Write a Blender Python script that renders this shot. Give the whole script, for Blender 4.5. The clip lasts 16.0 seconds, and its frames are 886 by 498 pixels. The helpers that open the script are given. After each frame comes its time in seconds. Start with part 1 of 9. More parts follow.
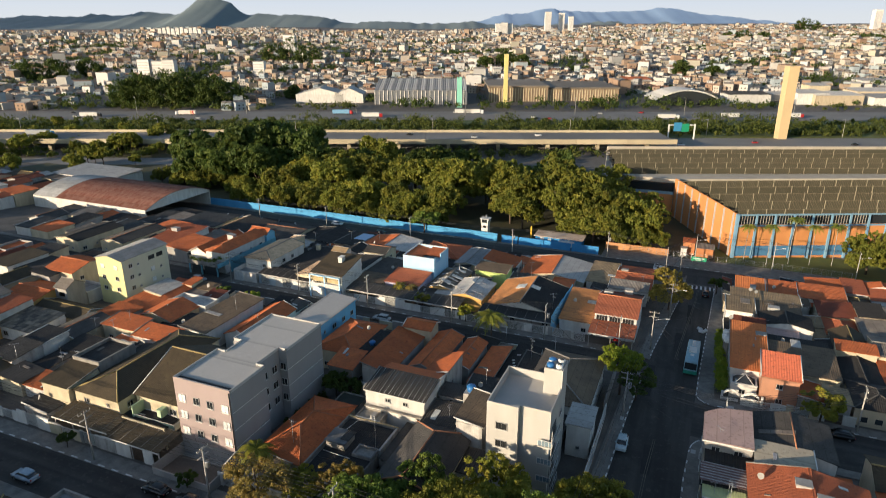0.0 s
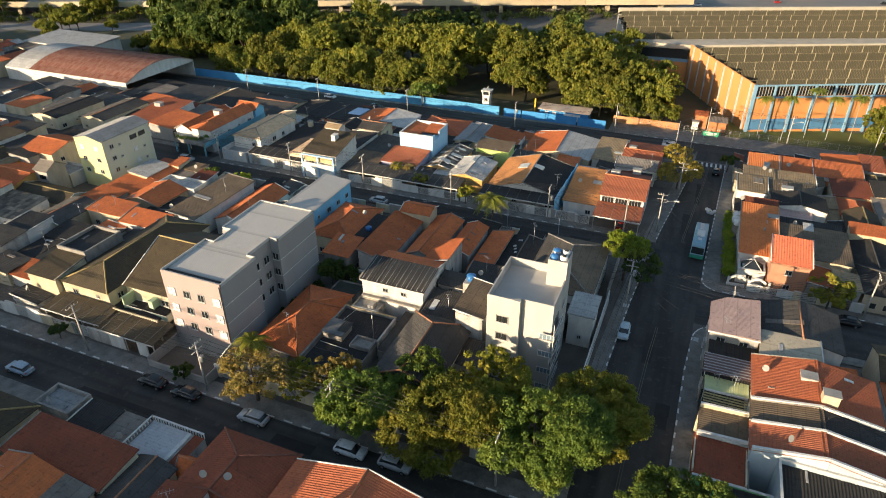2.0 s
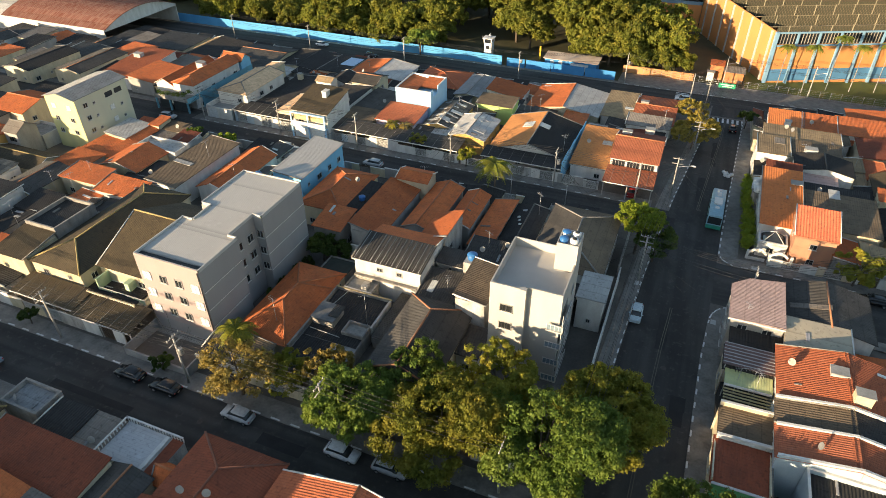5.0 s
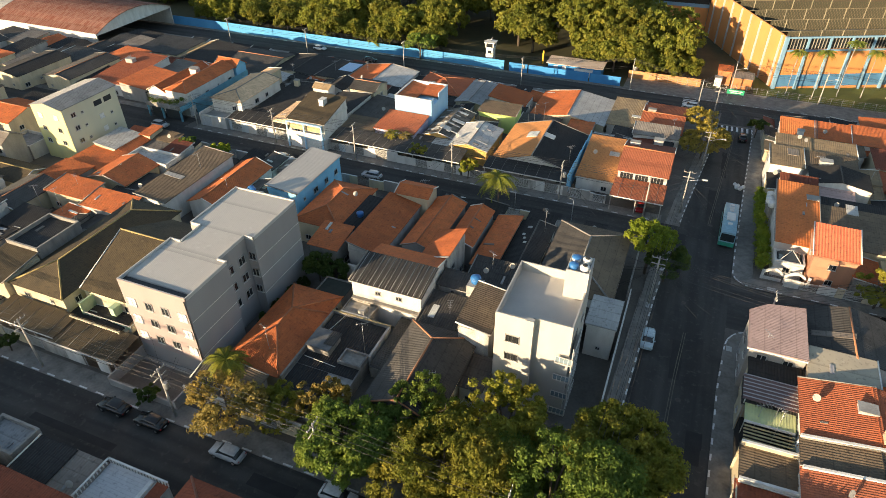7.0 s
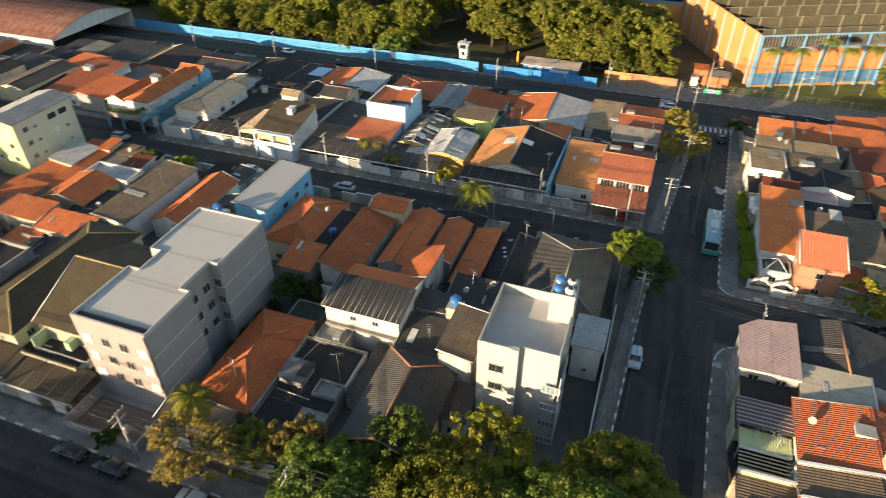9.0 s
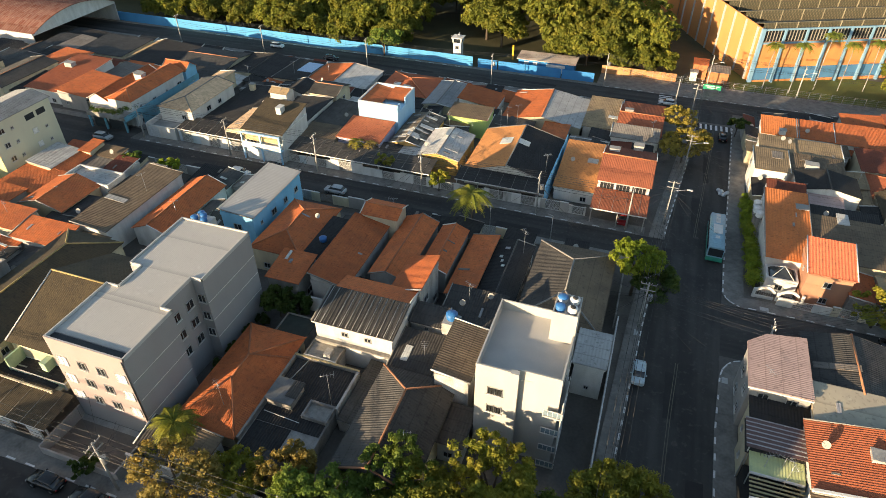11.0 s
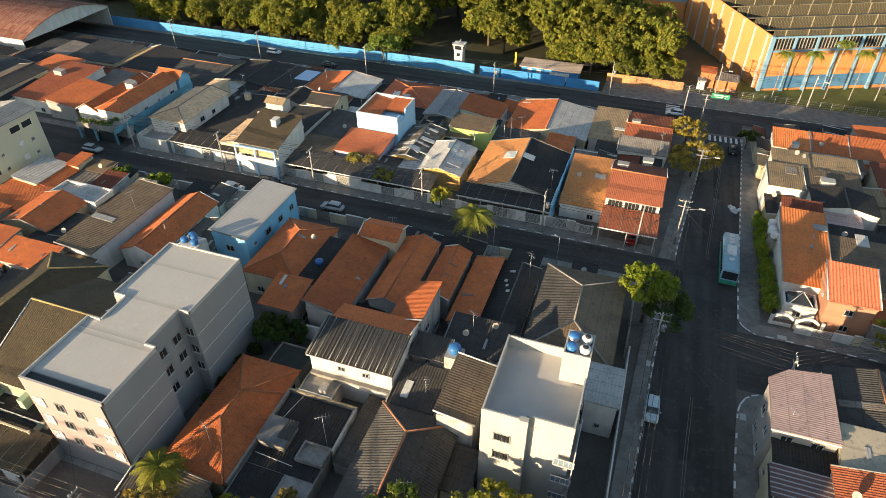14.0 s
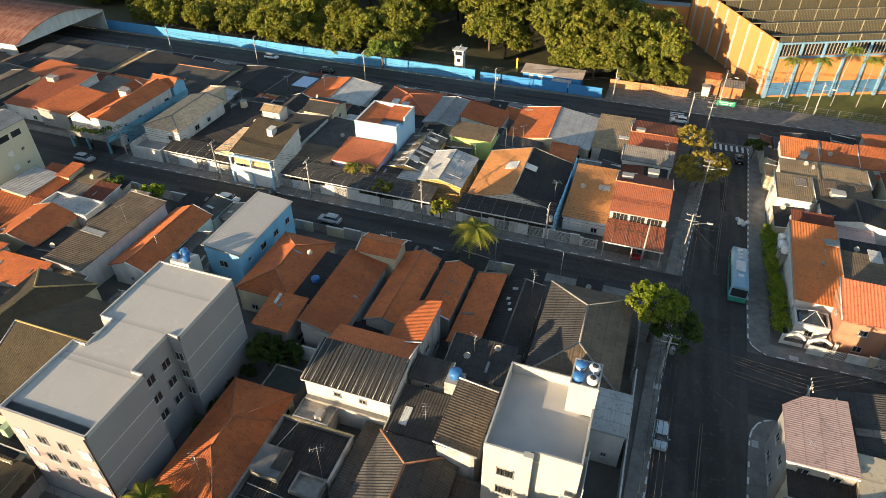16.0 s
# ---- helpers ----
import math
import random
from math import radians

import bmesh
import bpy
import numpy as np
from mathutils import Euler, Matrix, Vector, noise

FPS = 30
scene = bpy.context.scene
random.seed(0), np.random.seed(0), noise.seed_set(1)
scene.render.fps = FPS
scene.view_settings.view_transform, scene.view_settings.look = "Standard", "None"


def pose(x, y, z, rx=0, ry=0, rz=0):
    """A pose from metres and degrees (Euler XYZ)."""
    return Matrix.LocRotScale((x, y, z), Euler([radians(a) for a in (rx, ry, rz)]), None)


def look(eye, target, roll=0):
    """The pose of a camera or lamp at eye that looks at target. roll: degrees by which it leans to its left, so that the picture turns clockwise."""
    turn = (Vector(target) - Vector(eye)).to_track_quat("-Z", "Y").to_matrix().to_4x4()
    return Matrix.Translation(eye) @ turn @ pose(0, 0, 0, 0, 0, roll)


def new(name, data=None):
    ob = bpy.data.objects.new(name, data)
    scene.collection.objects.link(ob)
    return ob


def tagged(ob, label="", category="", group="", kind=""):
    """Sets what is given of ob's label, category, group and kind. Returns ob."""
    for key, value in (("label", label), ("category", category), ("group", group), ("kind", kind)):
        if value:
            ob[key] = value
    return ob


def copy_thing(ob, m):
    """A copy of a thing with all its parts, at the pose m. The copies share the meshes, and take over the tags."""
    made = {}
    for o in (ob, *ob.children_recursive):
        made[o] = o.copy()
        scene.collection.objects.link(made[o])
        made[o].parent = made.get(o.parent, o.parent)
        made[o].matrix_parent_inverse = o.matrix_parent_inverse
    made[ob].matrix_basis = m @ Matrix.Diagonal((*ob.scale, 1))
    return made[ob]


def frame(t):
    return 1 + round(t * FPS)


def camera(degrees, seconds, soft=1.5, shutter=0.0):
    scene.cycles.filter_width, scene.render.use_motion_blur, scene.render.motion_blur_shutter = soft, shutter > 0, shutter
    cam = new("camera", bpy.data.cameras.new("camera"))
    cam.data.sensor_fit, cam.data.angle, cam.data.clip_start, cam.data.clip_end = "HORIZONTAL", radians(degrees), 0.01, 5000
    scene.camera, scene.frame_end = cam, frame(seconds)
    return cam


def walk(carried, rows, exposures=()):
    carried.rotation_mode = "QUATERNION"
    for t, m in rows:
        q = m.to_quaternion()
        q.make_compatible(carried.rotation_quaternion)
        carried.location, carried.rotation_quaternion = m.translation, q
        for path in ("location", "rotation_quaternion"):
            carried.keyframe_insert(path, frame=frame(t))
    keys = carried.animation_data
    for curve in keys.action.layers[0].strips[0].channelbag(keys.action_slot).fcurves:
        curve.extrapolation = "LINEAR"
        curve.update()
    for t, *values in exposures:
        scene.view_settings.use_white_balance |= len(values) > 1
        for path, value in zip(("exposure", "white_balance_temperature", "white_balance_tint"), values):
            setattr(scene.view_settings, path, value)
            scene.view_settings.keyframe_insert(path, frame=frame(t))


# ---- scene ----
cam = camera(69.87, 16.0, soft=0.6, shutter=0.6)


def eye(t, x, y, z, pitch, yaw, roll):
    return (t, pose(x, y, z, 90 + pitch, 0, -yaw) @ pose(0, 0, 0, 0, 0, roll))


walk(cam, [
    eye(0, 0.00, 0.00, 71.44, -19.47, -22.38, 0.09),
    eye(0.5, -0.72, 1.53, 71.22, -22.23, -22.29, 0.11),
    eye(1, -1.35, 3.10, 71.25, -25.74, -22.26, 0.04),
    eye(1.5, -1.83, 4.70, 71.36, -29.02, -22.33, -0.13),
    eye(2, -2.33, 6.32, 71.31, -31.23, -22.41, -0.21),
    eye(2.5, -2.95, 7.81, 71.29, -33.76, -22.44, -0.30),
    eye(3, -3.40, 9.34, 71.35, -36.30, -22.55, -0.44),
    eye(3.5, -3.98, 10.81, 71.42, -36.50, -22.52, -0.43),
    eye(4, -4.55, 12.24, 71.36, -36.45, -22.48, -0.41),
    eye(6.5, -7.48, 19.00, 71.36, -36.36, -22.46, -0.38),
    eye(7, -8.13, 20.24, 71.37, -36.55, -22.42, -0.36),
    eye(7.5, -8.71, 21.51, 71.49, -36.78, -22.40, -0.37),
    eye(8, -9.21, 22.73, 71.53, -36.78, -22.45, -0.39),
    eye(8.5, -9.82, 24.02, 71.49, -36.98, -22.41, -0.34),
    eye(8.7, -9.93, 24.49, 71.50, -36.97, -22.40, -0.29),
    eye(8.8, -9.99, 24.73, 71.50, -36.97, -22.25, -0.27),
    eye(8.9, -10.04, 24.97, 71.50, -36.96, -21.15, -0.24),
    eye(9, -10.10, 25.21, 71.51, -36.96, -19.87, -0.22),
    eye(9.1, -10.16, 25.45, 71.51, -36.95, -19.42, -0.19),
    eye(9.2, -10.22, 25.69, 71.51, -36.95, -19.34, -0.17),
    eye(11.5, -12.40, 30.68, 71.62, -38.11, -19.14, -0.04),
    eye(12, -12.80, 31.56, 71.73, -38.13, -19.10, -0.03),
    eye(12.5, -13.12, 32.41, 71.69, -38.09, -19.10, 0.03),
    eye(13, -13.48, 33.26, 71.69, -38.08, -19.08, 0.06),
    eye(13.5, -13.90, 34.12, 71.69, -38.07, -19.03, 0.13),
    eye(14, -14.17, 34.99, 71.66, -38.01, -19.07, 0.08),
    eye(14.5, -14.48, 35.83, 71.66, -37.99, -19.07, 0.10),
    eye(15, -14.78, 36.74, 71.62, -37.96, -19.09, 0.09),
    eye(15.5, -15.17, 37.65, 71.61, -37.98, -19.04, 0.10),
    eye(16, -15.46, 38.54, 71.69, -37.98, -19.05, 0.12),
], exposures=[(0, 0.78, 6500, 10), (1.5, 1.1, 6900, 10), (3, 1.4, 7250, 10), (6, 1.44, 7400, 10), (16, 1.44, 7400, 10)])

# ---- daylight: low warm sun, clear sky ----
SUN_AZ, SUN_EL = radians(211.0), radians(9.8)   # clockwise from +y, and above the horizon
to_sun = Vector((math.sin(SUN_AZ) * math.cos(SUN_EL), math.cos(SUN_AZ) * math.cos(SUN_EL), math.sin(SUN_EL)))
world = bpy.data.worlds.new("sky")
scene.world = world
world.use_nodes = True
wn = world.node_tree
sky = wn.nodes.new("ShaderNodeTexSky")
sky.sky_type, sky.sun_disc = "NISHITA", False
sky.sun_elevation, sky.sun_rotation = SUN_EL, SUN_AZ
sky.dust_density, sky.air_density, sky.ozone_density = 0.5, 1.0, 1.5
wn.nodes["Background"].inputs["Strength"].default_value = 0.11
wn.links.new(sky.outputs[0], wn.nodes["Background"].inputs["Color"])
sun = new("sun", bpy.data.lights.new("sun", "SUN"))
sun.data.energy, sun.data.angle, sun.data.color = 4.4, radians(0.5), (1.0, 0.81, 0.57)
sun.matrix_world = look((0, 0, 200), Vector((0, 0, 200)) - to_sun)

# ---- materials ----


def nodes_of(name):
    m = bpy.data.materials.new(name)
    m.use_nodes = True
    return m, m.node_tree, m.node_tree.nodes["Principled BSDF"]


def put(tree, kind, **values):
    n = tree.nodes.new(kind)
    for key, value in values.items():
        n.inputs[key.replace("_", " ")].default_value = value
    return n


def mix(tree, fac, a, b, blend="MIX"):
    n = tree.nodes.new("ShaderNodeMix")
    n.data_type, n.blend_type = "RGBA", blend
    for key, v in ((0, fac), (6, a), (7, b)):
        if isinstance(v, (float, int, tuple)):
            n.inputs[key].default_value = v
        else:
            tree.links.new(v, n.inputs[key])
    return n.outputs[2]


def calc(tree, op, a, b=0.0):
    n = tree.nodes.new("ShaderNodeMath")
    n.operation = op
    for key, v in ((0, a), (1, b)):
        if isinstance(v, (float, int)):
            n.inputs[key].default_value = v
        else:
            tree.links.new(v, n.inputs[key])
    return n.outputs[0]


def ramp(tree, value, low, high):
    n = tree.nodes.new("ShaderNodeMapRange")
    n.inputs[1].default_value, n.inputs[2].default_value = low, high
    tree.links.new(value, n.inputs[0])
    return n.outputs[0]


def noise_at(tree, scale, detail=4.0, stretch=None, source=None):
    if source is None:
        source = tree.nodes.new("ShaderNodeNewGeometry").outputs["Position"]
    if stretch:
        mp = tree.nodes.new("ShaderNodeMapping")
        mp.inputs["Scale"].default_value = stretch
        tree.links.new(source, mp.inputs[0])
        source = mp.outputs[0]
    n = put(tree, "ShaderNodeTexNoise", Scale=scale, Detail=detail)
    tree.links.new(source, n.inputs["Vector"])
    return n.outputs[0]


def four(c):
    return (*c, 1.0)


def surface(name, colour, dark, rough=0.8, scale=0.6, grain=9.0, bump=0.15, vary=0.15, metal=0.0, streak=False, spec=0.4):
    """A weathered surface: two scales of stain, fine grain and a shade of its own for each thing."""
    m, t, b = nodes_of(name)
    big = ramp(t, noise_at(t, scale, 5.0, (1, 1, 0.35) if streak else None), 0.35, 0.72)
    c = mix(t, big, four(colour), four(dark))
    fine = ramp(t, noise_at(t, grain, 3.0), 0.3, 0.7)
    c = mix(t, 0.35, c, mix(t, fine, four(dark), four(colour)))
    own = t.nodes.new("ShaderNodeObjectInfo").outputs["Random"]
    hsv = t.nodes.new("ShaderNodeHueSaturation")
    t.links.new(c, hsv.inputs["Color"])
    t.links.new(calc(t, "ADD", calc(t, "MULTIPLY", own, 2 * vary), 1 - vary), hsv.inputs["Value"])
    t.links.new(hsv.outputs[0], b.inputs["Base Color"])
    b.inputs["Roughness"].default_value, b.inputs["Metallic"].default_value = rough, metal
    b.inputs["Specular IOR Level"].default_value = spec
    if bump:
        bp = put(t, "ShaderNodeBump", Strength=bump, Distance=0.05)
        t.links.new(fine, bp.inputs["Height"])
        t.links.new(bp.outputs[0], b.inputs["Normal"])
    return m


def roofing(name, colour, dark, course, sheet, rough=0.85, stain=0.5, moss=None, metal=0.0, patch=0.25, spot=0.55):
    """Tiles or sheets laid in courses up the slope; the mesh's UV is in metres along the eave and up the slope."""
    m, t, b = nodes_of(name)
    uvn = t.nodes.new("ShaderNodeUVMap").outputs[0]
    sep = t.nodes.new("ShaderNodeSeparateXYZ")
    t.links.new(uvn, sep.inputs[0])
    row = calc(t, "DIVIDE", sep.outputs[1], course)
    lap = calc(t, "FRACT", row)
    col = calc(t, "DIVIDE", sep.outputs[0], sheet)
    cell = t.nodes.new("ShaderNodeCombineXYZ")
    t.links.new(calc(t, "FLOOR", col), cell.inputs[0])
    t.links.new(calc(t, "FLOOR", row), cell.inputs[1])
    own = t.nodes.new("ShaderNodeObjectInfo").outputs["Random"]
    t.links.new(calc(t, "MULTIPLY", own, 50.0), cell.inputs[2])
    wn_ = t.nodes.new("ShaderNodeTexWhiteNoise")
    t.links.new(cell.outputs[0], wn_.inputs[0])
    c = mix(t, calc(t, "MULTIPLY", wn_.outputs[0], patch), four(colour), four(dark))
    big = ramp(t, noise_at(t, 0.35, 6.0), 0.42, 0.68)
    c = mix(t, calc(t, "MULTIPLY", big, stain), c, four(dark))
    if moss:
        c = mix(t, calc(t, "MULTIPLY", ramp(t, noise_at(t, 0.9, 8.0), 0.45, 0.8), 0.55), c, four(moss))
    spots = ramp(t, noise_at(t, 2.2, 9.0), 0.56, 0.7)
    c = mix(t, calc(t, "MULTIPLY", spots, spot), c, (dark[0] * 0.55, dark[1] * 0.55, dark[2] * 0.55, 1.0))
    pale = ramp(t, noise_at(t, 1.1, 9.0, (1.0, 1.0, 3.0)), 0.62, 0.74)
    c = mix(t, calc(t, "MULTIPLY", pale, 0.3), c, (min(1.0, colour[0] * 1.25 + 0.05), min(1.0, colour[1] * 1.3 + 0.05), min(1.0, colour[2] * 1.35 + 0.045), 1.0))
    edge = ramp(t, lap, 0.0, 0.12)
    c = mix(t, calc(t, "ADD", calc(t, "MULTIPLY", edge, 0.45), 0.55), (dark[0] * 0.5, dark[1] * 0.5, dark[2] * 0.5, 1.0), c)
    hsv = t.nodes.new("ShaderNodeHueSaturation")
    t.links.new(c, hsv.inputs["Color"])
    t.links.new(calc(t, "ADD", calc(t, "MULTIPLY", own, 0.4), 0.8), hsv.inputs["Value"])
    t.links.new(hsv.outputs[0], b.inputs["Base Color"])
    b.inputs["Roughness"].default_value, b.inputs["Metallic"].default_value = rough, metal
    b.inputs["Specular IOR Level"].default_value = 0.3
    bp = put(t, "ShaderNodeBump", Strength=0.5, Distance=0.03)
    t.links.new(calc(t, "ADD", calc(t, "MULTIPLY", lap, -1.0), calc(t, "MULTIPLY", noise_at(t, 6.0), 0.5)), bp.inputs["Height"])
    t.links.new(bp.outputs[0], b.inputs["Normal"])
    return m


def leafage(name, colour, other, light):
    m, t, b = nodes_of(name)
    isl = t.nodes.new("ShaderNodeNewGeometry").outputs["Random Per Island"]
    c = mix(t, isl, four(colour), four(other))
    c = mix(t, ramp(t, noise_at(t, 0.35, 3.0), 0.45, 0.7), c, four(light))
    own = t.nodes.new("ShaderNodeObjectInfo").outputs["Random"]
    hsv = t.nodes.new("ShaderNodeHueSaturation")
    t.links.new(c, hsv.inputs["Color"])
    t.links.new(calc(t, "ADD", calc(t, "MULTIPLY", own, 0.5), 0.75), hsv.inputs["Value"])
    t.links.new(hsv.outputs[0], b.inputs["Base Color"])
    b.inputs["Roughness"].default_value = 0.6
    b.inputs["Specular IOR Level"].default_value = 0.25
    tr = t.nodes.new("ShaderNodeBsdfTranslucent")
    t.links.new(hsv.outputs[0], tr.inputs[0])
    ms = t.nodes.new("ShaderNodeMixShader")
    ms.inputs[0].default_value = 0.46
    t.links.new(b.outputs[0], ms.inputs[1])
    t.links.new(tr.outputs[0], ms.inputs[2])
    t.links.new(ms.outputs[0], t.nodes["Material Output"].inputs[0])
    return m


def plain(name, colour, rough=0.5, metal=0.0, spec=0.5):
    m, t, b = nodes_of(name)
    fine = ramp(t, noise_at(t, 3.0, 4.0), 0.3, 0.75)
    c = mix(t, fine, four(colour), (colour[0] * 0.72, colour[1] * 0.72, colour[2] * 0.72, 1.0))
    t.links.new(c, b.inputs["Base Color"])
    b.inputs["Roughness"].default_value, b.inputs["Metallic"].default_value = rough, metal
    b.inputs["Specular IOR Level"].default_value = spec
    return m


WALL = {
    "white": surface("white_render", (0.69, 0.675, 0.645), (0.48, 0.46, 0.43), scale=0.9, streak=True),
    "whiteold": surface("old_white_render", (0.55, 0.53, 0.5), (0.2, 0.19, 0.18), scale=0.9, streak=True),
    "cream": surface("cream_render", (0.62, 0.54, 0.38), (0.38, 0.32, 0.23), streak=True),
    "beige": surface("beige_render", (0.6, 0.5, 0.36), (0.4, 0.33, 0.24), streak=True),
    "grey": surface("grey_render", (0.42, 0.4, 0.38), (0.26, 0.25, 0.24), streak=True),
    "greyold": surface("bare_cement_render", (0.34, 0.32, 0.3), (0.15, 0.14, 0.13), scale=0.9, streak=True),
    "yellow": surface("yellow_green_render", (0.66, 0.62, 0.3), (0.52, 0.5, 0.28), streak=True, vary=0.02),
    "lightblue": surface("light_blue_render", (0.22, 0.55, 0.78), (0.16, 0.42, 0.62), streak=True, vary=0.02),
    "skyblue": surface("sky_blue_render", (0.42, 0.66, 0.85), (0.34, 0.56, 0.75), streak=True, vary=0.02),
    "lime": surface("lime_render", (0.52, 0.66, 0.2), (0.4, 0.5, 0.18), streak=True),
    "orange": surface("orange_render", (0.7, 0.42, 0.12), (0.45, 0.26, 0.1), streak=True),
    "teal": surface("teal_render", (0.16, 0.42, 0.52), (0.1, 0.26, 0.34), streak=True),
    "green": surface("green_render", (0.16, 0.5, 0.22), (0.1, 0.32, 0.15), streak=True),
    "lilac": surface("lilac_render", (0.6, 0.56, 0.72), (0.42, 0.4, 0.52), streak=True),
    "palewall": surface("pale_blue_render", (0.46, 0.53, 0.57), (0.33, 0.39, 0.43), streak=True),
    "brick": surface("red_block_wall", (0.42, 0.2, 0.12), (0.28, 0.15, 0.1), streak=True),
}
ROOF = {
    "clay": roofing("clay_tiles", (0.57, 0.153, 0.05), (0.33, 0.087, 0.037), 0.4, 0.24, stain=0.45, moss=(0.25, 0.095, 0.045)),
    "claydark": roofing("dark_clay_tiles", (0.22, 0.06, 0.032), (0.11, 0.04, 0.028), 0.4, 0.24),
    "redtile": roofing("red_tiles", (0.45, 0.125, 0.055), (0.24, 0.074, 0.042), 0.4, 0.24, stain=0.35),
    "cement": roofing("pale_cement_roof", (0.46, 0.4, 0.3), (0.27, 0.24, 0.2), 3.0, 3.0, stain=0.5),
    "brickred": roofing("brick_red_tiles", (0.36, 0.11, 0.056), (0.2, 0.07, 0.04), 0.4, 0.24, stain=0.4),
    "golden": roofing("golden_clay_tiles", (0.58, 0.25, 0.09), (0.34, 0.14, 0.055), 0.4, 0.24, stain=0.35),
    "rust": roofing("red_brown_tiles", (0.3, 0.08, 0.04), (0.16, 0.05, 0.03), 0.4, 0.24, stain=0.5),
    "coral": roofing("coral_tiles", (0.72, 0.19, 0.095), (0.42, 0.11, 0.06), 0.4, 0.24, stain=0.25),
    "claybold": roofing("bold_clay_tiles", (0.62, 0.195, 0.06), (0.36, 0.105, 0.04), 0.4, 0.24, stain=0.35),
    "ribbed": roofing("black_ribbed_sheets", (0.045, 0.042, 0.04), (0.025, 0.024, 0.023), 6.0, 1.1, stain=0.4),
    "brown": roofing("brown_sheets", (0.18, 0.13, 0.085), (0.09, 0.068, 0.05), 1.5, 1.1, stain=0.6),
    "darkbrown": roofing("dark_brown_tiles", (0.085, 0.064, 0.038), (0.044, 0.035, 0.024), 0.4, 0.3, stain=0.6),
    "tan": roofing("tan_sheets", (0.33, 0.235, 0.135), (0.15, 0.11, 0.075), 1.5, 1.1, stain=0.55),
    "sand": roofing("sandy_tiles", (0.78, 0.53, 0.33), (0.42, 0.27, 0.16), 0.5, 0.4, stain=0.3, patch=0.6),
    "dark": roofing("weathered_fibre_cement", (0.082, 0.076, 0.07), (0.042, 0.039, 0.037), 1.6, 1.1, stain=0.6),
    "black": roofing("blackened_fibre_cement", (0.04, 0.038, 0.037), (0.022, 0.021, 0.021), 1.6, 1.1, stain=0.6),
    "greybrown": roofing("grey_brown_sheets", (0.24, 0.21, 0.18), (0.12, 0.1, 0.09), 1.6, 1.1, stain=0.5),
    "greyflat": roofing("grey_sheets", (0.3, 0.3, 0.3), (0.15, 0.15, 0.15), 1.6, 1.1, stain=0.5),
    "lightgrey": roofing("light_grey_sheets", (0.5, 0.49, 0.47), (0.26, 0.25, 0.24), 1.6, 1.1, stain=0.45),
    "metal": roofing("pale_metal_sheets", (0.5, 0.465, 0.425), (0.4, 0.37, 0.34), 6.0, 1.0, rough=0.5, stain=0.2, patch=0.1, spot=0.12),
    "patch": roofing("patched_old_sheets", (0.3, 0.24, 0.18), (0.06, 0.055, 0.05), 1.2, 0.9, stain=0.5, patch=0.95),
    "pink": roofing("pink_sheets", (0.47, 0.33, 0.3), (0.34, 0.24, 0.22), 1.8, 1.1, stain=0.4),
    "whitetile": roofing("white_floor_tiles", (0.55, 0.55, 0.56), (0.4, 0.4, 0.42), 0.4, 0.4, stain=0.3),
}
WAVE = {"golden": (0.26, 0.012), "brickred": (0.3, 0.02), "cement": (2.0, 0.004), "rust": (0.3, 0.02), "coral": (0.42, 0.03), "claybold": (0.42, 0.028), "clay": (0.26, 0.016), "claydark": (0.26, 0.016), "redtile": (0.3, 0.02), "darkbrown": (0.3, 0.012), "metal": (0.4, 0.008), "whitetile": (5.0, 0.0), "pink": (0.3, 0.01), "ribbed": (0.475, 0.006), "greyflat": (0.4, 0.018), "lightgrey": (0.4, 0.018),
        "dark": (0.34, 0.025), "black": (0.34, 0.026), "brown": (0.36, 0.021), "tan": (0.36, 0.018), "greybrown": (0.36, 0.022)}
CONCRETE = surface("concrete", (0.36, 0.35, 0.33), (0.2, 0.19, 0.18), scale=0.5, grain=5.0)
PAVING = surface("pavement_concrete", (0.27, 0.25, 0.225), (0.11, 0.102, 0.094), scale=0.7, grain=3.0)


def asphalt(name, stretch):
    """Worn asphalt: grey wheel paths along the street, darker oil stains, patches and fine stone."""
    m, t, b = nodes_of(name)
    path = ramp(t, noise_at(t, 0.55, 4.0, stretch), 0.36, 0.66)
    c = mix(t, path, (0.046, 0.043, 0.041, 1), (0.084, 0.079, 0.073, 1))
    c = mix(t, calc(t, "MULTIPLY", ramp(t, noise_at(t, 0.23, 7.0), 0.5, 0.68), 0.6), c, (0.036, 0.034, 0.033, 1))
    c = mix(t, calc(t, "MULTIPLY", ramp(t, noise_at(t, 1.7, 9.0), 0.57, 0.72), 0.45), c, (0.135, 0.125, 0.11, 1))
    fine = ramp(t, noise_at(t, 16.0, 3.0), 0.3, 0.7)
    c = mix(t, calc(t, "MULTIPLY", fine, 0.35), c, (0.03, 0.029, 0.028, 1))
    t.links.new(c, b.inputs["Base Color"])
    b.inputs["Roughness"].default_value, b.inputs["Specular IOR Level"].default_value = 0.9, 0.25
    bp = put(t, "ShaderNodeBump", Strength=0.2, Distance=0.02)
    t.links.new(fine, bp.inputs["Height"])
    t.links.new(bp.outputs[0], b.inputs["Normal"])
    return m


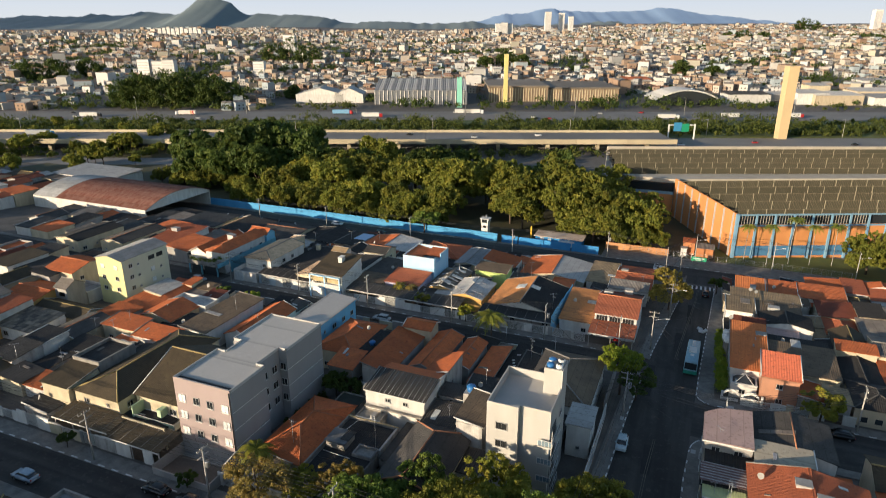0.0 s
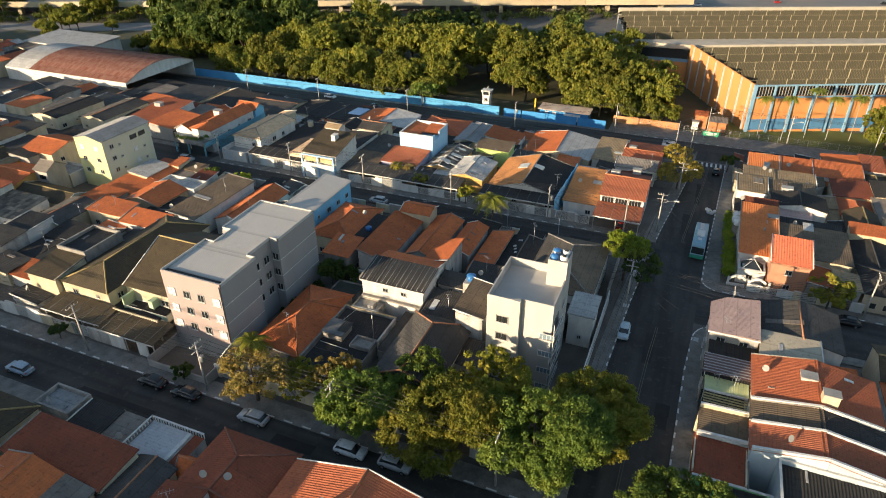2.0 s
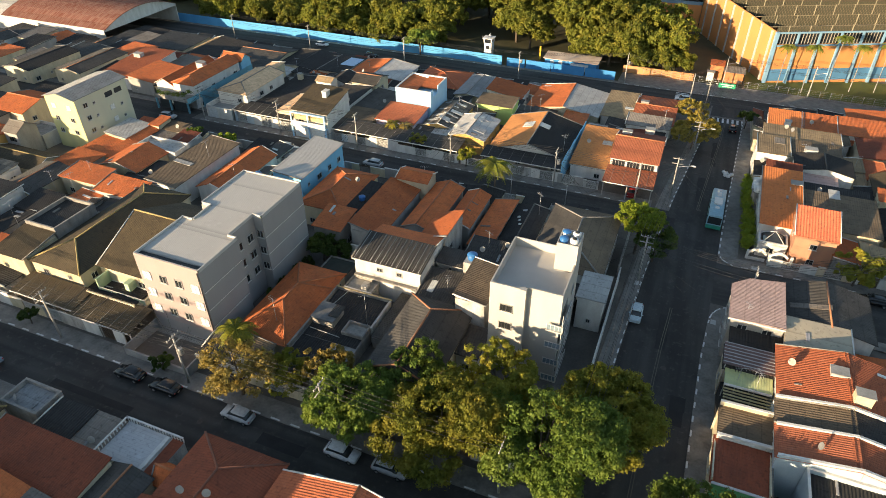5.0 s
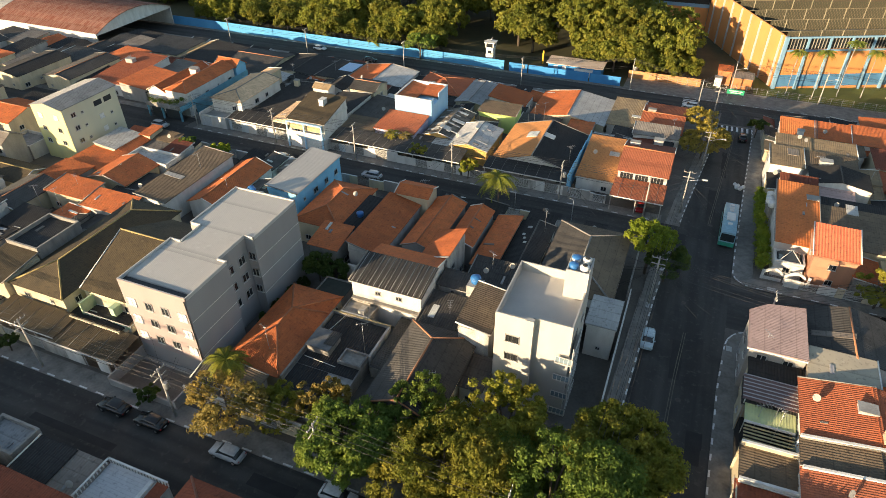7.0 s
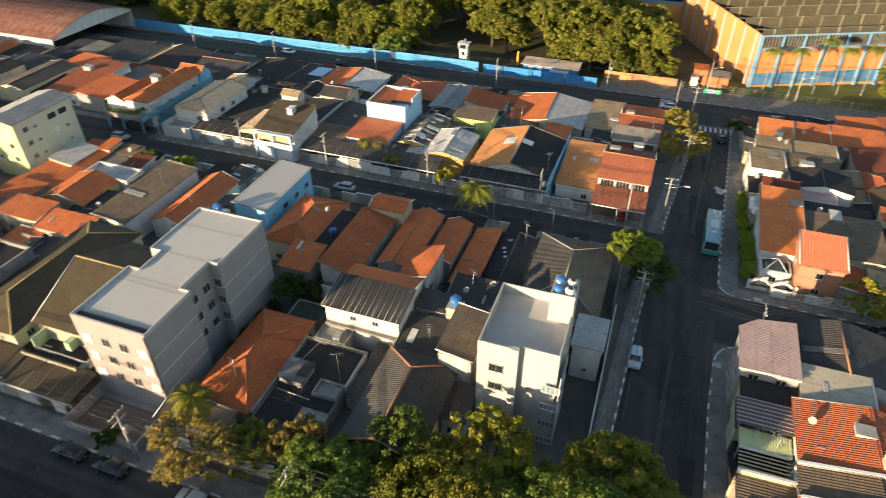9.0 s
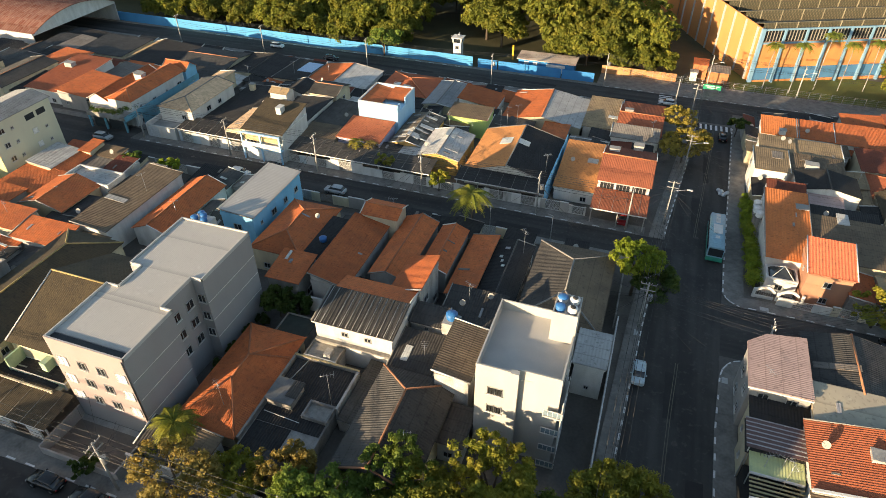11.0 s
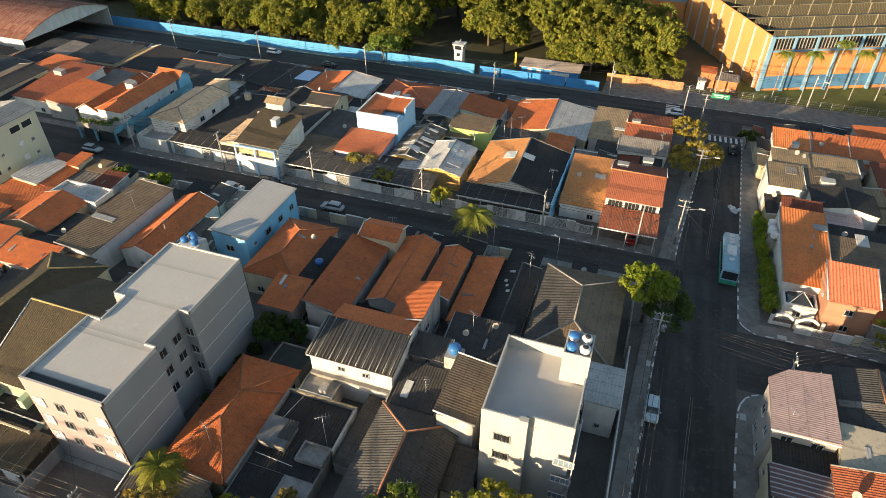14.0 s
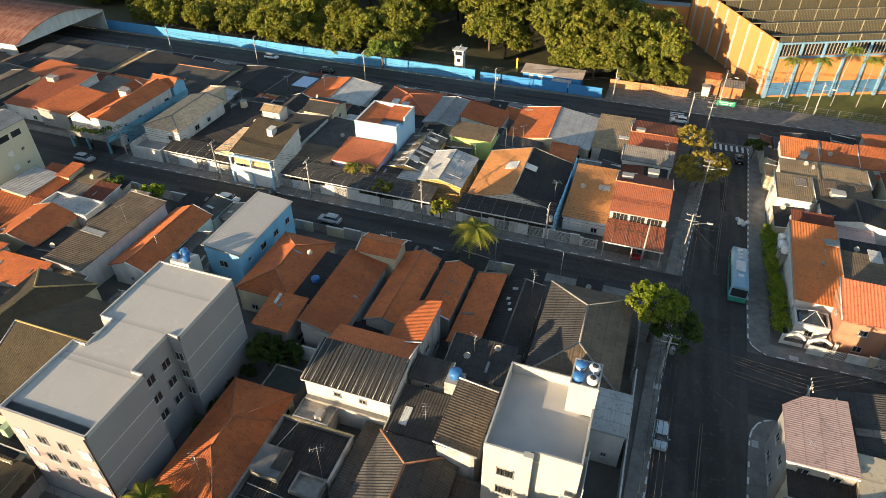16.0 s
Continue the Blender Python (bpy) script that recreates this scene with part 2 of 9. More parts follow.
ASPHALT, ASPHALT_X = asphalt("asphalt", (1.0, 0.05, 1.0)), asphalt("asphalt_cross_streets", (0.05, 1.0, 1.0))
PATCHING = surface("asphalt_repair", (0.04, 0.038, 0.037), (0.028, 0.027, 0.026), rough=0.92, scale=0.8, grain=12.0, spec=0.2)
EARTH = surface("yard_ground", (0.14, 0.125, 0.11), (0.07, 0.062, 0.055), scale=0.3, grain=3.0)
GRASS = surface("grass", (0.15, 0.165, 0.035), (0.085, 0.1, 0.028), scale=0.15, grain=3.0)
PAINT = surface("white_road_paint", (0.72, 0.72, 0.7), (0.45, 0.45, 0.44), scale=2.0)
TRIM = surface("white_trim", (0.68, 0.67, 0.64), (0.5, 0.48, 0.45), scale=1.5, vary=0.03)
GLASS = plain("dark_window_glass", (0.03, 0.035, 0.04), 0.12, 0.0, 0.8)
FRAME = plain("aluminium_frame", (0.55, 0.55, 0.55), 0.4, 0.5)
SHUTTER = plain("white_shutter", (0.78, 0.78, 0.76), 0.5)
DOOR = plain("brown_door", (0.16, 0.09, 0.05), 0.5)
STEEL = plain("galvanised_steel", (0.4, 0.41, 0.42), 0.4, 0.7)
BARK = surface("bark", (0.12, 0.09, 0.065), (0.06, 0.045, 0.035), scale=2.0, grain=10.0)
POLE = surface("concrete_pole", (0.4, 0.38, 0.35), (0.27, 0.26, 0.24), scale=1.0)
WIRE = plain("black_cable", (0.02, 0.02, 0.02), 0.6)
TANK = plain("blue_plastic", (0.03, 0.16, 0.42), 0.45)
TANKW = plain("white_plastic", (0.7, 0.71, 0.72), 0.45)
RUBBER = plain("tyre_rubber", (0.02, 0.02, 0.02), 0.8)

# ---- building helpers ----


class Shape:
    """Vertices, faces and, in metres, the faces' UV, gathered for one mesh."""

    def __init__(self):
        self.v, self.f, self.uv, self.smooth = [], [], {}, set()

    def face(self, pts, uv=None, smooth=False):
        n = len(self.v)
        self.v += [tuple(p) for p in pts]
        if uv:
            self.uv[len(self.f)] = uv
        if smooth:
            self.smooth.add(len(self.f))
        self.f.append(tuple(range(n, n + len(pts))))
        return self

    def box(self, x0, x1, y0, y1, z0, z1):
        n = len(self.v)
        self.v += [(x, y, z) for z in (z0, z1) for x, y in ((x0, y0), (x1, y0), (x1, y1), (x0, y1))]
        self.f += [tuple(n + i for i in q) for q in ((3, 2, 1, 0), (4, 5, 6, 7), (0, 1, 5, 4), (1, 2, 6, 5), (2, 3, 7, 6), (3, 0, 4, 7))]
        return self

    def prism(self, pts, z0, z1):
        """A straight prism over a plan outline given anticlockwise."""
        n, k = len(self.v), len(pts)
        self.v += [(x, y, z0) for x, y in pts] + [(x, y, z1) for x, y in pts]
        self.f += [tuple(n + i for i in reversed(range(k))), tuple(n + k + i for i in range(k))]
        self.f += [(n + i, n + (i + 1) % k, n + k + (i + 1) % k, n + k + i) for i in range(k)]
        return self

    def rod(self, a, b, r0, r1=None, k=8):
        """A tapered round bar from a to b."""
        a, b = Vector(a), Vector(b)
        r1 = r0 if r1 is None else r1
        d = (b - a).normalized()
        s = d.orthogonal().normalized()
        w = d.cross(s)
        n = len(self.v)
        for c, r in ((a, r0), (b, r1)):
            self.v += [tuple(c + (s * math.cos(6.2832 * i / k) + w * math.sin(6.2832 * i / k)) * r) for i in range(k)]
        for i in range(k):
            self.smooth.add(len(self.f))
            self.f.append((n + i, n + (i + 1) % k, n + k + (i + 1) % k, n + k + i))
        self.f += [tuple(n + i for i in reversed(range(k))), tuple(n + k + i for i in range(k))]
        return self

    def lathe(self, profile, centre=(0, 0, 0), k=14):
        """Rings (radius, height) turned about an upright axis."""
        cx, cy, cz = centre
        n = len(self.v)
        for r, z in profile:
            self.v += [(cx + r * math.cos(6.2832 * i / k), cy + r * math.sin(6.2832 * i / k), cz + z) for i in range(k)]
        for j in range(len(profile) - 1):
            for i in range(k):
                self.smooth.add(len(self.f))
                self.f.append((n + j * k + i, n + j * k + (i + 1) % k, n + (j + 1) * k + (i + 1) % k, n + (j + 1) * k + i))
        self.f += [tuple(n + i for i in reversed(range(k))), tuple(n + (len(profile) - 1) * k + i for i in range(k))]
        return self

    def mesh(self, name, material):
        me = bpy.data.meshes.new(name)
        me.from_pydata(self.v, [], self.f)
        if self.uv:
            layer = me.uv_layers.new(name="UVMap")
            for i, p in enumerate(me.polygons):
                if i in self.uv:
                    for li, c in zip(p.loop_indices, self.uv[i]):
                        layer.data[li].uv = c
        if self.smooth:
            for i in self.smooth:
                me.polygons[i].use_smooth = True
        me.materials.append(material)
        return me


def part(name, shape, material, parent=None, label="", at=None):
    """Links a shape as one mesh object under a thing or part."""
    ob = new(name, shape.mesh(name, material))
    ob.parent = parent
    if at:
        ob.location = at
    if label:
        ob["label"] = label
    return ob


def thing(name, at, label, category, group="", turn=0.0, kind=""):
    ob = new(name)
    ob.location, ob.rotation_euler = at, (0, 0, radians(turn))
    return tagged(ob, label, category, group, kind)


def sheet(sh, poly, pitch, amp, thick=0.1):
    """A corrugated slope: poly's first edge is the eave; the waves run up the slope."""
    p = [Vector(q) for q in poly]
    e = (p[1] - p[0]).normalized()
    nrm = (p[1] - p[0]).cross(p[2] - p[0]).normalized()
    g = nrm.cross(e)
    flat = [((q - p[0]).dot(e), (q - p[0]).dot(g)) for q in p]
    s0, s1 = min(a for a, _ in flat), max(a for a, _ in flat)
    steps = max(1, min(140, round((s1 - s0) / (pitch / 2))))
    cols = []
    for i in range(steps + 1):
        s = s0 + (s1 - s0) * i / steps
        s_ = min(max(s, s0 + 1e-4), s1 - 1e-4)
        hit = []
        for (a, b), (c, d) in zip(flat, flat[1:] + flat[:1]):
            if (a - s_) * (c - s_) < 0:
                hit.append(b + (d - b) * (s_ - a) / (c - a))
        if len(hit) < 2:
            continue
        cols.append((s, min(hit), max(hit), amp if i % 2 else -amp))
    for (s, r0, r1, w), (s2, q0, q1, w2) in zip(cols, cols[1:]):
        o = [p[0] + e * s + g * r0 + nrm * w, p[0] + e * s2 + g * q0 + nrm * w2, p[0] + e * s2 + g * q1 + nrm * w2, p[0] + e * s + g * r1 + nrm * w]
        sh.face(o, [(s, r0), (s2, q0), (s2, q1), (s, r1)])
    drop = nrm * -thick
    sh.face([q + drop for q in reversed(p)])
    for a, b in zip(p, p[1:] + p[:1]):
        sh.face([a + drop, b + drop, b, a])
    return sh


# ---- lie of the land ----
LAND_Y = (-400, 0, 40, 85, 124, 180, 215, 240, 700)
LAND_Z = (9.8, 9.8, 9.3, 7.9, 6.3, 2.2, 0.6, 0.0, 0.0)
TURN = radians(22.5)


def lie(y):
    return float(np.interp(y, LAND_Y, LAND_Z))


def far(x, y, z=0.0):
    """From the frame of the motorway (x along it, y beyond it) to the frame of the streets."""
    return (x * math.cos(TURN) - y * math.sin(TURN), x * math.sin(TURN) + y * math.cos(TURN), z)


def hill(x, y):
    """Height of the far bank, in the motorway's frame."""
    rise = max(0.0, y - 640)
    top = 50 + 34 * max(0.0, math.tanh(x / 700)) + 18 * math.exp(-((x + 700) / 300) ** 2)
    return top * (1 - math.exp(-rise / 1100)) + min(1.0, rise / 300) * 9 * noise.noise((x / 260, y / 330, 0.3))


def land(x, y):
    fy = -x * math.sin(TURN) + y * math.cos(TURN)
    fx = x * math.cos(TURN) + y * math.sin(TURN)
    return lie(y) if fy < 330 else lie(y) * max(0.0, (450 - fy) / 120) + (hill(fx, fy) if fy > 640 else 0.0)

# ---- ground, roads, pavements ----
sh = Shape()
xs = [-5000, -3500, -2500, -1800, -1300, -950, -700, -560, -440] + list(range(-360, 200, 20)) + [260, 340, 440, 560, 720, 950, 1300, 1800, 2600, 3800]
ys = [-900, -400, -200, -100, -40, 0, 20] + list(range(40, 244, 6)) + list(range(250, 460, 15)) + list(range(460, 1000, 30)) + list(range(1000, 2600, 80)) + [2700, 3000, 3400, 3900, 4500]
grid_v = [(x, y, land(x, y)) for y in ys for x in xs]
k = len(xs)
sh.v = grid_v
sh.f = [(j * k + i, j * k + i + 1, (j + 1) * k + i + 1, (j + 1) * k + i) for j in range(len(ys) - 1) for i in range(k - 1)]
ground = tagged(part("ground", sh, EARTH), "dark bare ground between the houses, falling gently to the river", "ground", kind="structure")


def strip(sh, left, right, y0, y1, lift, step=4.0):
    """A band along y between two edges given as functions of y, lying on the land."""
    n = max(1, round((y1 - y0) / step))
    for i in range(n):
        a, b = y0 + (y1 - y0) * i / n, y0 + (y1 - y0) * (i + 1) / n
        sh.face([(left(a), a, lie(a) + lift), (right(a), a, lie(a) + lift), (right(b), b, lie(b) + lift), (left(b), b, lie(b) + lift)])
    return sh


def slab(sh, left, right, y0, y1, top, step=4.0):
    """A pavement: its top, and its kerb faces down into the land."""
    n = max(1, round((y1 - y0) / step))
    for i in range(n):
        a, b = y0 + (y1 - y0) * i / n, y0 + (y1 - y0) * (i + 1) / n
        za, zb = lie(a) + top, lie(b) + top
        q = [(left(a), a, za), (right(a), a, za), (right(b), b, zb), (left(b), b, zb)]
        low = [(x, y, z - top - 0.3) for x, y, z in q]
        sh.face(q)
        sh.face([low[1], low[2], q[2], q[1]])
        sh.face([low[3], low[0], q[0], q[3]])
        if i == 0:
            sh.face([low[0], low[1], q[1], q[0]])
        if i == n - 1:
            sh.face([low[2], low[3], q[3], q[2]])
    return sh


def kerb_left(y):
    return float(np.interp(y, (40, 77, 100, 128, 165, 190), (-7.6, -7.2, -6.2, -4.3, -0.6, 0.6)))


def kerb_right(y):
    return float(np.interp(y, (40, 68, 85, 92, 100, 119, 163, 190), (2.9, 3.1, 3.4, 3.9, 4.2, 4.75, 7.0, 8.4)))


def const(c):
    return lambda y: c


road = Shape()
strip(road, kerb_left, kerb_right, 52.6, 188, 0.03)
tagged(part("main_street", road, ASPHALT), "dark worn asphalt street running down between the blocks", "street", kind="structure")
road = Shape()
strip(road, const(-260), const(120), 45.2, 53.2, 0.034)
tagged(part("front_street", road, ASPHALT_X), "dark asphalt street in shade with parked cars", "street", kind="structure")
road = Shape()
strip(road, const(-116), lambda y: kerb_left(y), 116.8, 123.4, 0.034)
strip(road, const(-260), const(-116), 116.8, 128.5, 0.034)
tagged(part("middle_street", road, ASPHALT_X), "narrow asphalt street between the rows of houses", "street", kind="structure")
road = Shape()
strip(road, kerb_right, const(120), 97.5, 109.0, 0.034)
tagged(part("side_street", road, ASPHALT_X), "asphalt side street joining the main street", "street", kind="structure")
road = Shape()
strip(road, const(-320), const(0), 186.0, 195.6, 0.034)
strip(road, const(0), const(160), 188.0, 195.4, 0.034)
tagged(part("avenue", road, ASPHALT_X), "wide asphalt avenue along the blue wall", "street", kind="structure")

pave = Shape()
slab(pave, lambda y: kerb_left(y) - 2.2, kerb_left, 56.0, 116.8, 0.16)
slab(pave, lambda y: kerb_left(y) - 2.6, kerb_left, 123.4, 183.5, 0.16)
slab(pave, kerb_right, lambda y: kerb_right(y) + 2.6, 55.5, 92.4, 0.16)
slab(pave, kerb_right, lambda y: kerb_right(y) + 3.1, 111.6, 186.0, 0.16)
CORNER_S = [(3.92, 92.4), (4.05, 93.7), (4.35, 94.9), (5.05, 96.2), (5.8, 96.9), (6.7, 97.35)]
CORNER_N = [(6.9, 109.0), (6.2, 109.35), (5.6, 109.8), (5.0, 110.5), (4.65, 111.6)]
for arc, rest in ((CORNER_S, [(6.7, 92.4)]), (CORNER_N, [(6.9, 111.6)])):
    top_ = [(x, y, lie(y) + 0.16) for x, y in arc + rest]
    pave.face(top_[::-1])
    for p_, q_ in zip(arc, arc[1:]):
        pave.face([(*p_, lie(p_[1]) - 0.2), (*q_, lie(q_[1]) - 0.2), (*q_, lie(q_[1]) + 0.16), (*p_, lie(p_[1]) + 0.16)])
tagged(part("main_street_pavement", pave, PAVING), "grey concrete pavement with raised kerbs", "pavement", kind="structure")
pave = Shape()
slab(pave, const(-260), const(-7.4), 53.2, 56.0, 0.16)
slab(pave, const(-260), const(-7.4), 42.7, 45.2, 0.16)
slab(pave, const(3.4), const(120), 53.2, 55.5, 0.16)
slab(pave, const(3.4), const(120), 42.7, 45.2, 0.16)
tagged(part("front_street_pavement", pave, PAVING), "grey concrete pavement beside the front street", "pavement", kind="structure")
pave = Shape()
slab(pave, const(-114.0), const(-9.0), 114.6, 116.8, 0.16)
slab(pave, const(-113.5), const(-8.0), 123.4, 126.2, 0.16)
slab(pave, const(-260), const(-116), 128.5, 130.5, 0.16)
tagged(part("middle_street_pavement", pave, PAVING), "grey concrete pavement beside the middle street", "pavement", kind="structure")
pave = Shape()
slab(pave, const(-320), const(-4.0), 183.4, 186.0, 0.16)
slab(pave, const(11.0), const(160), 185.4, 188.0, 0.16)
slab(pave, const(-320), const(-26.0), 195.6, 197.0, 0.16)
slab(pave, const(-26.0), const(160), 195.4, 205.6, 0.16)
tagged(part("avenue_pavement", pave, PAVING), "concrete pavement along the avenue", "pavement", kind="structure")
pave = Shape()
slab(pave, const(6.7), const(120), 95.4, 97.4, 0.16)
slab(pave, const(6.9), const(120), 109.0, 111.6, 0.16)
tagged(part("side_street_pavement", pave, PAVING), "concrete pavement at the side street corner", "pavement", kind="structure")

# painted kerb dashes, centre lines and crossings
dash = Shape()


def dashes_x(y, x0, x1, on, off, w=0.22, lift=0.17):
    x = x0
    while x < x1:
        e = min(x + on, x1)
        z = lie(y) + lift
        dash.face([(x, y, z), (e, y, z), (e, y + w, z), (x, y + w, z)])
        x = e + off


def dashes_y(edge, y0, y1, on, off, w=0.22, lift=0.17):
    y = y0
    while y < y1:
        e = min(y + on, y1)
        dash.face([(edge(y), y, lie(y) + lift), (edge(y) + w, y, lie(y) + lift), (edge(e) + w, e, lie(e) + lift), (edge(e), e, lie(e) + lift)])
        y = e + off


dashes_x(53.25, -120, -9, 1.3, 1.5)
dashes_x(123.45, -112, -10, 1.2, 1.6)
dashes_x(185.75, -120, -6, 1.6, 2.2)
dashes_x(187.75, 12, 90, 1.6, 2.0)
dashes_x(195.62, -150, -62, 1.6, 2.4)
dashes_x(195.42, -24, 90, 1.4, 1.5)
dashes_y(lambda y: kerb_left(y) - 0.24, 62, 116, 1.0, 1.1)
dashes_y(lambda y: kerb_left(y) - 0.24, 125, 180, 1.0, 1.1)
dashes_y(lambda y: kerb_right(y) + 0.02, 58, 90, 1.0, 1.4)
dashes_y(lambda y: kerb_right(y) + 0.02, 111.8, 182, 1.0, 1.2)
for arc in (CORNER_S, CORNER_N):
    for k, (p_, q_) in enumerate(zip(arc, arc[1:])):
        a_, b_ = Vector(p_), Vector(q_)
        u_ = (b_ - a_).normalized()
        n_ = Vector((u_.y, -u_.x)) * 0.2 if arc is CORNER_S else Vector((-u_.y, u_.x)) * -0.2
        b_ = a_ + (b_ - a_) * (0.9 if k % 3 else 0.55)
        dash.face([(v_.x, v_.y, lie(v_.y) + 0.172) for v_ in (a_, b_, b_ + n_, a_ + n_)])
dashes_x(109.02, 8.2, 40, 1.1, 1.5)
for i in range(7):
    x = kerb_left(178) + 0.7 + i * 1.15
    z = lie(178) + 0.05
    dash.face([(x, 176.5, lie(176.5) + 0.05), (x + 0.5, 176.5, lie(176.5) + 0.05), (x + 0.5, 179.6, lie(179.6) + 0.05), (x, 179.6, lie(179.6) + 0.05)])
for i in range(6):
    y = 188.3 + i * 1.15
    dash.face([(-9.5, y, lie(y) + 0.055), (-6.2, y, lie(y) + 0.055), (-6.2, y + 0.55, lie(y + 0.55) + 0.055), (-9.5, y + 0.55, lie(y + 0.55) + 0.055)])
tagged(part("road_marking", dash, PAINT), "worn white kerb dashes, centre lines and zebra crossings", "road marking", kind="structure")

dash = Shape()
dashes_y(lambda y: (kerb_left(y) + kerb_right(y)) / 2 - 0.25, 57, 94, 3.0, 0.0, 0.09, 0.05)
dashes_y(lambda y: (kerb_left(y) + kerb_right(y)) / 2 + 0.05, 57, 94, 3.0, 0.0, 0.09, 0.05)
dashes_y(lambda y: (kerb_left(y) + kerb_right(y)) / 2 - 0.25, 126, 176, 3.0, 0.0, 0.09, 0.05)
dashes_y(lambda y: (kerb_left(y) + kerb_right(y)) / 2 + 0.05, 126, 176, 3.0, 0.0, 0.09, 0.05)
tagged(part("centre_line", dash, surface("worn_yellow_road_paint", (0.2, 0.18, 0.12), (0.08, 0.078, 0.07), scale=1.0)), "worn faded double centre line on the asphalt", "road marking", kind="structure")

# repaired trenches and patches in the asphalt, iron covers
patch_rng = random.Random(44)
sh = Shape()
for x0, x1, y0, y1, lift in [(-5.9, -4.7, 60, 74, 0.036), (-2.6, -1.2, 84, 92, 0.036), (0.4, 2.2, 71, 76, 0.036), (-4.6, -3.2, 108, 121, 0.036), (-0.4, 1.1, 130, 141, 0.036), (1.6, 2.6, 148, 162, 0.036), (-74, -61, 47.2, 48.2, 0.04), (-44, -38, 49.6, 51.2, 0.04), (-100, -92, 46.4, 48.6, 0.04), (-96, -84, 118.0, 119.0, 0.04), (-58, -44, 120.6, 121.7, 0.04), (-33, -25, 117.6, 119.4, 0.04), (10, 17, 100.5, 102, 0.04), (-92, -70, 188.2, 189.4, 0.04), (-48, -36, 190.5, 192.0, 0.04), (-21, -12, 187.6, 189.0, 0.04), (14, 28, 191, 192.4, 0.04)]:
    n = max(1, round((y1 - y0) / 2))
    for i in range(n):
        ya, yb = y0 + (y1 - y0) * i / n, y0 + (y1 - y0) * (i + 1) / n
        e0, e1 = patch_rng.uniform(-0.08, 0.08), patch_rng.uniform(-0.08, 0.08)
        sh.face([(x0 + e0, ya, lie(ya) + lift), (x1 + e1, ya, lie(ya) + lift), (x1 + e1, yb, lie(yb) + lift), (x0 + e0, yb, lie(yb) + lift)])
tagged(part("asphalt_patches", sh, PATCHING), "darker repaired trenches and patches in the asphalt", "road patch", kind="structure")
for x, y in ((-1.0, 80.5), (-2.0, 101.0), (0.6, 126.0), (2.0, 152.0), (-52.0, 49.6), (-76.0, 50.2), (-30.0, 48.6), (-66.0, 120.2), (-40.0, 119.4), (-98.0, 121.0), (-60.0, 190.6), (-15.0, 192.4)):
    tagged(part("iron_cover", Shape().lathe([(0.36, 0.0), (0.36, 0.012), (0.31, 0.012), (0.3, 0.006)], (x, y, lie(y) + 0.038), 14), plain("rusted_iron", (0.1, 0.085, 0.075), 0.6, 0.6)), "round iron manhole cover set in the asphalt", "manhole cover", "manhole covers")

PALE_LID = surface("pale_concrete_lid", (0.55, 0.55, 0.54), (0.38, 0.38, 0.37), scale=2.0)
for x, y, w, d in ((4.3, 92.3, 0.75, 1.0), (9.8, 109.3, 1.2, 0.8), (-7.3, 97.6, 0.6, 1.1)):
    tagged(part("inspection_cover", Shape().box(-w / 2, w / 2, -d / 2, d / 2, 0.1, 0.185), PALE_LID, at=(x + w / 2, y + d / 2, lie(y))), "pale concrete inspection cover let into the pavement", "inspection cover", "inspection covers")

# factory lawn
sh = Shape()
strip(sh, const(8), const(160), 205.6, 226, 0.04)
tagged(part("lawn", sh, GRASS), "short green lawn before the orange factory", "lawn", kind="structure")
sh = Shape()
strip(sh, const(-330), const(8), 197.6, 330, 0.05, 8.0)
tagged(part("park_ground", sh, surface("leaf_litter", (0.09, 0.08, 0.04), (0.045, 0.05, 0.025), scale=0.2, grain=2.0)), "dark leaf litter and grass under the trees", "ground", kind="structure")

# ---- houses ----
ROOF_SAYS = {"golden": "golden-brown clay tile", "brickred": "brick-red tile", "cement": "pale cement", "rust": "red-brown tile", "coral": "coral red tile", "claybold": "orange clay tile", "clay": "orange clay tile", "claydark": "dark clay tile", "redtile": "red tile", "brown": "brown sheet", "darkbrown": "dark brown tile", "tan": "tan sheet", "sand": "sandy tile",
             "dark": "dark corrugated", "black": "blackened corrugated", "greybrown": "grey-brown corrugated", "greyflat": "grey sheet", "lightgrey": "light grey sheet",
             "metal": "pale metal", "ribbed": "black ribbed", "patch": "patched rusty sheet", "pink": "pale pink sheet", "whitetile": "white-tiled flat"}
WALL_SAYS = {"whiteold": "stained white", "greyold": "bare cement", "yellow": "yellow-green", "lightblue": "light blue", "skyblue": "sky blue", "palewall": "pale blue", "brick": "bare brick"}
rng = random.Random(7)
ROOFS = []
verge_rng = random.Random(15)
TAKEN = [(-69, -58, 55, 85.2), (-57.9, -46.6, 79.2, 86.9), (-23.4, -13.8, 71.8, 83.2), (-132.6, -120.2, 99.8, 114.6), (-70.1, -60.8, 141.6, 152.0)]


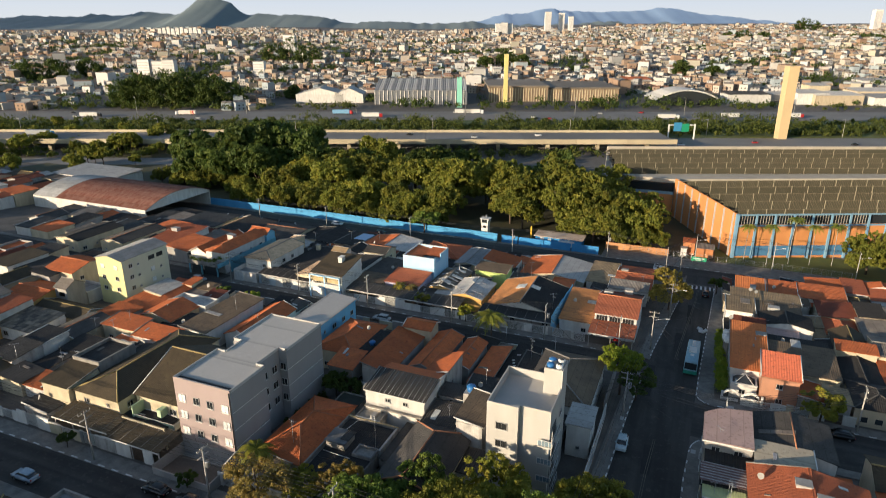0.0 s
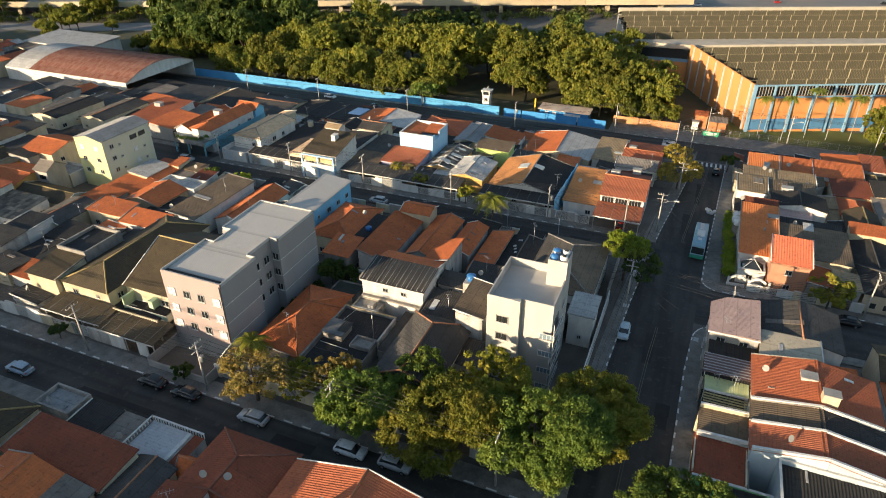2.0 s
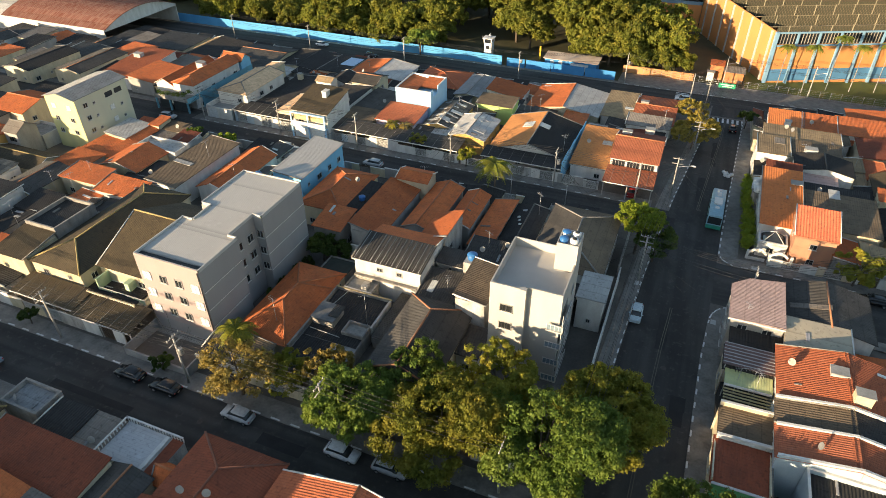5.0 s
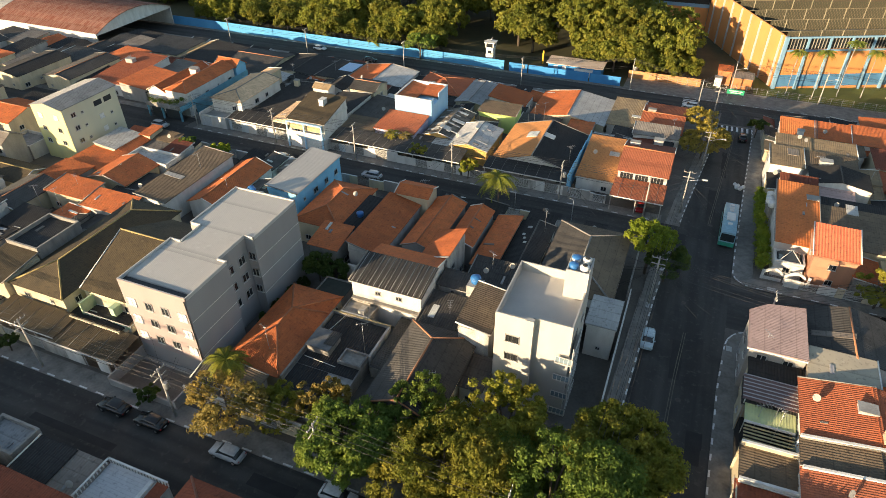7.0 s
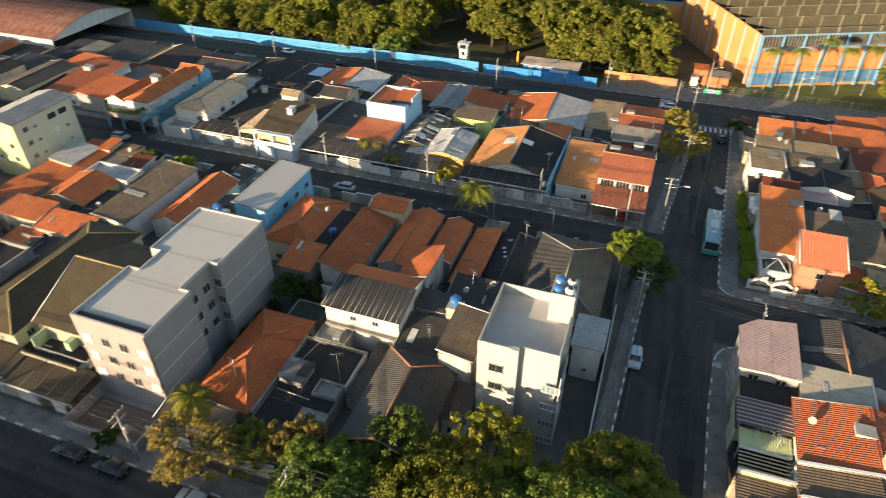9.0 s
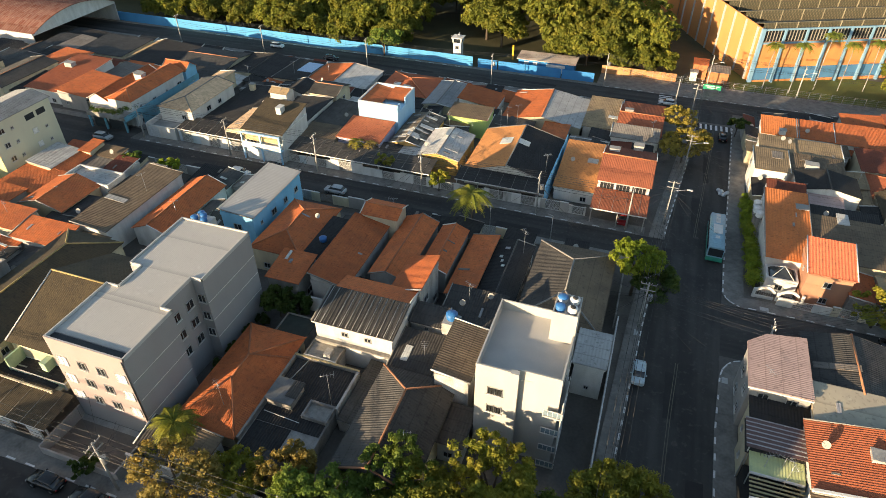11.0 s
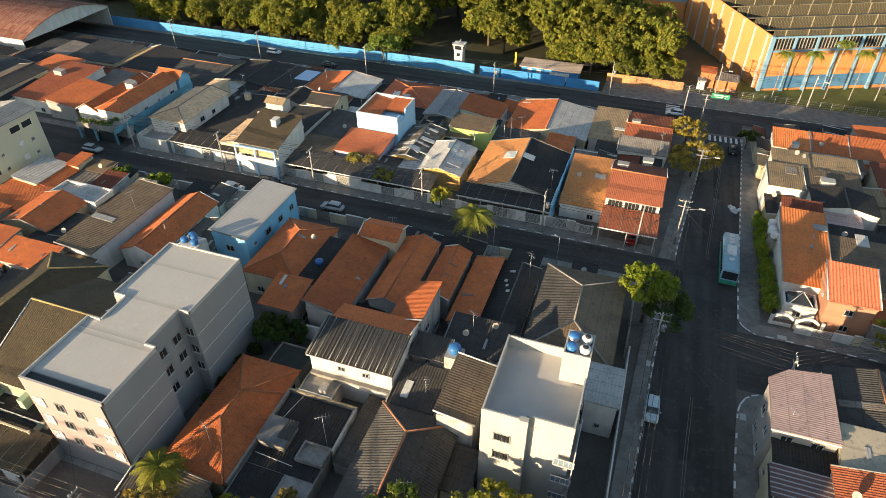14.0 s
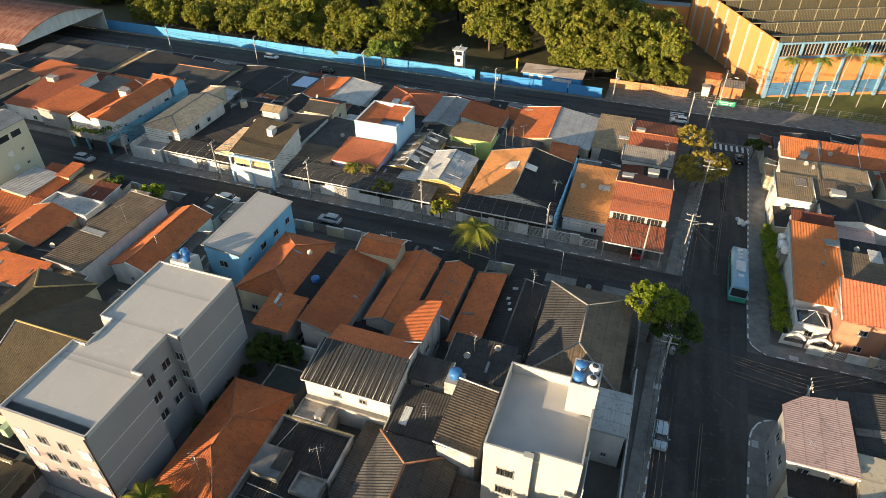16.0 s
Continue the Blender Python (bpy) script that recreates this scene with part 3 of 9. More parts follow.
class Crowd:
    """Many neighbouring houses gathered into one mesh with several materials."""

    def __init__(self):
        self.v, self.f, self.m, self.uv, self.mats = [], [], [], [], []

    def take(self, sh, mat, at):
        if mat not in self.mats:
            self.mats.append(mat)
        n, k = len(self.v), self.mats.index(mat)
        self.v += [(x + at[0], y + at[1], z + at[2]) for x, y, z in sh.v]
        for i, f in enumerate(sh.f):
            self.f.append(tuple(n + j for j in f))
            self.m.append(k)
            self.uv += sh.uv.get(i, [(0.0, 0.5)] * len(f))

    def build(self, name, label):
        me = bpy.data.meshes.new(name)
        me.from_pydata(self.v, [], self.f)
        for mat in self.mats:
            me.materials.append(mat)
        me.polygons.foreach_set("material_index", np.array(self.m, dtype=np.int32))
        layer = me.uv_layers.new(name="UVMap")
        layer.data.foreach_set("uv", np.array(self.uv, dtype=np.float32).ravel())
        return tagged(new(name, me), label, "houses", kind="stuff")


def ridge_cap(sh, a, b, r=0.13):
    sh.rod(Vector(a) + Vector((0, 0, 0.02)), Vector(b) + Vector((0, 0, 0.02)), r, r, 6)


def window(parent, x, y, z, w, h, side, shut=False):
    """A framed pane set into a wall; side says which way the wall looks: S, E or W."""
    fr = Shape()
    d, b = 0.1, 0.07
    for q in ((-w / 2, -w / 2 + b, 0, h), (w / 2 - b, w / 2, 0, h), (-w / 2, w / 2, 0, b), (-w / 2, w / 2, h - b, h), (-b / 2, b / 2, 0, h)):
        fr.box(q[0], q[1], -d, 0.06, q[2], q[3])
    ob = part("window", fr, SHUTTER if shut else FRAME, parent, at=(x, y, z))
    ob.rotation_euler = (0, 0, radians({"S": 0, "E": 90, "W": -90}[side]))
    part("shutter" if shut else "pane", Shape().box(-w / 2 + b, w / 2 - b, -0.045, 0.05, b, h - b), SHUTTER if shut else GLASS, ob)
    part("sill", Shape().box(-w / 2 - 0.08, w / 2 + 0.08, -0.16, 0.05, -0.08, -0.003), TRIM, ob)
    return ob


def house(x0, x1, y0, y1, h, form, rise, roof, wall, windows="SE", label="", name="house", turn=0.0, crowd=None, other=None):
    TAKEN.append((x0, x1, y0, y1))
    xc, yc = (x0 + x1) / 2, (y0 + y1) / 2
    base = lie(yc)
    a, d = (x1 - x0) / 2, (y1 - y0) / 2
    low = min(lie(y1), lie(y0)) - base - 0.3
    tall = "two-storey house" if h > 5.2 else "single-storey house"
    label = label or f"{tall} with {ROOF_SAYS[roof]} roof and {WALL_SAYS.get(wall, wall)} walls"
    ob = None if crowd else thing(name, (xc, yc, base), label, "house", turn=turn)
    pitch, amp = WAVE.get(roof, (0.36, 0.016))
    o = 0.3
    body, cap, tops = Shape(), Shape(), []
    ring = [(-a, -d), (a, -d), (a, d), (-a, d)]
    if form == "flat":
        p = 0.75
        body.prism(ring, low, h - p)
        w = 0.2
        for q in ((-a, a, -d, -d + w), (-a, a, d - w, d), (-a, -a + w, -d + w, d - w), (a - w, a, -d + w, d - w)):
            body.box(*q, h - p, h)
        tops.append([(-a + w, -d + w, h - p + 0.12), (a - w, -d + w, h - p + 0.12), (a - w, d - w, h - p + 0.2), (-a + w, d - w, h - p + 0.2)])
        o = 0
        cs = Shape()
        for q in ((-a - 0.04, a + 0.04, -d - 0.04, -d + w + 0.04), (-a - 0.04, a + 0.04, d - w - 0.04, d + 0.04), (-a - 0.04, -a + w + 0.04, -d + w + 0.04, d - w - 0.04), (a - w - 0.04, a + 0.04, -d + w + 0.04, d - w - 0.04)):
            cs.box(*q, h + 0.003, h + 0.06)
        if ob:
            part("coping", cs, TRIM if wall in ("white", "cream", "palewall") else CAPS["grey"], ob)
    elif form in ("mx+", "mx-", "my+", "my-"):
        hz = {"mx+": (0, 1, 1, 0), "mx-": (1, 0, 0, 1), "my+": (0, 0, 1, 1), "my-": (1, 1, 0, 0)}[form]
        body.v = [(x, y, low) for x, y in ring] + [(x, y, h + rise * k - 0.08) for (x, y), k in zip(ring, hz)]
        body.f = [(3, 2, 1, 0), (4, 5, 6, 7), (0, 1, 5, 4), (1, 2, 6, 5), (2, 3, 7, 6), (3, 0, 4, 7)]
        oring = [(-a - o, -d - o), (a + o, -d - o), (a + o, d + o), (-a - o, d + o)]
        pts = [(x, y, h + 0.04 + rise * ((x + a) / (2 * a) if form == "mx+" else (a - x) / (2 * a) if form == "mx-" else (y + d) / (2 * d) if form == "my+" else (d - y) / (2 * d))) for x, y in oring]
        first = {"mx+": 3, "mx-": 1, "my+": 0, "my-": 2}[form]
        tops.append(pts[first:] + pts[:first])
        w = 0.16
        for q in ((-a - w, -a, -d, d, 0), (a, a + w, -d, d, 1)) if form[1] == "y" else ((-a, a, -d - w, -d, 0), (-a, a, d, d + w, 1)):
            body.box(q[0], q[1], q[2], q[3], h - 0.6, h + 0.0)
    elif form in ("gv", "gu"):
        body.prism(ring, low, h - 0.06)
        if form == "gv":
            for s in (-1, 1):
                body.v += [(-a, s * d, h - 0.06), (a, s * d, h - 0.06), (0, s * d, h + rise - 0.08)]
                body.f.append(tuple(len(body.v) - 3 + i for i in (range(3) if s < 0 else (2, 1, 0))))
            k = rise / a
            tops.append([(a + o, -d - o, h - k * o), (a + o, d + o, h - k * o), (0, d + o, h + rise), (0, -d - o, h + rise)])
            tops.append([(-a - o, d + o, h - k * o), (-a - o, -d - o, h - k * o), (0, -d - o, h + rise), (0, d + o, h + rise)])
            ridge_cap(cap, (0, -d - o, h + rise), (0, d + o, h + rise))
        else:
            for s in (-1, 1):
                body.v += [(s * a, -d, h - 0.06), (s * a, d, h - 0.06), (s * a, 0, h + rise - 0.08)]
                body.f.append(tuple(len(body.v) - 3 + i for i in (range(3) if s > 0 else (2, 1, 0))))
            k = rise / d
            tops.append([(-a - o, -d - o, h - k * o), (a + o, -d - o, h - k * o), (a + o, 0, h + rise), (-a - o, 0, h + rise)])
            tops.append([(a + o, d + o, h - k * o), (-a - o, d + o, h - k * o), (-a - o, 0, h + rise), (a + o, 0, h + rise)])
            ridge_cap(cap, (-a - o, 0, h + rise), (a + o, 0, h + rise))
    else:
        body.prism(ring, low, h - 0.06)
        A, D = a + o, d + o
        if form == "hip" and A > D:
            r0, r1 = (-(A - D), 0, h + rise), (A - D, 0, h + rise)
        else:
            n0 = 0 if form in ("hipfar",) else 1
            f0 = 0 if form in ("hipnear",) else 1
            run = min(A, D) * (1.55 if form == "hiplong" else 0.95)
            r0, r1 = (0, -D + run * n0, h + rise), (0, D - run * f0, h + rise)
        c = [(-A, -D, h), (A, -D, h), (A, D, h), (-A, D, h)]
        if form == "hip" and A > D:
            tops += [[c[0], c[1], r1, r0], [c[2], c[3], r0, r1], [c[1], c[2], r1], [c[3], c[0], r0]]
        else:
            tops += [[c[1], c[2], r1, r0], [c[3], c[0], r0, r1], [c[0], c[1], r0], [c[2], c[3], r1]]
        for p, q in ((r0, r1), (c[0], r0), (c[3], r0 if form == "hip" and A > D else r1), (c[1], r1 if form == "hip" and A > D else r0), (c[2], r1)):
            ridge_cap(cap, p, q)
    if crowd:
        crowd.take(body, WALL[wall], (xc, yc, base))
        for poly in tops:
            crowd.take(sheet(Shape(), poly, pitch, amp), ROOF[roof], (xc, yc, base))
        if cap.v:
            crowd.take(cap, RIDGE[roof] if roof in RIDGE else CAPS["grey"], (xc, yc, base))
        for i in range(3):
            sx, zz = rng.uniform(-a + 0.8, a - 1.8), rng.choice((1.0, 1.0, 3.9)) if h > 5.2 else 1.0
            crowd.take(Shape().box(sx, sx + 1.1, -d - 0.03, -d + 0.02, zz, zz + 1.0), GLASS, (xc, yc, base))
        return None
    part("wall", body, WALL[wall], ob)
    ROOFS.append((x0, x1, y0, y1, ob, tops))
    for i, poly in enumerate(tops):
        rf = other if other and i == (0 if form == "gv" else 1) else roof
        part("roof", sheet(Shape(), poly, *WAVE.get(rf, (0.36, 0.016))), ROOF[rf], ob)
    if form in ("gv", "gu", "mx+", "mx-", "my+", "my-"):
        pale = verge_rng.random() < 0.6
        for poly in tops:
            for a_, b_ in ((1, 2), (3, 0)):
                if verge_rng.random() < 0.5:
                    v_ = Shape().rod(Vector(poly[a_]) + Vector((0, 0, 0.04)), Vector(poly[b_]) + Vector((0, 0, 0.04)), 0.1, 0.1, 4)
                    part("verge", v_, TRIM if pale else CAPS["grey"], ob)
    if cap.v:
        part("ridge_cap", cap, RIDGE.get(roof, ROOF[roof]) if roof in RIDGE else CAPS["grey"], ob)
    floors = [1.0] if h < 5.2 else [1.0, 3.9] if h < 8.5 else [1.2, 4.0, 6.8]
    for side in windows:
        span = a if side == "S" else d
        n = max(1, int(2 * span / 3.6))
        for fz in floors:
            for i in range(n):
                if rng.random() < 0.25:
                    continue
                s = -span + 2 * span * (i + 0.5) / n + rng.uniform(-0.3, 0.3)
                if fz + 1.2 > h - 0.4:
                    continue
                w, hh = rng.choice(((1.1, 1.0), (1.4, 1.1), (0.6, 0.6))) 
                z = fz + (0.5 if hh < 0.7 else 0)
                pos = {"S": (s, -d, z), "E": (a, s, z), "W": (-a, s, z)}[side]
                window(ob, *pos, w, hh, side)
    return ob


CAPS = {"grey": surface("cement_cap", (0.3, 0.28, 0.25), (0.16, 0.15, 0.14), scale=2.0)}
RIDGE = {"clay": surface("clay_ridge", (0.5, 0.17, 0.07), (0.28, 0.11, 0.06), scale=2.0), "dark": surface("orange_ridge", (0.42, 0.18, 0.09), (0.25, 0.12, 0.07), scale=2.0)}
RIDGE["redtile"] = RIDGE["brickred"] = RIDGE["coral"] = RIDGE["claybold"] = RIDGE["clay"]
RIDGE["darkbrown"] = surface("mustard_ridge", (0.36, 0.27, 0.11), (0.2, 0.15, 0.07), scale=2.0)
RIDGE["black"] = surface("dark_cap", (0.1, 0.095, 0.09), (0.05, 0.048, 0.046), scale=2.0)
RIDGE["rust"] = RIDGE["claydark"] = surface("dark_clay_ridge", (0.24, 0.09, 0.055), (0.14, 0.06, 0.045), scale=2.0)



def canopy(x0, x1, y0, y1, h, roof, label):
    """An open carport: a ribbed sheet on posts and beams."""
    TAKEN.append((x0, x1, y0, y1))
    base = lie((y0 + y1) / 2)
    ob = thing("carport", (x0, y0, base), label, "carport")
    w, d = x1 - x0, y1 - y0
    part("roof", sheet(Shape(), [(-0.2, -0.3, h), (w + 0.2, -0.3, h), (w + 0.2, d, h + 0.5), (-0.2, d, h + 0.5)], 0.24, 0.018, 0.06), ROOF[roof], ob)
    k = int(w / 2.1)
    for i in range(k):
        px = 0.1 + (w - 0.2) * (i + 0.5) / k
        part("rib", Shape().rod((px, -0.28, h + 0.03), (px, d, h + 0.53), 0.03, 0.03, 4), CAPS["grey"], ob)
    part("fascia", Shape().box(-0.2, w + 0.2, -0.36, -0.303, h - 0.16, h + 0.05), TRIM, ob, "pale edge board")
    n = max(2, round(w / 4.5))
    for i in range(n + 1):
        px = 0.1 + (w - 0.2) * i / n
        part("post", Shape().box(px - 0.08, px + 0.08, 0.0, 0.16, -0.4, h - 0.12), WALL["grey"], ob)
    part("beam", Shape().box(0, w, 0.0, 0.14, h - 0.34, h - 0.13), WALL["grey"], ob)
    return ob


RIB = surface("pale_seam", (0.13, 0.125, 0.115), (0.08, 0.078, 0.074), scale=2.0, bump=0)
YARD_GREEN = surface("mossy_roof_felt", (0.05, 0.058, 0.046), (0.028, 0.032, 0.027), scale=0.8)


def back_yard():
    """The low black roof with its cement walls, boxes and trays between the orange hip and the ribbed house."""
    TAKEN.append((-57.8, -36.0, 62.0, 79.1))
    base = lie(72)
    ob = thing("house", (-43.5, 71.0, base), "low house with blackened corrugated roof inside stained cement walls", "house")
    part("wall", Shape().box(-4.3, 4.2, -9.0, 5.0, -0.6, 2.3), WALL["greyold"], ob)
    part("roof", sheet(Shape(), [(-4.1, -4.9, 2.36), (4.0, -4.9, 2.36), (4.0, 4.85, 2.62), (-4.1, 4.85, 2.62)], 0.33, 0.035, 0.05), ROOF["black"], ob)
    part("roof", sheet(Shape(), [(-4.1, -9.0, 2.32), (0.6, -9.0, 2.32), (0.6, -5.0, 2.36), (-4.1, -5.0, 2.36)], 0.33, 0.035, 0.015), ROOF["black"], ob)
    part("parapet", Shape().box(-4.5, 4.5, 5.003, 5.2, -0.5, 2.95), WALL["greyold"], ob)
    part("parapet", Shape().box(4.203, 4.5, -1.0, 5.0, -0.5, 2.9), WALL["whiteold"], ob)
    # the yellow of low sun along this north coping is put into its colour
    part("coping", Shape().box(-4.55, 4.55, 4.97, 5.24, 2.953, 3.02), surface("sunlit_yellow_coping", (0.4, 0.32, 0.17), (0.2, 0.17, 0.11), scale=2.0), ob, "weathered coping with yellow sunlight in its colour")
    tank_room = part("tank_box", Shape().box(-3.9, -0.7, -2.6, 0.5, 2.45, 3.55), CAPS["grey"], ob, "cement tank box with a thick pale lid")
    part("lid", Shape().box(-4.1, -0.5, -2.8, 0.7, 3.553, 3.75), surface("dark_cement_lid", (0.2, 0.2, 0.2), (0.11, 0.11, 0.11), scale=1.2), tank_room)
    part("sheet_piece", sheet(Shape(), [(-1.8, -1.9, 3.86), (-0.35, -1.9, 3.82), (-0.35, 0.6, 3.82), (-1.8, 0.6, 3.86)], 0.3, 0.03, 0.05), ROOF["dark"], tank_room, "short corrugated sheet")
    for q in ((0.9, 4.2, -0.95, -0.75), (0.9, 4.2, -3.2, -3.0), (0.9, 1.1, -3.0, -0.95), (4.0, 4.2, -3.0, -0.95)):
        part("tray_wall", Shape().box(*q, 2.42, 3.0), WALL["greyold"], ob)
    part("tray_floor", Shape().box(1.1, 4.0, -3.0, -0.95, 2.42, 2.5), CAPS["grey"], ob)
    part("pipe", Shape().rod((-3.8, -3.6, 2.5), (1.0, -3.9, 2.5), 0.05, 0.05, 6), TRIM, ob)
    part("pipe", Shape().rod((-3.2, 0.9, 2.7), (-2.2, 4.9, 3.02), 0.04, 0.04, 6), TRIM, ob)
    sd = thing("shed_roof", (-44.7, 77.8, base), "cement tray roof with a low rim and a chimney box", "roof")
    part("slab", Shape().box(-2.1, 2.1, -1.3, 1.3, 0.0, 2.7), WALL["whiteold"], sd)
    for q in ((-2.25, 2.25, -1.45, -1.303), (-2.25, 2.25, 1.303, 1.4), (-2.25, -2.103, -1.3, 1.3), (2.103, 2.25, -1.3, 1.3)):
        part("rim", Shape().box(*q, 2.2, 3.0), TRIM if q[2] < -1.4 else CAPS["grey"], sd)
    part("chimney_box", Shape().box(0.35, 1.25, -1.0, 0.2, 2.703, 3.5), WALL["whiteold"], sd)
    part("floor", Shape().box(-2.1, 2.1, -1.3, 1.3, 2.703, 2.74), CAPS["grey"], sd)
    yd = thing("shed_roof", (-51.0, 81.4, lie(81)), "flat dark green felt roof with a thin pale rim", "roof")
    part("slab", Shape().box(-2.3, 2.2, -1.8, 2.0, -0.3, 1.9), WALL["greyold"], yd)
    part("felt", Shape().box(-2.3, 2.2, -1.8, 2.0, 1.903, 1.96), YARD_GREEN, yd)
    part("rim", Shape().box(-2.45, -2.303, -1.9, 2.1, 1.6, 2.2), CAPS["grey"], yd)
    part("rim", Shape().box(-2.3, 2.2, 2.003, 2.12, 1.6, 2.2), CAPS["grey"], yd)
    wl = thing("yard_wall", (-52.0, 87.0, lie(87)), "white yard wall behind dark shrubs", "wall")
    part("panel", Shape().box(-5.6, 4.6, 0, 0.18, -0.5, 2.6), WALL["white"], wl)
    part("coping", Shape().box(-5.65, 4.65, -0.04, 0.22, 2.603, 2.68), TRIM, wl)
    ls = thing("lean_to", (-37.6, 77.6, base), "narrow lean-to with a dark corrugated roof", "lean-to")
    part("wall", Shape().box(-1.1, 1.6, -8.4, 1.3, -0.5, 1.9), WALL["greyold"], ls)
    part("roof", sheet(Shape(), [(1.7, -8.5, 2.0), (1.7, 1.4, 2.0), (-1.15, 1.4, 2.3), (-1.15, -8.5, 2.3)], 0.34, 0.03, 0.05), ROOF["dark"], ls)


WALL["mint"] = surface("pale_mint_paint", (0.42, 0.55, 0.36), (0.3, 0.4, 0.27), scale=0.8)


def balcony(ob, x0, x1, y, out, z):
    """A slab before a front wall with white rails, posts and glass panels."""
    part("balcony_slab", Shape().box(x0, x1, y - out, y - 0.003, z - 0.2, z), WALL["cream"], ob)
    rail = part("balustrade", Shape().box(x0, x1, y - out, y - out + 0.1, z + 0.92, z + 1.02).box(x0, x1, y - out, y - out + 0.1, z + 0.003, z + 0.12).box(x1 - 0.1, x1, y - out + 0.1, y - 0.003, z + 0.92, z + 1.02), TRIM, ob, "white balustrade")
    n = max(3, round((x1 - x0) / 1.0))
    for i in range(n + 1):
        px = x0 + (x1 - x0 - 0.1) * i / n
        part("post", Shape().box(px, px + 0.1, y - out + 0.002, y - out + 0.098, z + 0.122, z + 0.918), TRIM, rail)
        if i < n:
            part("panel", Shape().box(px + 0.12, px + (x1 - x0) / n - 0.04, y - out + 0.04, y - out + 0.06, z + 0.16, z + 0.9), WALL["mint"], rail)


def tiled_terrace(x0, x1, y0, y1, h):
    """A white tiled roof terrace with a balustrade on two sides and a mosaic strip beside it."""
    TAKEN.append((x0, x1 + 1.8, y0, y1))
    ob = thing("roof_terrace", (x0, y0, lie(y0)), "white tiled roof terrace with a white balustrade over a garage", "terrace")
    w, d = x1 - x0, y1 - y0
    part("wall", Shape().box(0, w + 1.7, 0, d, -0.5, h), WALL["whiteold"], ob)
    part("floor", sheet(Shape(), [(0, 0, h + 0.03), (w, 0, h + 0.03), (w, d, h + 0.03), (0, d, h + 0.03)], 5.0, 0.0, 0.02), ROOF["whitetile"], ob)
    part("step", Shape().box(w - 0.5, w, 0.2, d - 0.2, h + 0.034, h + 0.3), TRIM, ob)
    part("mosaic_floor", sheet(Shape(), [(w + 0.2, 0, h + 0.02), (w + 1.7, 0, h + 0.02), (w + 1.7, d, h + 0.02), (w + 0.2, d, h + 0.02)], 5.0, 0.0, 0.015), ROOF["rust"], ob)
    for a, b in (((0, 0), (0, d)), ((0, d), (w + 1.7, d))):
        n = round(max(abs(b[0] - a[0]), abs(b[1] - a[1])) / 0.42)
        for i in range(n + 1):
            px, py = a[0] + (b[0] - a[0]) * i / n, a[1] + (b[1] - a[1]) * i / n
            part("baluster", Shape().lathe([(0.07, h + 0.04), (0.05, h + 0.2), (0.1, h + 0.4), (0.05, h + 0.62), (0.08, h + 0.75)], (px, py, 0), 6), TRIM, ob)
        part("handrail", Shape().box(min(a[0], b[0]) - 0.1, max(a[0], b[0]) + 0.1, min(a[1], b[1]) - 0.1, max(a[1], b[1]) + 0.1, h + 0.753, h + 0.86), TRIM, ob)
    return ob


# block between the front street and the middle street
house(-98.2, -91.9, 66.8, 74.6, 7.9, "flat", 0, "black", "greyold", "S")
house(-98.2, -92.0, 60.6, 66.6, 6.2, "my+", 0.8, "darkbrown", "cream", "S")
ob = house(-91.6, -81.8, 61.4, 84.8, 6.0, "hipv", 2.0, "darkbrown", "cream", "SE")
balcony(ob, 1.6, 5.2, -11.7, 1.2, 3.0)
ob = house(-80.9, -70.6, 64.2, 82.2, 6.2, "gu", 4.0, "darkbrown", "cream", "S")
balcony(ob, -3.6, 4.8, -9.0, 2.3, 3.0)
part("dividing_wall", Shape().box(-3.9, -3.65, -11.3, -9.0, 2.7, 5.4), WALL["mint"], ob, "pale green dividing wall")
part("dividing_wall", Shape().box(0.4, 1.3, -10.3, -9.003, 3.2, 5.2), WALL["mint"], ob, "pale green rounded buttress")
ob = house(-56.2, -48.4, 62.8, 78.9, 2.8, "hiplong", 1.9, "clay", "cream", "SE", "low house with a hipped orange clay tile roof and cream walls")
part("ridge_cap", Shape().rod((-0.2, 1.9, 4.72), (4.05, 4.4, 2.95), 0.13, 0.13, 6), RIDGE["clay"], ob)
part("coping", Shape().box(4.25, 4.55, -8.0, 5.0, 2.3, 2.95), CAPS["grey"], ob, "stained cement gutter wall")
back_yard()
ob = house(-46.4, -35.8, 79.2, 84.6, 7.0, "my+", 0.9, "ribbed", "white", "E")
for i in range(23):
    rx = -5.45 + 10.9 * i / 22
    part("rib", Shape().rod((rx, -3.0, 7.05), (rx, 3.0, 8.05), 0.026, 0.026, 4), RIB, ob, "thin pale raised seam")
for wx in (-1.2, 2.0):
    window(ob, wx, -2.7, 5.3, 0.9, 0.7, "S")
part("cornice", Shape().box(-5.3, 5.3, -3.25, -2.703, 3.9, 4.15), CAPS["grey"], ob, "stained cement ledge")
part("fascia", Shape().box(-5.6, 5.6, -3.06, -2.98, 6.78, 6.92), TRIM, ob)
house(-46.0, -36.0, 84.9, 88.2, 7.2, "my-", 0.7, "clay", "white", "")
house(-39.8, -35.6, 88.5, 95.8, 6.7, "mx+", 1.2, "clay", "whiteold", "SE")
house(-35.6, -26.6, 62.0, 76.5, 4.6, "hipfar", 2.4, "dark", "cream", "SE")
house(-26.4, -23.6, 69.4, 74.2, 3.6, "my+", 0.5, "dark", "white", "S")
house(-35.4, -30.2, 77.4, 83.2, 4.6, "my+", 0.5, "dark", "whiteold", "SE")
house(-28.8, -24.7, 75.2, 83.4, 7.8, "mx-", 0.6, "brown", "whiteold", "SW")
house(-35.4, -31.2, 84.6, 87.6, 5.6, "my+", 0.4, "dark", "whiteold", "SE")
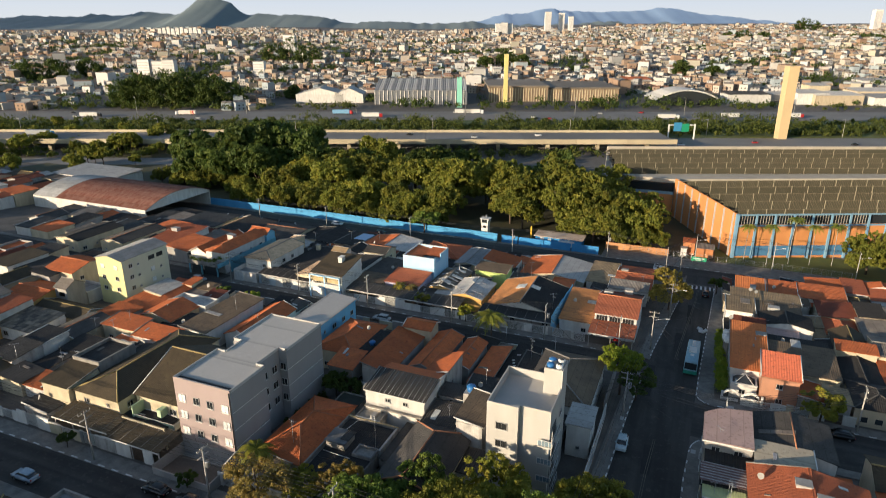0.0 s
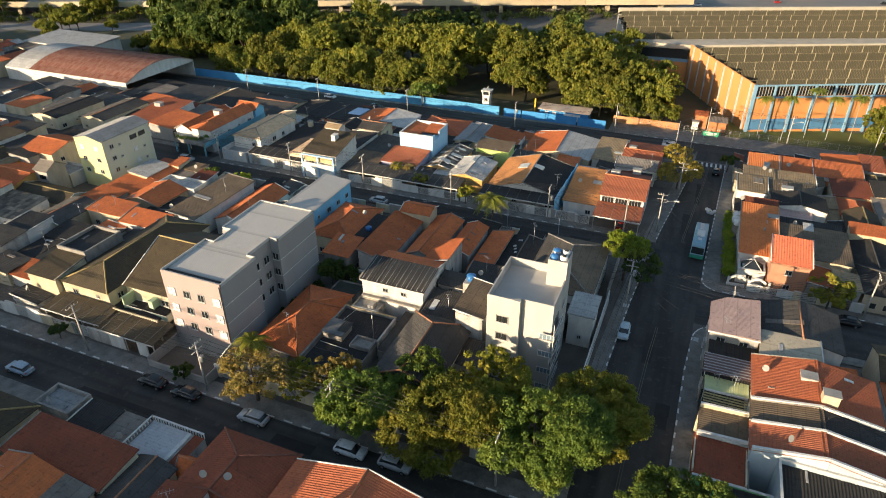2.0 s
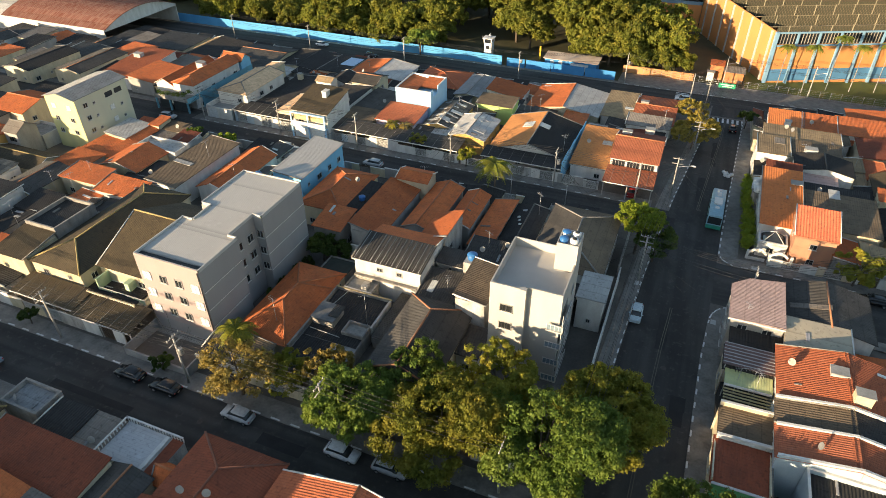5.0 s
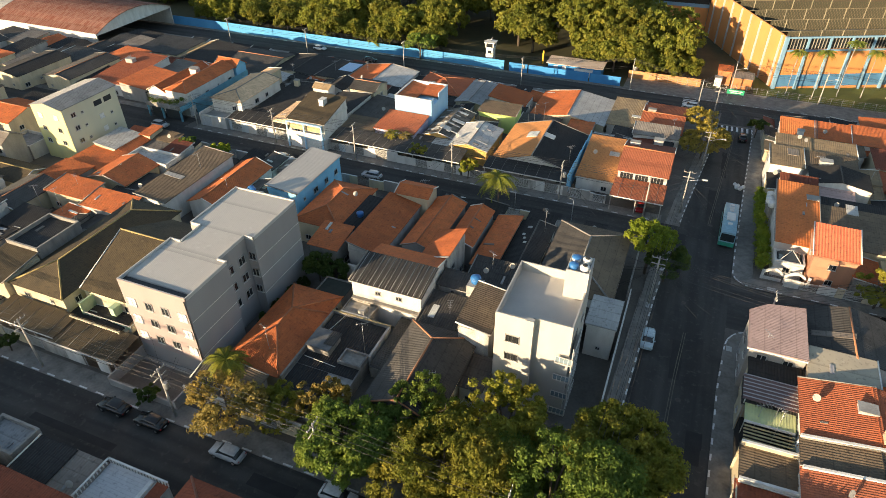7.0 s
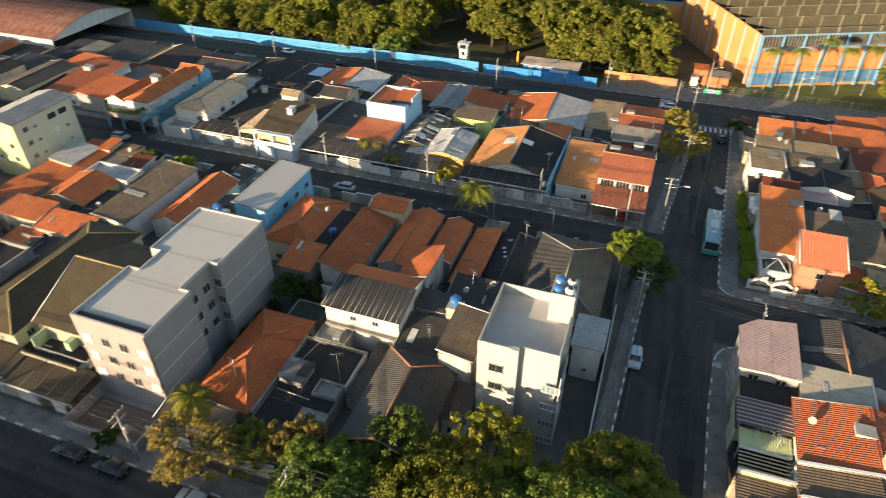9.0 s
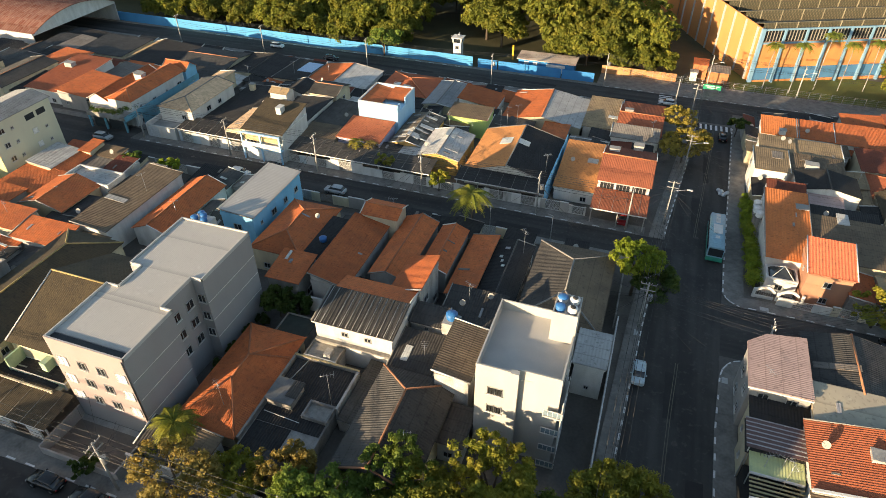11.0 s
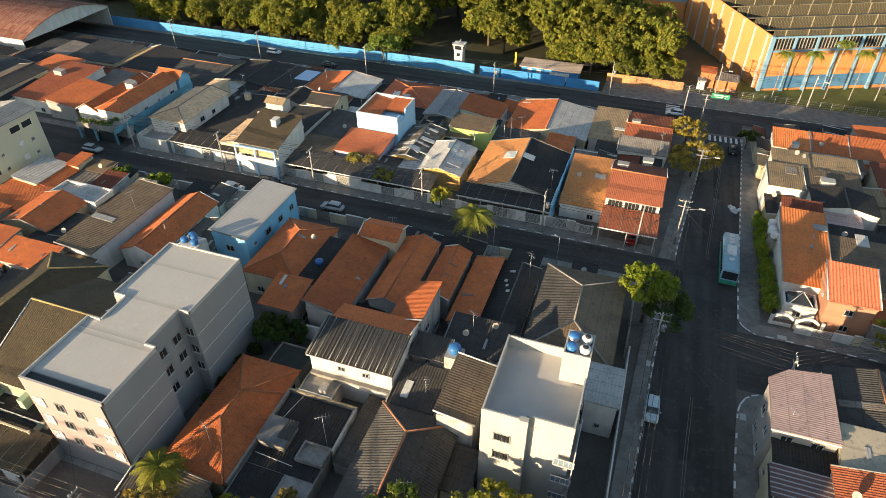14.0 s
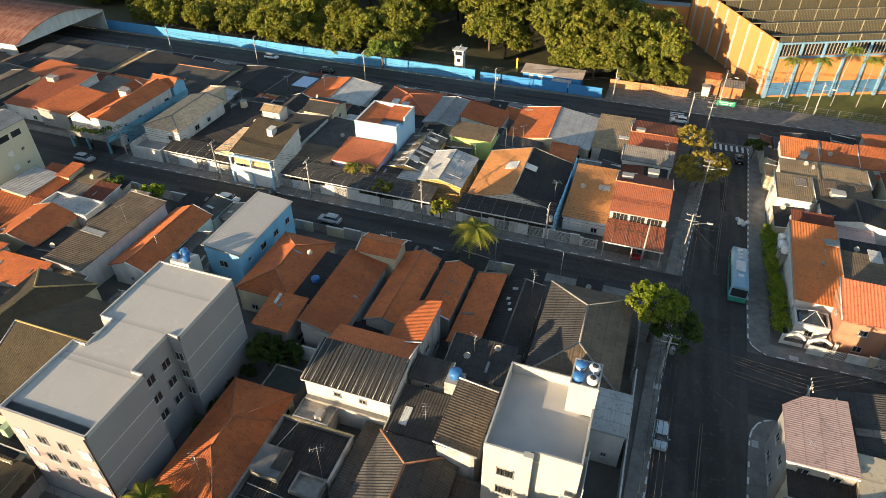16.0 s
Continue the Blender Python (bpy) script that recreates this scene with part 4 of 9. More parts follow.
house(-32.4, -24.7, 87.9, 93.4, 4.6, "my+", 0.7, "dark", "whiteold", "SE")
house(-33.9, -30.0, 94.2, 108.6, 3.4, "mx+", 0.8, "clay", "white", "SE")
house(-29.6, -24.3, 94.8, 108.8, 3.4, "gv", 0.5, "black", "whiteold", "SE")
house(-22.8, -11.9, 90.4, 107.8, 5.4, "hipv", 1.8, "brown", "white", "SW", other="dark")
house(-52.4, -47.0, 88.6, 104.0, 5.0, "mx-", 1.2, "clay", "grey", "SE")
house(-51.4, -45.6, 104.2, 108.3, 7, "gu", 0.7, "clay", "beige", "SE")
house(-58.5, -53.6, 87.0, 92.4, 5.0, "my+", 0.8, "clay", "greyold", "SE")
house(-65.2, -56.8, 93.0, 106.6, 4.6, "hip", 1.5, "clay", "cream", "SE")
house(-56.5, -53.0, 93.2, 104.0, 4.4, "mx-", 0.3, "black", "whiteold", "SE")
house(-45.4, -40.2, 93.4, 108.4, 4.6, "gv", 1.0, "clay", "grey", "SE")
house(-39.0, -35.0, 97.2, 108.2, 4.4, "gv", 0.8, "clay", "grey", "SE")
house(-73.1, -67.2, 97.2, 112.0, 6.9, "mx-", 0.5, "metal", "lightblue", "SE")
house(-86.8, -80.2, 92.0, 107.6, 3.9, "gv", 1.3, "clay", "white", "SE")
house(-95.0, -88.6, 88.4, 107.0, 5.0, "mx-", 0.5, "brown", "white", "SE")
house(-110.2, -101.2, 91.6, 100.2, 3.8, "gv", 1.4, "clay", "cream", "SE")
house(-109.6, -99.4, 100.4, 104.8, 4.2, "flat", 0, "lightgrey", "white", "S")
house(-112.4, -103.4, 84.4, 89.2, 4.2, "my+", 0.5, "clay", "cream", "SE")
house(-102.6, -93.4, 83.2, 87.6, 4.0, "my+", 0.7, "clay", "white", "SE")
house(-149.6, -140.0, 99.6, 109.8, 6.5, "gu", 1.3, "clay", "cream", "SE")
house(-140.0, -132.8, 97.4, 103.0, 3.2, "flat", 0, "greyflat", "white", "S")
house(-135.8, -121.0, 85.6, 91.8, 3.0, "gu", 1.1, "darkbrown", "cream", "SE")
house(-134.6, -124.2, 76.6, 84.8, 3.2, "my+", 0.7, "patch", "white", "SE")
house(-147.0, -136.6, 86.0, 96.4, 4.2, "gu", 1.1, "clay", "orange", "SE")
house(-120.4, -113.0, 78.0, 87.6, 3.6, "gv", 0.9, "dark", "cream", "SE")
# block between the middle street and the avenue
house(-130.2, -124.9, 129.0, 146.0, 6.0, "gv", 1.4, "clay", "white", "S")
house(-124.6, -118.3, 128.8, 146.6, 6.8, "hipnear", 1.4, "clay", "white", "SE")
house(-124.4, -118.0, 147.2, 151.2, 7.6, "gu", 1.3, "clay", "lightblue", "E")
house(-112.2, -103.8, 130.2, 145.6, 6.2, "hipnear", 1.1, "sand", "white", "SE")
house(-111.4, -107.6, 147.0, 151.8, 6.6, "mx+", 0.5, "sand", "cream", "SE")
house(-103.3, -95.2, 131.8, 151.6, 3.7, "mx+", 0.5, "black", "white", "S")
house(-94.9, -88.4, 138.8, 145.4, 3.9, "mx-", 0.4, "black", "white", "")
house(-94.2, -88.2, 128.4, 138.4, 4.2, "mx+", 1.2, "sand", "cream", "SE")
house(-87.6, -78.7, 125.2, 135.2, 6.8, "my+", 2.0, "darkbrown", "white", "S")
house(-87.4, -79.8, 135.5, 148.6, 4.6, "mx+", 0.5, "black", "white", "E")
house(-86.0, -79.2, 149.4, 156.2, 6.2, "gu", 1.0, "dark", "cream", "SE")
house(-94.2, -90.0, 145.8, 149.0, 6.2, "gu", 0.7, "tan", "white", "S", "small rooftop room with tan tile roof and white walls")
house(-94.2, -89.2, 151.4, 158.2, 4.6, "gv", 0.9, "black", "white", "SE")
house(-79.2, -71.6, 137.4, 150.6, 3.8, "mx-", 0.5, "dark", "cream", "S")
house(-78.6, -71.4, 131.8, 137.2, 3.6, "my+", 0.6, "brown", "cream", "S")
house(-70.9, -61.6, 133.4, 141.4, 4.4, "my+", 0.7, "redtile", "lilac", "S")
house(-60.3, -53.3, 136.0, 149.6, 4, "gv", 0.9, "patch", "orange", "SE")
house(-53.0, -44.6, 132.6, 143.6, 4, "gv", 1.0, "lightgrey", "orange", "SE")
house(-53.0, -44.2, 151.6, 156.8, 4.9, "my+", 0.5, "brown", "lime", "SE")
house(-53.8, -44.8, 161.6, 169.6, 4.0, "mx-", 1.3, "clay", "white", "SE")
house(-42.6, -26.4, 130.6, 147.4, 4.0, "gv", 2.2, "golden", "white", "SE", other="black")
house(-25.2, -17.9, 130.8, 146.2, 3.5, "my+", 1.5, "golden", "white", "SE")
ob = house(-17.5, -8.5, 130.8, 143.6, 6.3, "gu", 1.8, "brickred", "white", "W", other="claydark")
for i in range(3):
    wx = -4.1 + i * 2.8
    glaz = part("veranda_window", Shape().box(wx, wx + 2.45, -6.46, -6.403, 4.5, 5.9), FRAME, ob, "dark glazed veranda bay")
    for j in range(4):
        part("pane", Shape().box(wx + 0.06 + j * 0.6, wx + 0.58 + j * 0.6, -6.49, -6.462, 4.6, 5.8), GLASS, glaz)
canopy(-17.6, -8.4, 124.4, 130.4, 3.6, "brickred", "open carport with red tile sheet roof on posts")
house(-17.8, -8.4, 155.0, 159.4, 4.2, "my+", 0.8, "greybrown", "white", "SW")
house(-17.2, -8.0, 160.0, 175.6, 3.9, "gu", 1.0, "redtile", "white", "SW")
house(-24.5, -17.5, 160.6, 175.6, 3.7, "my+", 0.4, "tan", "white", "SE")
house(-42.4, -25.0, 158.9, 174.0, 3.6, "gv", 1.4, "clay", "cream", "SE", other="lightgrey")
house(-75.0, -62.4, 162.4, 174.6, 3.8, "hip", 1.7, "redtile", "cream", "SE")
house(-62.0, -55.0, 159.5, 172.8, 3.6, "gv", 0.6, "greyflat", "cream", "SE")
house(-94.4, -78.5, 162.2, 173.8, 3.8, "gv", 1.1, "clay", "white", "SE", other="lightgrey")
house(-103.0, -94.9, 160.6, 174.4, 3.6, "my-", 0.5, "black", "cream", "SE")
house(-117.4, -104.0, 161.4, 174.8, 3.4, "gv", 0.7, "black", "cream", "S")
house(-133.0, -118.0, 161.6, 173.6, 3.6, "gu", 0.9, "dark", "cream", "S")
house(-148.6, -145.4, 158.0, 173.4, 3.4, "mx+", 1.0, "tan", "cream", "SE")
house(-145.2, -133.6, 157.0, 173.2, 3.4, "mx-", 1.0, "black", "cream", "SE")
house(-166.6, -151.0, 161.0, 174.0, 3.2, "my+", 0.3, "dark", "cream", "S")
house(-156.0, -144.4, 150.6, 157.0, 3.4, "gu", 1.0, "claydark", "white", "SE")
house(-153.6, -143.0, 132.8, 150.2, 4.0, "my+", 1.5, "redtile", "white", "SE")
house(-142.6, -134.6, 131.8, 143.4, 4.2, "mx-", 0.8, "clay", "grey", "SE")
house(-134.2, -130.8, 132.0, 150.0, 3.6, "my+", 0.3, "black", "cream", "")
house(-166.0, -157.0, 129.3, 146.3, 4.4, "gv", 0.8, "dark", "cream", "SE")
house(-180.0, -170.5, 125.3, 142.0, 4.4, "gv", 0.8, "black", "cream", "SE")
# east of the main street
house(12.4, 19.3, 167.0, 173.4, 5.2, "my+", 1.0, "claybold", "white", "SW")
house(19.5, 26.2, 167.2, 173.6, 5.2, "my+", 1.0, "clay", "white", "SW")
house(26.4, 37.0, 167.0, 174.4, 5.2, "my+", 1.0, "clay", "white", "SW")
house(10.8, 17.0, 154.2, 160.0, 6.7, "my+", 0.3, "tan", "white", "SW")
house(17.2, 25.4, 154.4, 160.2, 6.5, "my+", 0.3, "tan", "white", "SW")
house(9.6, 15.4, 146.2, 154.0, 6.2, "my+", 0.3, "tan", "white", "W")
house(15.6, 25.0, 147.4, 154.0, 6.0, "my+", 0.3, "brown", "white", "W")
house(16.4, 26.4, 140.6, 147.0, 6.0, "gv", 1.0, "black", "white", "S")
house(17.2, 23.4, 136.4, 140.2, 4.8, "my+", 0.2, "pink", "white", "W")
house(17.2, 28.2, 131.4, 136.0, 4.6, "my+", 0.3, "black", "cream", "W")
house(10.1, 16.4, 117.8, 134.6, 4.9, "my+", 2.0, "claybold", "white", "SW")
house(11.0, 16.8, 135.2, 139.4, 6.0, "my+", 0.9, "claydark", "white", "SW")
house(15.0, 21.0, 113.2, 119.4, 6.2, "my+", 1.7, "coral", "brick", "SW")
house(16.7, 28.4, 119.8, 131.0, 4.8, "my+", 0.6, "brown", "cream", "W")
house(10.2, 14.6, 114.2, 117.4, 3.0, "flat", 0, "dark", "white", "S")
TAKEN.append((5.4, 12.1, 85.5, 95.6))
house(12.4, 23.1, 89.1, 98.6, 6, "gv", 1.2, "dark", "white", "SW")
house(6.1, 12.0, 82.2, 85.5, 5.4, "my+", 0.2, "black", "cream", "SW")
house(12.4, 19.6, 83.4, 88.9, 6.6, "my+", 0.3, "cement", "beige", "SW")
house(5.6, 11.2, 78.3, 82.0, 5, "my+", 0.3, "black", "cream", "SW")
house(11.3, 18.4, 74.3, 83.0, 6.4, "mx+", 1.3, "redtile", "white", "SW")
house(18.6, 25.4, 74.3, 83.0, 6.4, "mx-", 1.3, "redtile", "white", "SW")
house(5.6, 10.9, 67.4, 71.9, 4.6, "mx+", 0.2, "brown", "cream", "SW")
house(5.3, 10.8, 61.8, 67.2, 4.3, "my-", -0.5, "rust", "cream", "SW")
TAKEN += [(4.4, 13.7, 55.6, 65.5), (5.4, 11.2, 72.0, 78.2)]
house(11.1, 18.4, 70.0, 74.0, 6.2, "mx+", 1.1, "brown", "white", "SW")
house(18.5, 25.4, 70.0, 74.0, 6.2, "mx-", 1.1, "black", "white", "SW")
house(11.0, 18.2, 65.6, 69.8, 6.2, "mx+", 1.3, "brickred", "white", "SW")
house(18.3, 25.2, 65.6, 69.8, 6.2, "mx-", 1.3, "brickred", "white", "SW")
house(13.8, 25.4, 56.7, 65.2, 6, "flat", 0, "black", "palewall", "S")
# south of the front street
house(-67.0, -58.6, 24.0, 33.4, 5, "gv", 1.2, "clay", "cream", "SE")
house(-58.0, -54.4, 24.0, 33.4, 4.4, "mx-", 0.6, "greybrown", "cream", "SE")
house(-69.0, -54.0, 33.8, 39.2, 4.4, "my+", 0.4, "rust", "cream", "SE")
house(-46.2, -36.0, 37.2, 45.4, 5.2, "hipfar", 1.9, "rust", "white", "SE")
house(-47.2, -41.4, 28.6, 37.0, 5.2, "mx+", 1.6, "rust", "white", "E")
house(-35.3, -17.8, 31.0, 44.2, 5.9, "gv", 2.3, "redtile", "white", "SE")
house(-66.6, -61.7, 39.9, 44.2, 3.2, "my+", 0.2, "black", "cream", "SE")
tiled_terrace(-57.2, -51.0, 40.0, 44.8, 3.0)
house(-61.3, -57.4, 39.5, 44.3, 3, "my+", 0.2, "greybrown", "white", "SE")
house(-73.6, -67.8, 41.3, 45.0, 3.4, "flat", 0, "greyflat", "greyold", "S")
house(-53.8, -48.8, 30.5, 39.4, 3.8, "gv", 0.8, "dark", "cream", "SE")
canopy(-91.3, -79.6, 57.0, 61.0, 3.2, "darkbrown", "open carport with dark brown sheet roof on posts")
canopy(-79.8, -68.8, 56.5, 61.0, 3, "darkbrown", "open carport with dark brown sheet roof on posts")
canopy(-78.4, -64.5, 126.6, 131.4, 3, "dark", "open carport with dark sheet roof on posts")
canopy(-64.0, -48.5, 126.6, 131.4, 3, "dark", "open carport with dark sheet roof on posts")
canopy(-43.0, -26.4, 126.6, 130.4, 3.2, "black", "open carport with dark sheet roof on posts")
canopy(-105.5, -88.4, 126.8, 131.4, 3, "black", "open carport with dark sheet roof on posts")
house(-14.0, -10.4, 84.2, 89.6, 5.9, "my+", 0.2, "lightgrey", "white", "SW")

ob = thing("house", (5.6, 85.8, lie(90)), "two-storey corner house with pale pink sheet roof and grey walls", "house")
plan = [(0, 0), (6.4, 0), (6.4, 9.5), (2.2, 8.9), (0.1, 7.1)]
part("wall", Shape().prism(plan, -0.6, 7.45), WALL["grey"], ob)
part("roof", sheet(Shape(), [(-0.2, 7.2, 7.5), (-0.3, -0.3, 7.497), (6.5, -0.3, 7.701), (6.6, 9.75, 7.704), (2.1, 9.15, 7.569)], 0.3, 0.011), ROOF["pink"], ob, "pale pink ribbed sheets")
part("fascia", Shape().box(-0.32, 6.5, -0.38, -0.3, 7.3, 7.5), TRIM, ob)
for y in (1.6, 4.6):
    for z in (1.1, 4.4):
        window(ob, 0, y, z, 1.2, 1.1, "W")
for x in (1.6, 4.6):
    window(ob, x, 0, 5.6, 1.2, 1.0, "S")

# ---- back rooms, sheds and crowded neighbours between the larger houses ----
fill_rng = random.Random(21)


def free(x0, x1, y0, y1, gap=0.25):
    return all(x1 < a - gap + 0.3 or x0 > b + gap - 0.3 or y1 < c - gap + 0.3 or y0 > d + gap - 0.3 for a, b, c, d in TAKEN)


def infill(xa, xb, ya, yb, heights, forms, roofs, walls, wide, deep, rate, windows="", crowd=None):
    """Packs low buildings into the free ground of a block, on a lattice of half metres."""
    y = ya
    while y < yb - 2.5:
        x = xa
        while x < xb - 2.5:
            if not free(x, x + 2.5, y, y + 2.5):
                x += 0.5
                continue
            w, d = 2.5, 2.5
            while w < fill_rng.uniform(*wide) and x + w + 0.5 < xb and free(x, x + w + 0.5, y, y + d):
                w += 0.5
            while d < fill_rng.uniform(*deep) and y + d + 0.5 < yb and free(x, x + w, y, y + d + 0.5):
                d += 0.5
            if fill_rng.random() < rate:
                form = fill_rng.choice(forms)
                house(x + 0.1, x + w - 0.1, y + 0.1, y + d - 0.1, fill_rng.uniform(*heights), form, fill_rng.uniform(0.3, 0.6) if form[0] == "m" else fill_rng.uniform(0.8, 1.5), fill_rng.choice(roofs), fill_rng.choice(walls), windows, crowd=crowd)
            else:
                TAKEN.append((x, x + w, y, y + d))
            x += w + 0.2
        y += 0.5


LOW = ("dark", "black", "greybrown", "dark", "brown", "claydark", "clay", "black")
PLAINW = ("whiteold", "greyold", "cream", "white", "grey")
infill(-112, -72, 57.5, 114, (2.6, 3.6), ("my+", "mx-", "my+", "mx+"), LOW, PLAINW, (4, 8), (4, 9), 0.75)
infill(-58, -24, 58.5, 114, (2.5, 3.3), ("my+", "mx-", "mx+"), LOW, PLAINW, (3, 6), (3, 8), 0.6)
infill(-26, -10.5, 84, 96, (2.5, 3.1), ("my+", "mx-"), LOW, PLAINW, (3, 6), (4, 8), 0.6)
infill(-24, -10.5, 110.5, 114, (2.5, 3.0), ("my+",), LOW, PLAINW, (3, 6), (3, 4), 0.5)
infill(-113, -8.5, 131.6, 178, (2.4, 3.0), ("my+", "mx-", "mx+"), LOW + ("lightgrey", "dark"), PLAINW, (3, 7), (4, 9), 0.8)
infill(9.5, 30, 112.5, 184, (2.7, 4.0), ("my+", "mx-", "mx+"), LOW + ("tan",), PLAINW, (3, 7), (4, 9), 0.75)
infill(6.2, 27, 57, 95, (2.7, 4.2), ("my+", "mx+"), LOW, PLAINW, (3, 7), (4, 9), 0.7)
infill(-70, -9, 12, 42.3, (2.7, 4.2), ("my+", "mx-", "gv", "gu"), LOW + ("clay", "clay"), PLAINW, (5, 9), (6, 11), 0.85)
MIX = ("clay", "clay", "dark", "black", "tan", "greybrown", "redtile", "darkbrown", "lightgrey", "claydark")
edge = Crowd()
infill(-225, -132, 57.5, 114.5, (3.2, 6.6), ("gv", "gu", "my+", "mx-", "hipv", "flat"), MIX, ("white", "white", "whiteold", "grey", "cream", "orange"), (6, 10), (8, 14), 0.93, "SE", edge)
infill(-215, -118, 131, 160, (2.8, 3.8), ("gv", "my+", "mx-"), ("dark", "black", "greybrown", "clay", "black", "dark"), ("white", "cream", "whiteold", "grey"), (6, 10), (8, 13), 0.85, "")
infill(-180, -118, 160, 177, (2.4, 3.2), ("my+", "mx-"), ("dark", "black", "greybrown", "black"), ("white", "cream", "whiteold"), (6, 10), (8, 13), 0.9, "")
infill(-120, -111, 57.5, 114, (2.8, 4.6), ("gv", "my+", "mx-"), MIX, PLAINW, (5, 8), (6, 10), 0.8)
infill(27.5, 100, 57, 95, (3.4, 6.4), ("gv", "gu", "my+", "mx+"), MIX, ("white", "cream", "grey", "beige"), (6, 10), (8, 13), 0.93, "SW", edge)
infill(29.5, 110, 112.5, 184, (3.2, 6.2), ("gv", "gu", "my+", "mx+", "hipv"), MIX, ("white", "cream", "grey", "beige"), (6, 10), (8, 13), 0.93, "SW", edge)
infill(4.5, 60, 14, 42.3, (3.4, 5.4), ("gv", "gu", "my+"), MIX, ("white", "cream"), (6, 10), (8, 13), 0.9, "", edge)
infill(-200, -70, 12, 42.3, (3.0, 5.4), ("gv", "gu", "my+", "hipv"), MIX, ("white", "cream", "grey"), (6, 10), (8, 13), 0.92, "", edge)
infill(-400, -244, 126, 196, (3.0, 5.6), ("gv", "gu", "my+", "mx-"), MIX, ("white", "cream", "whiteold", "grey"), (7, 11), (9, 14), 0.9, "", edge)
edge.build("neighbouring_houses", "crowded tiled and sheet-roofed houses at the edge of the quarter")

# taller terraces added behind, out of sight, to cast shade on the front street
for x0, x1, y0, y1, h in ((-118, -104, -8, 8, 11), (-103, -90, -6, 9, 12), (-89, -74, -8, 8, 11.5), (-73, -60, -7, 8, 13.2), (-59.8, -57.2, -8, 8, 13.2), (-57.0, -47, -8, 6, 10.5), (-46, -35, -8, 6, 12.6), (-34, -22, -8, 6, 11.5), (-20, -9, -6, 8, 11)):
    house(x0, x1, y0, y1, h, "gv", 1.4, "clay", "cream", "")

# ---- front walls and gates along the streets ----
GATE = plain("white_gate_steel", (0.62, 0.62, 0.6), 0.4, 0.2)
GATEB = plain("brown_gate_steel", (0.15, 0.1, 0.07), 0.5, 0.2)


def frontage(x0, x1, y, h, walls, seed, gates=None):
    rr = random.Random(seed)
    x = x0
    while x < x1 - 2:
        w = min(rr.uniform(4.5, 8.0), x1 - x)
        wl = rr.choice(walls)
        ob = thing("front_wall", (x, y, lie(y)), f"{WALL_SAYS.get(wl, wl)} street wall with a metal gate", "wall", "street front walls")
        g0 = rr.uniform(0.6, max(0.7, w - 3.4))
        gw = min(2.6, w - g0 - 0.4)
        hh = h * rr.uniform(0.8, 1.15)
        part("panel", Shape().box(0.02, g0, -0.09, 0.09, -0.5, hh), WALL[wl], ob)
        part("panel", Shape().box(g0 + gw, w - 0.02, -0.09, 0.09, -0.5, hh), WALL[wl], ob)
        g = Shape().box(g0 + 0.02, g0 + gw - 0.02, -0.03, 0.03, 0.15, 0.25).box(g0 + 0.02, g0 + gw - 0.02, -0.03, 0.03, hh - 0.1, hh)
        n = int(gw / 0.14)
        for i in range(n):
            xx = g0 + 0.05 + (gw - 0.1) * i / n
            g.box(xx, xx + 0.06, -0.02, 0.02, 0.15, hh - 0.02)
        part("gate", g, rr.choice(gates or (GATE, GATE, GATEB)), ob)
        part("coping", Shape().box(0.0, g0, -0.13, 0.13, hh + 0.003, hh + 0.07).box(g0 + gw, w, -0.13, 0.13, hh + 0.003, hh + 0.07), TRIM, ob)
        x += w


frontage(-111, -70.2, 56.6, 2.2, ("whiteold", "grey", "cream", "white"), 1)
frontage(-58.5, -12, 57.2, 2.3, ("whiteold", "grey", "cream"), 2)
frontage(-105, -48, 126.3, 2.2, ("white", "white", "palewall"), 3, (GATE,))
frontage(-47.5, -18.5, 126.3, 2.0, ("white", "grey", "whiteold"), 4)
frontage(-111, -25, 114.4, 2.2, ("whiteold", "grey", "cream", "greyold"), 5)
frontage(12, 30, 111.4, 1.8, ("white", "cream", "beige"), 6)
frontage(-70, -42, 42.4, 2.0, ("whiteold", "white"), 7)


def side_wall(x, y0, y1, h, wl, label):
    ob = thing("yard_wall", (x, y0, lie(y0)), label, "wall")
    n = max(1, int((y1 - y0) / 5))
    for i in range(n):
        a, b = (y1 - y0) * i / n, (y1 - y0) * (i + 1) / n
        dz = lie(y0 + a) - lie(y0)
        part("panel", Shape().box(-0.09, 0.09, a, b - 0.02, dz - 0.6, dz + h), WALL[wl], ob)


side_wall(-9.8, 70, 98, 2.4, "white", "white yard wall beside the main street pavement")
side_wall(-10.2, 98.3, 114, 2.6, "greyold", "stained yard wall behind the street trees")
side_wall(-26.2, 126.5, 150, 4.6, "lightblue", "tall pale blue party wall between houses")


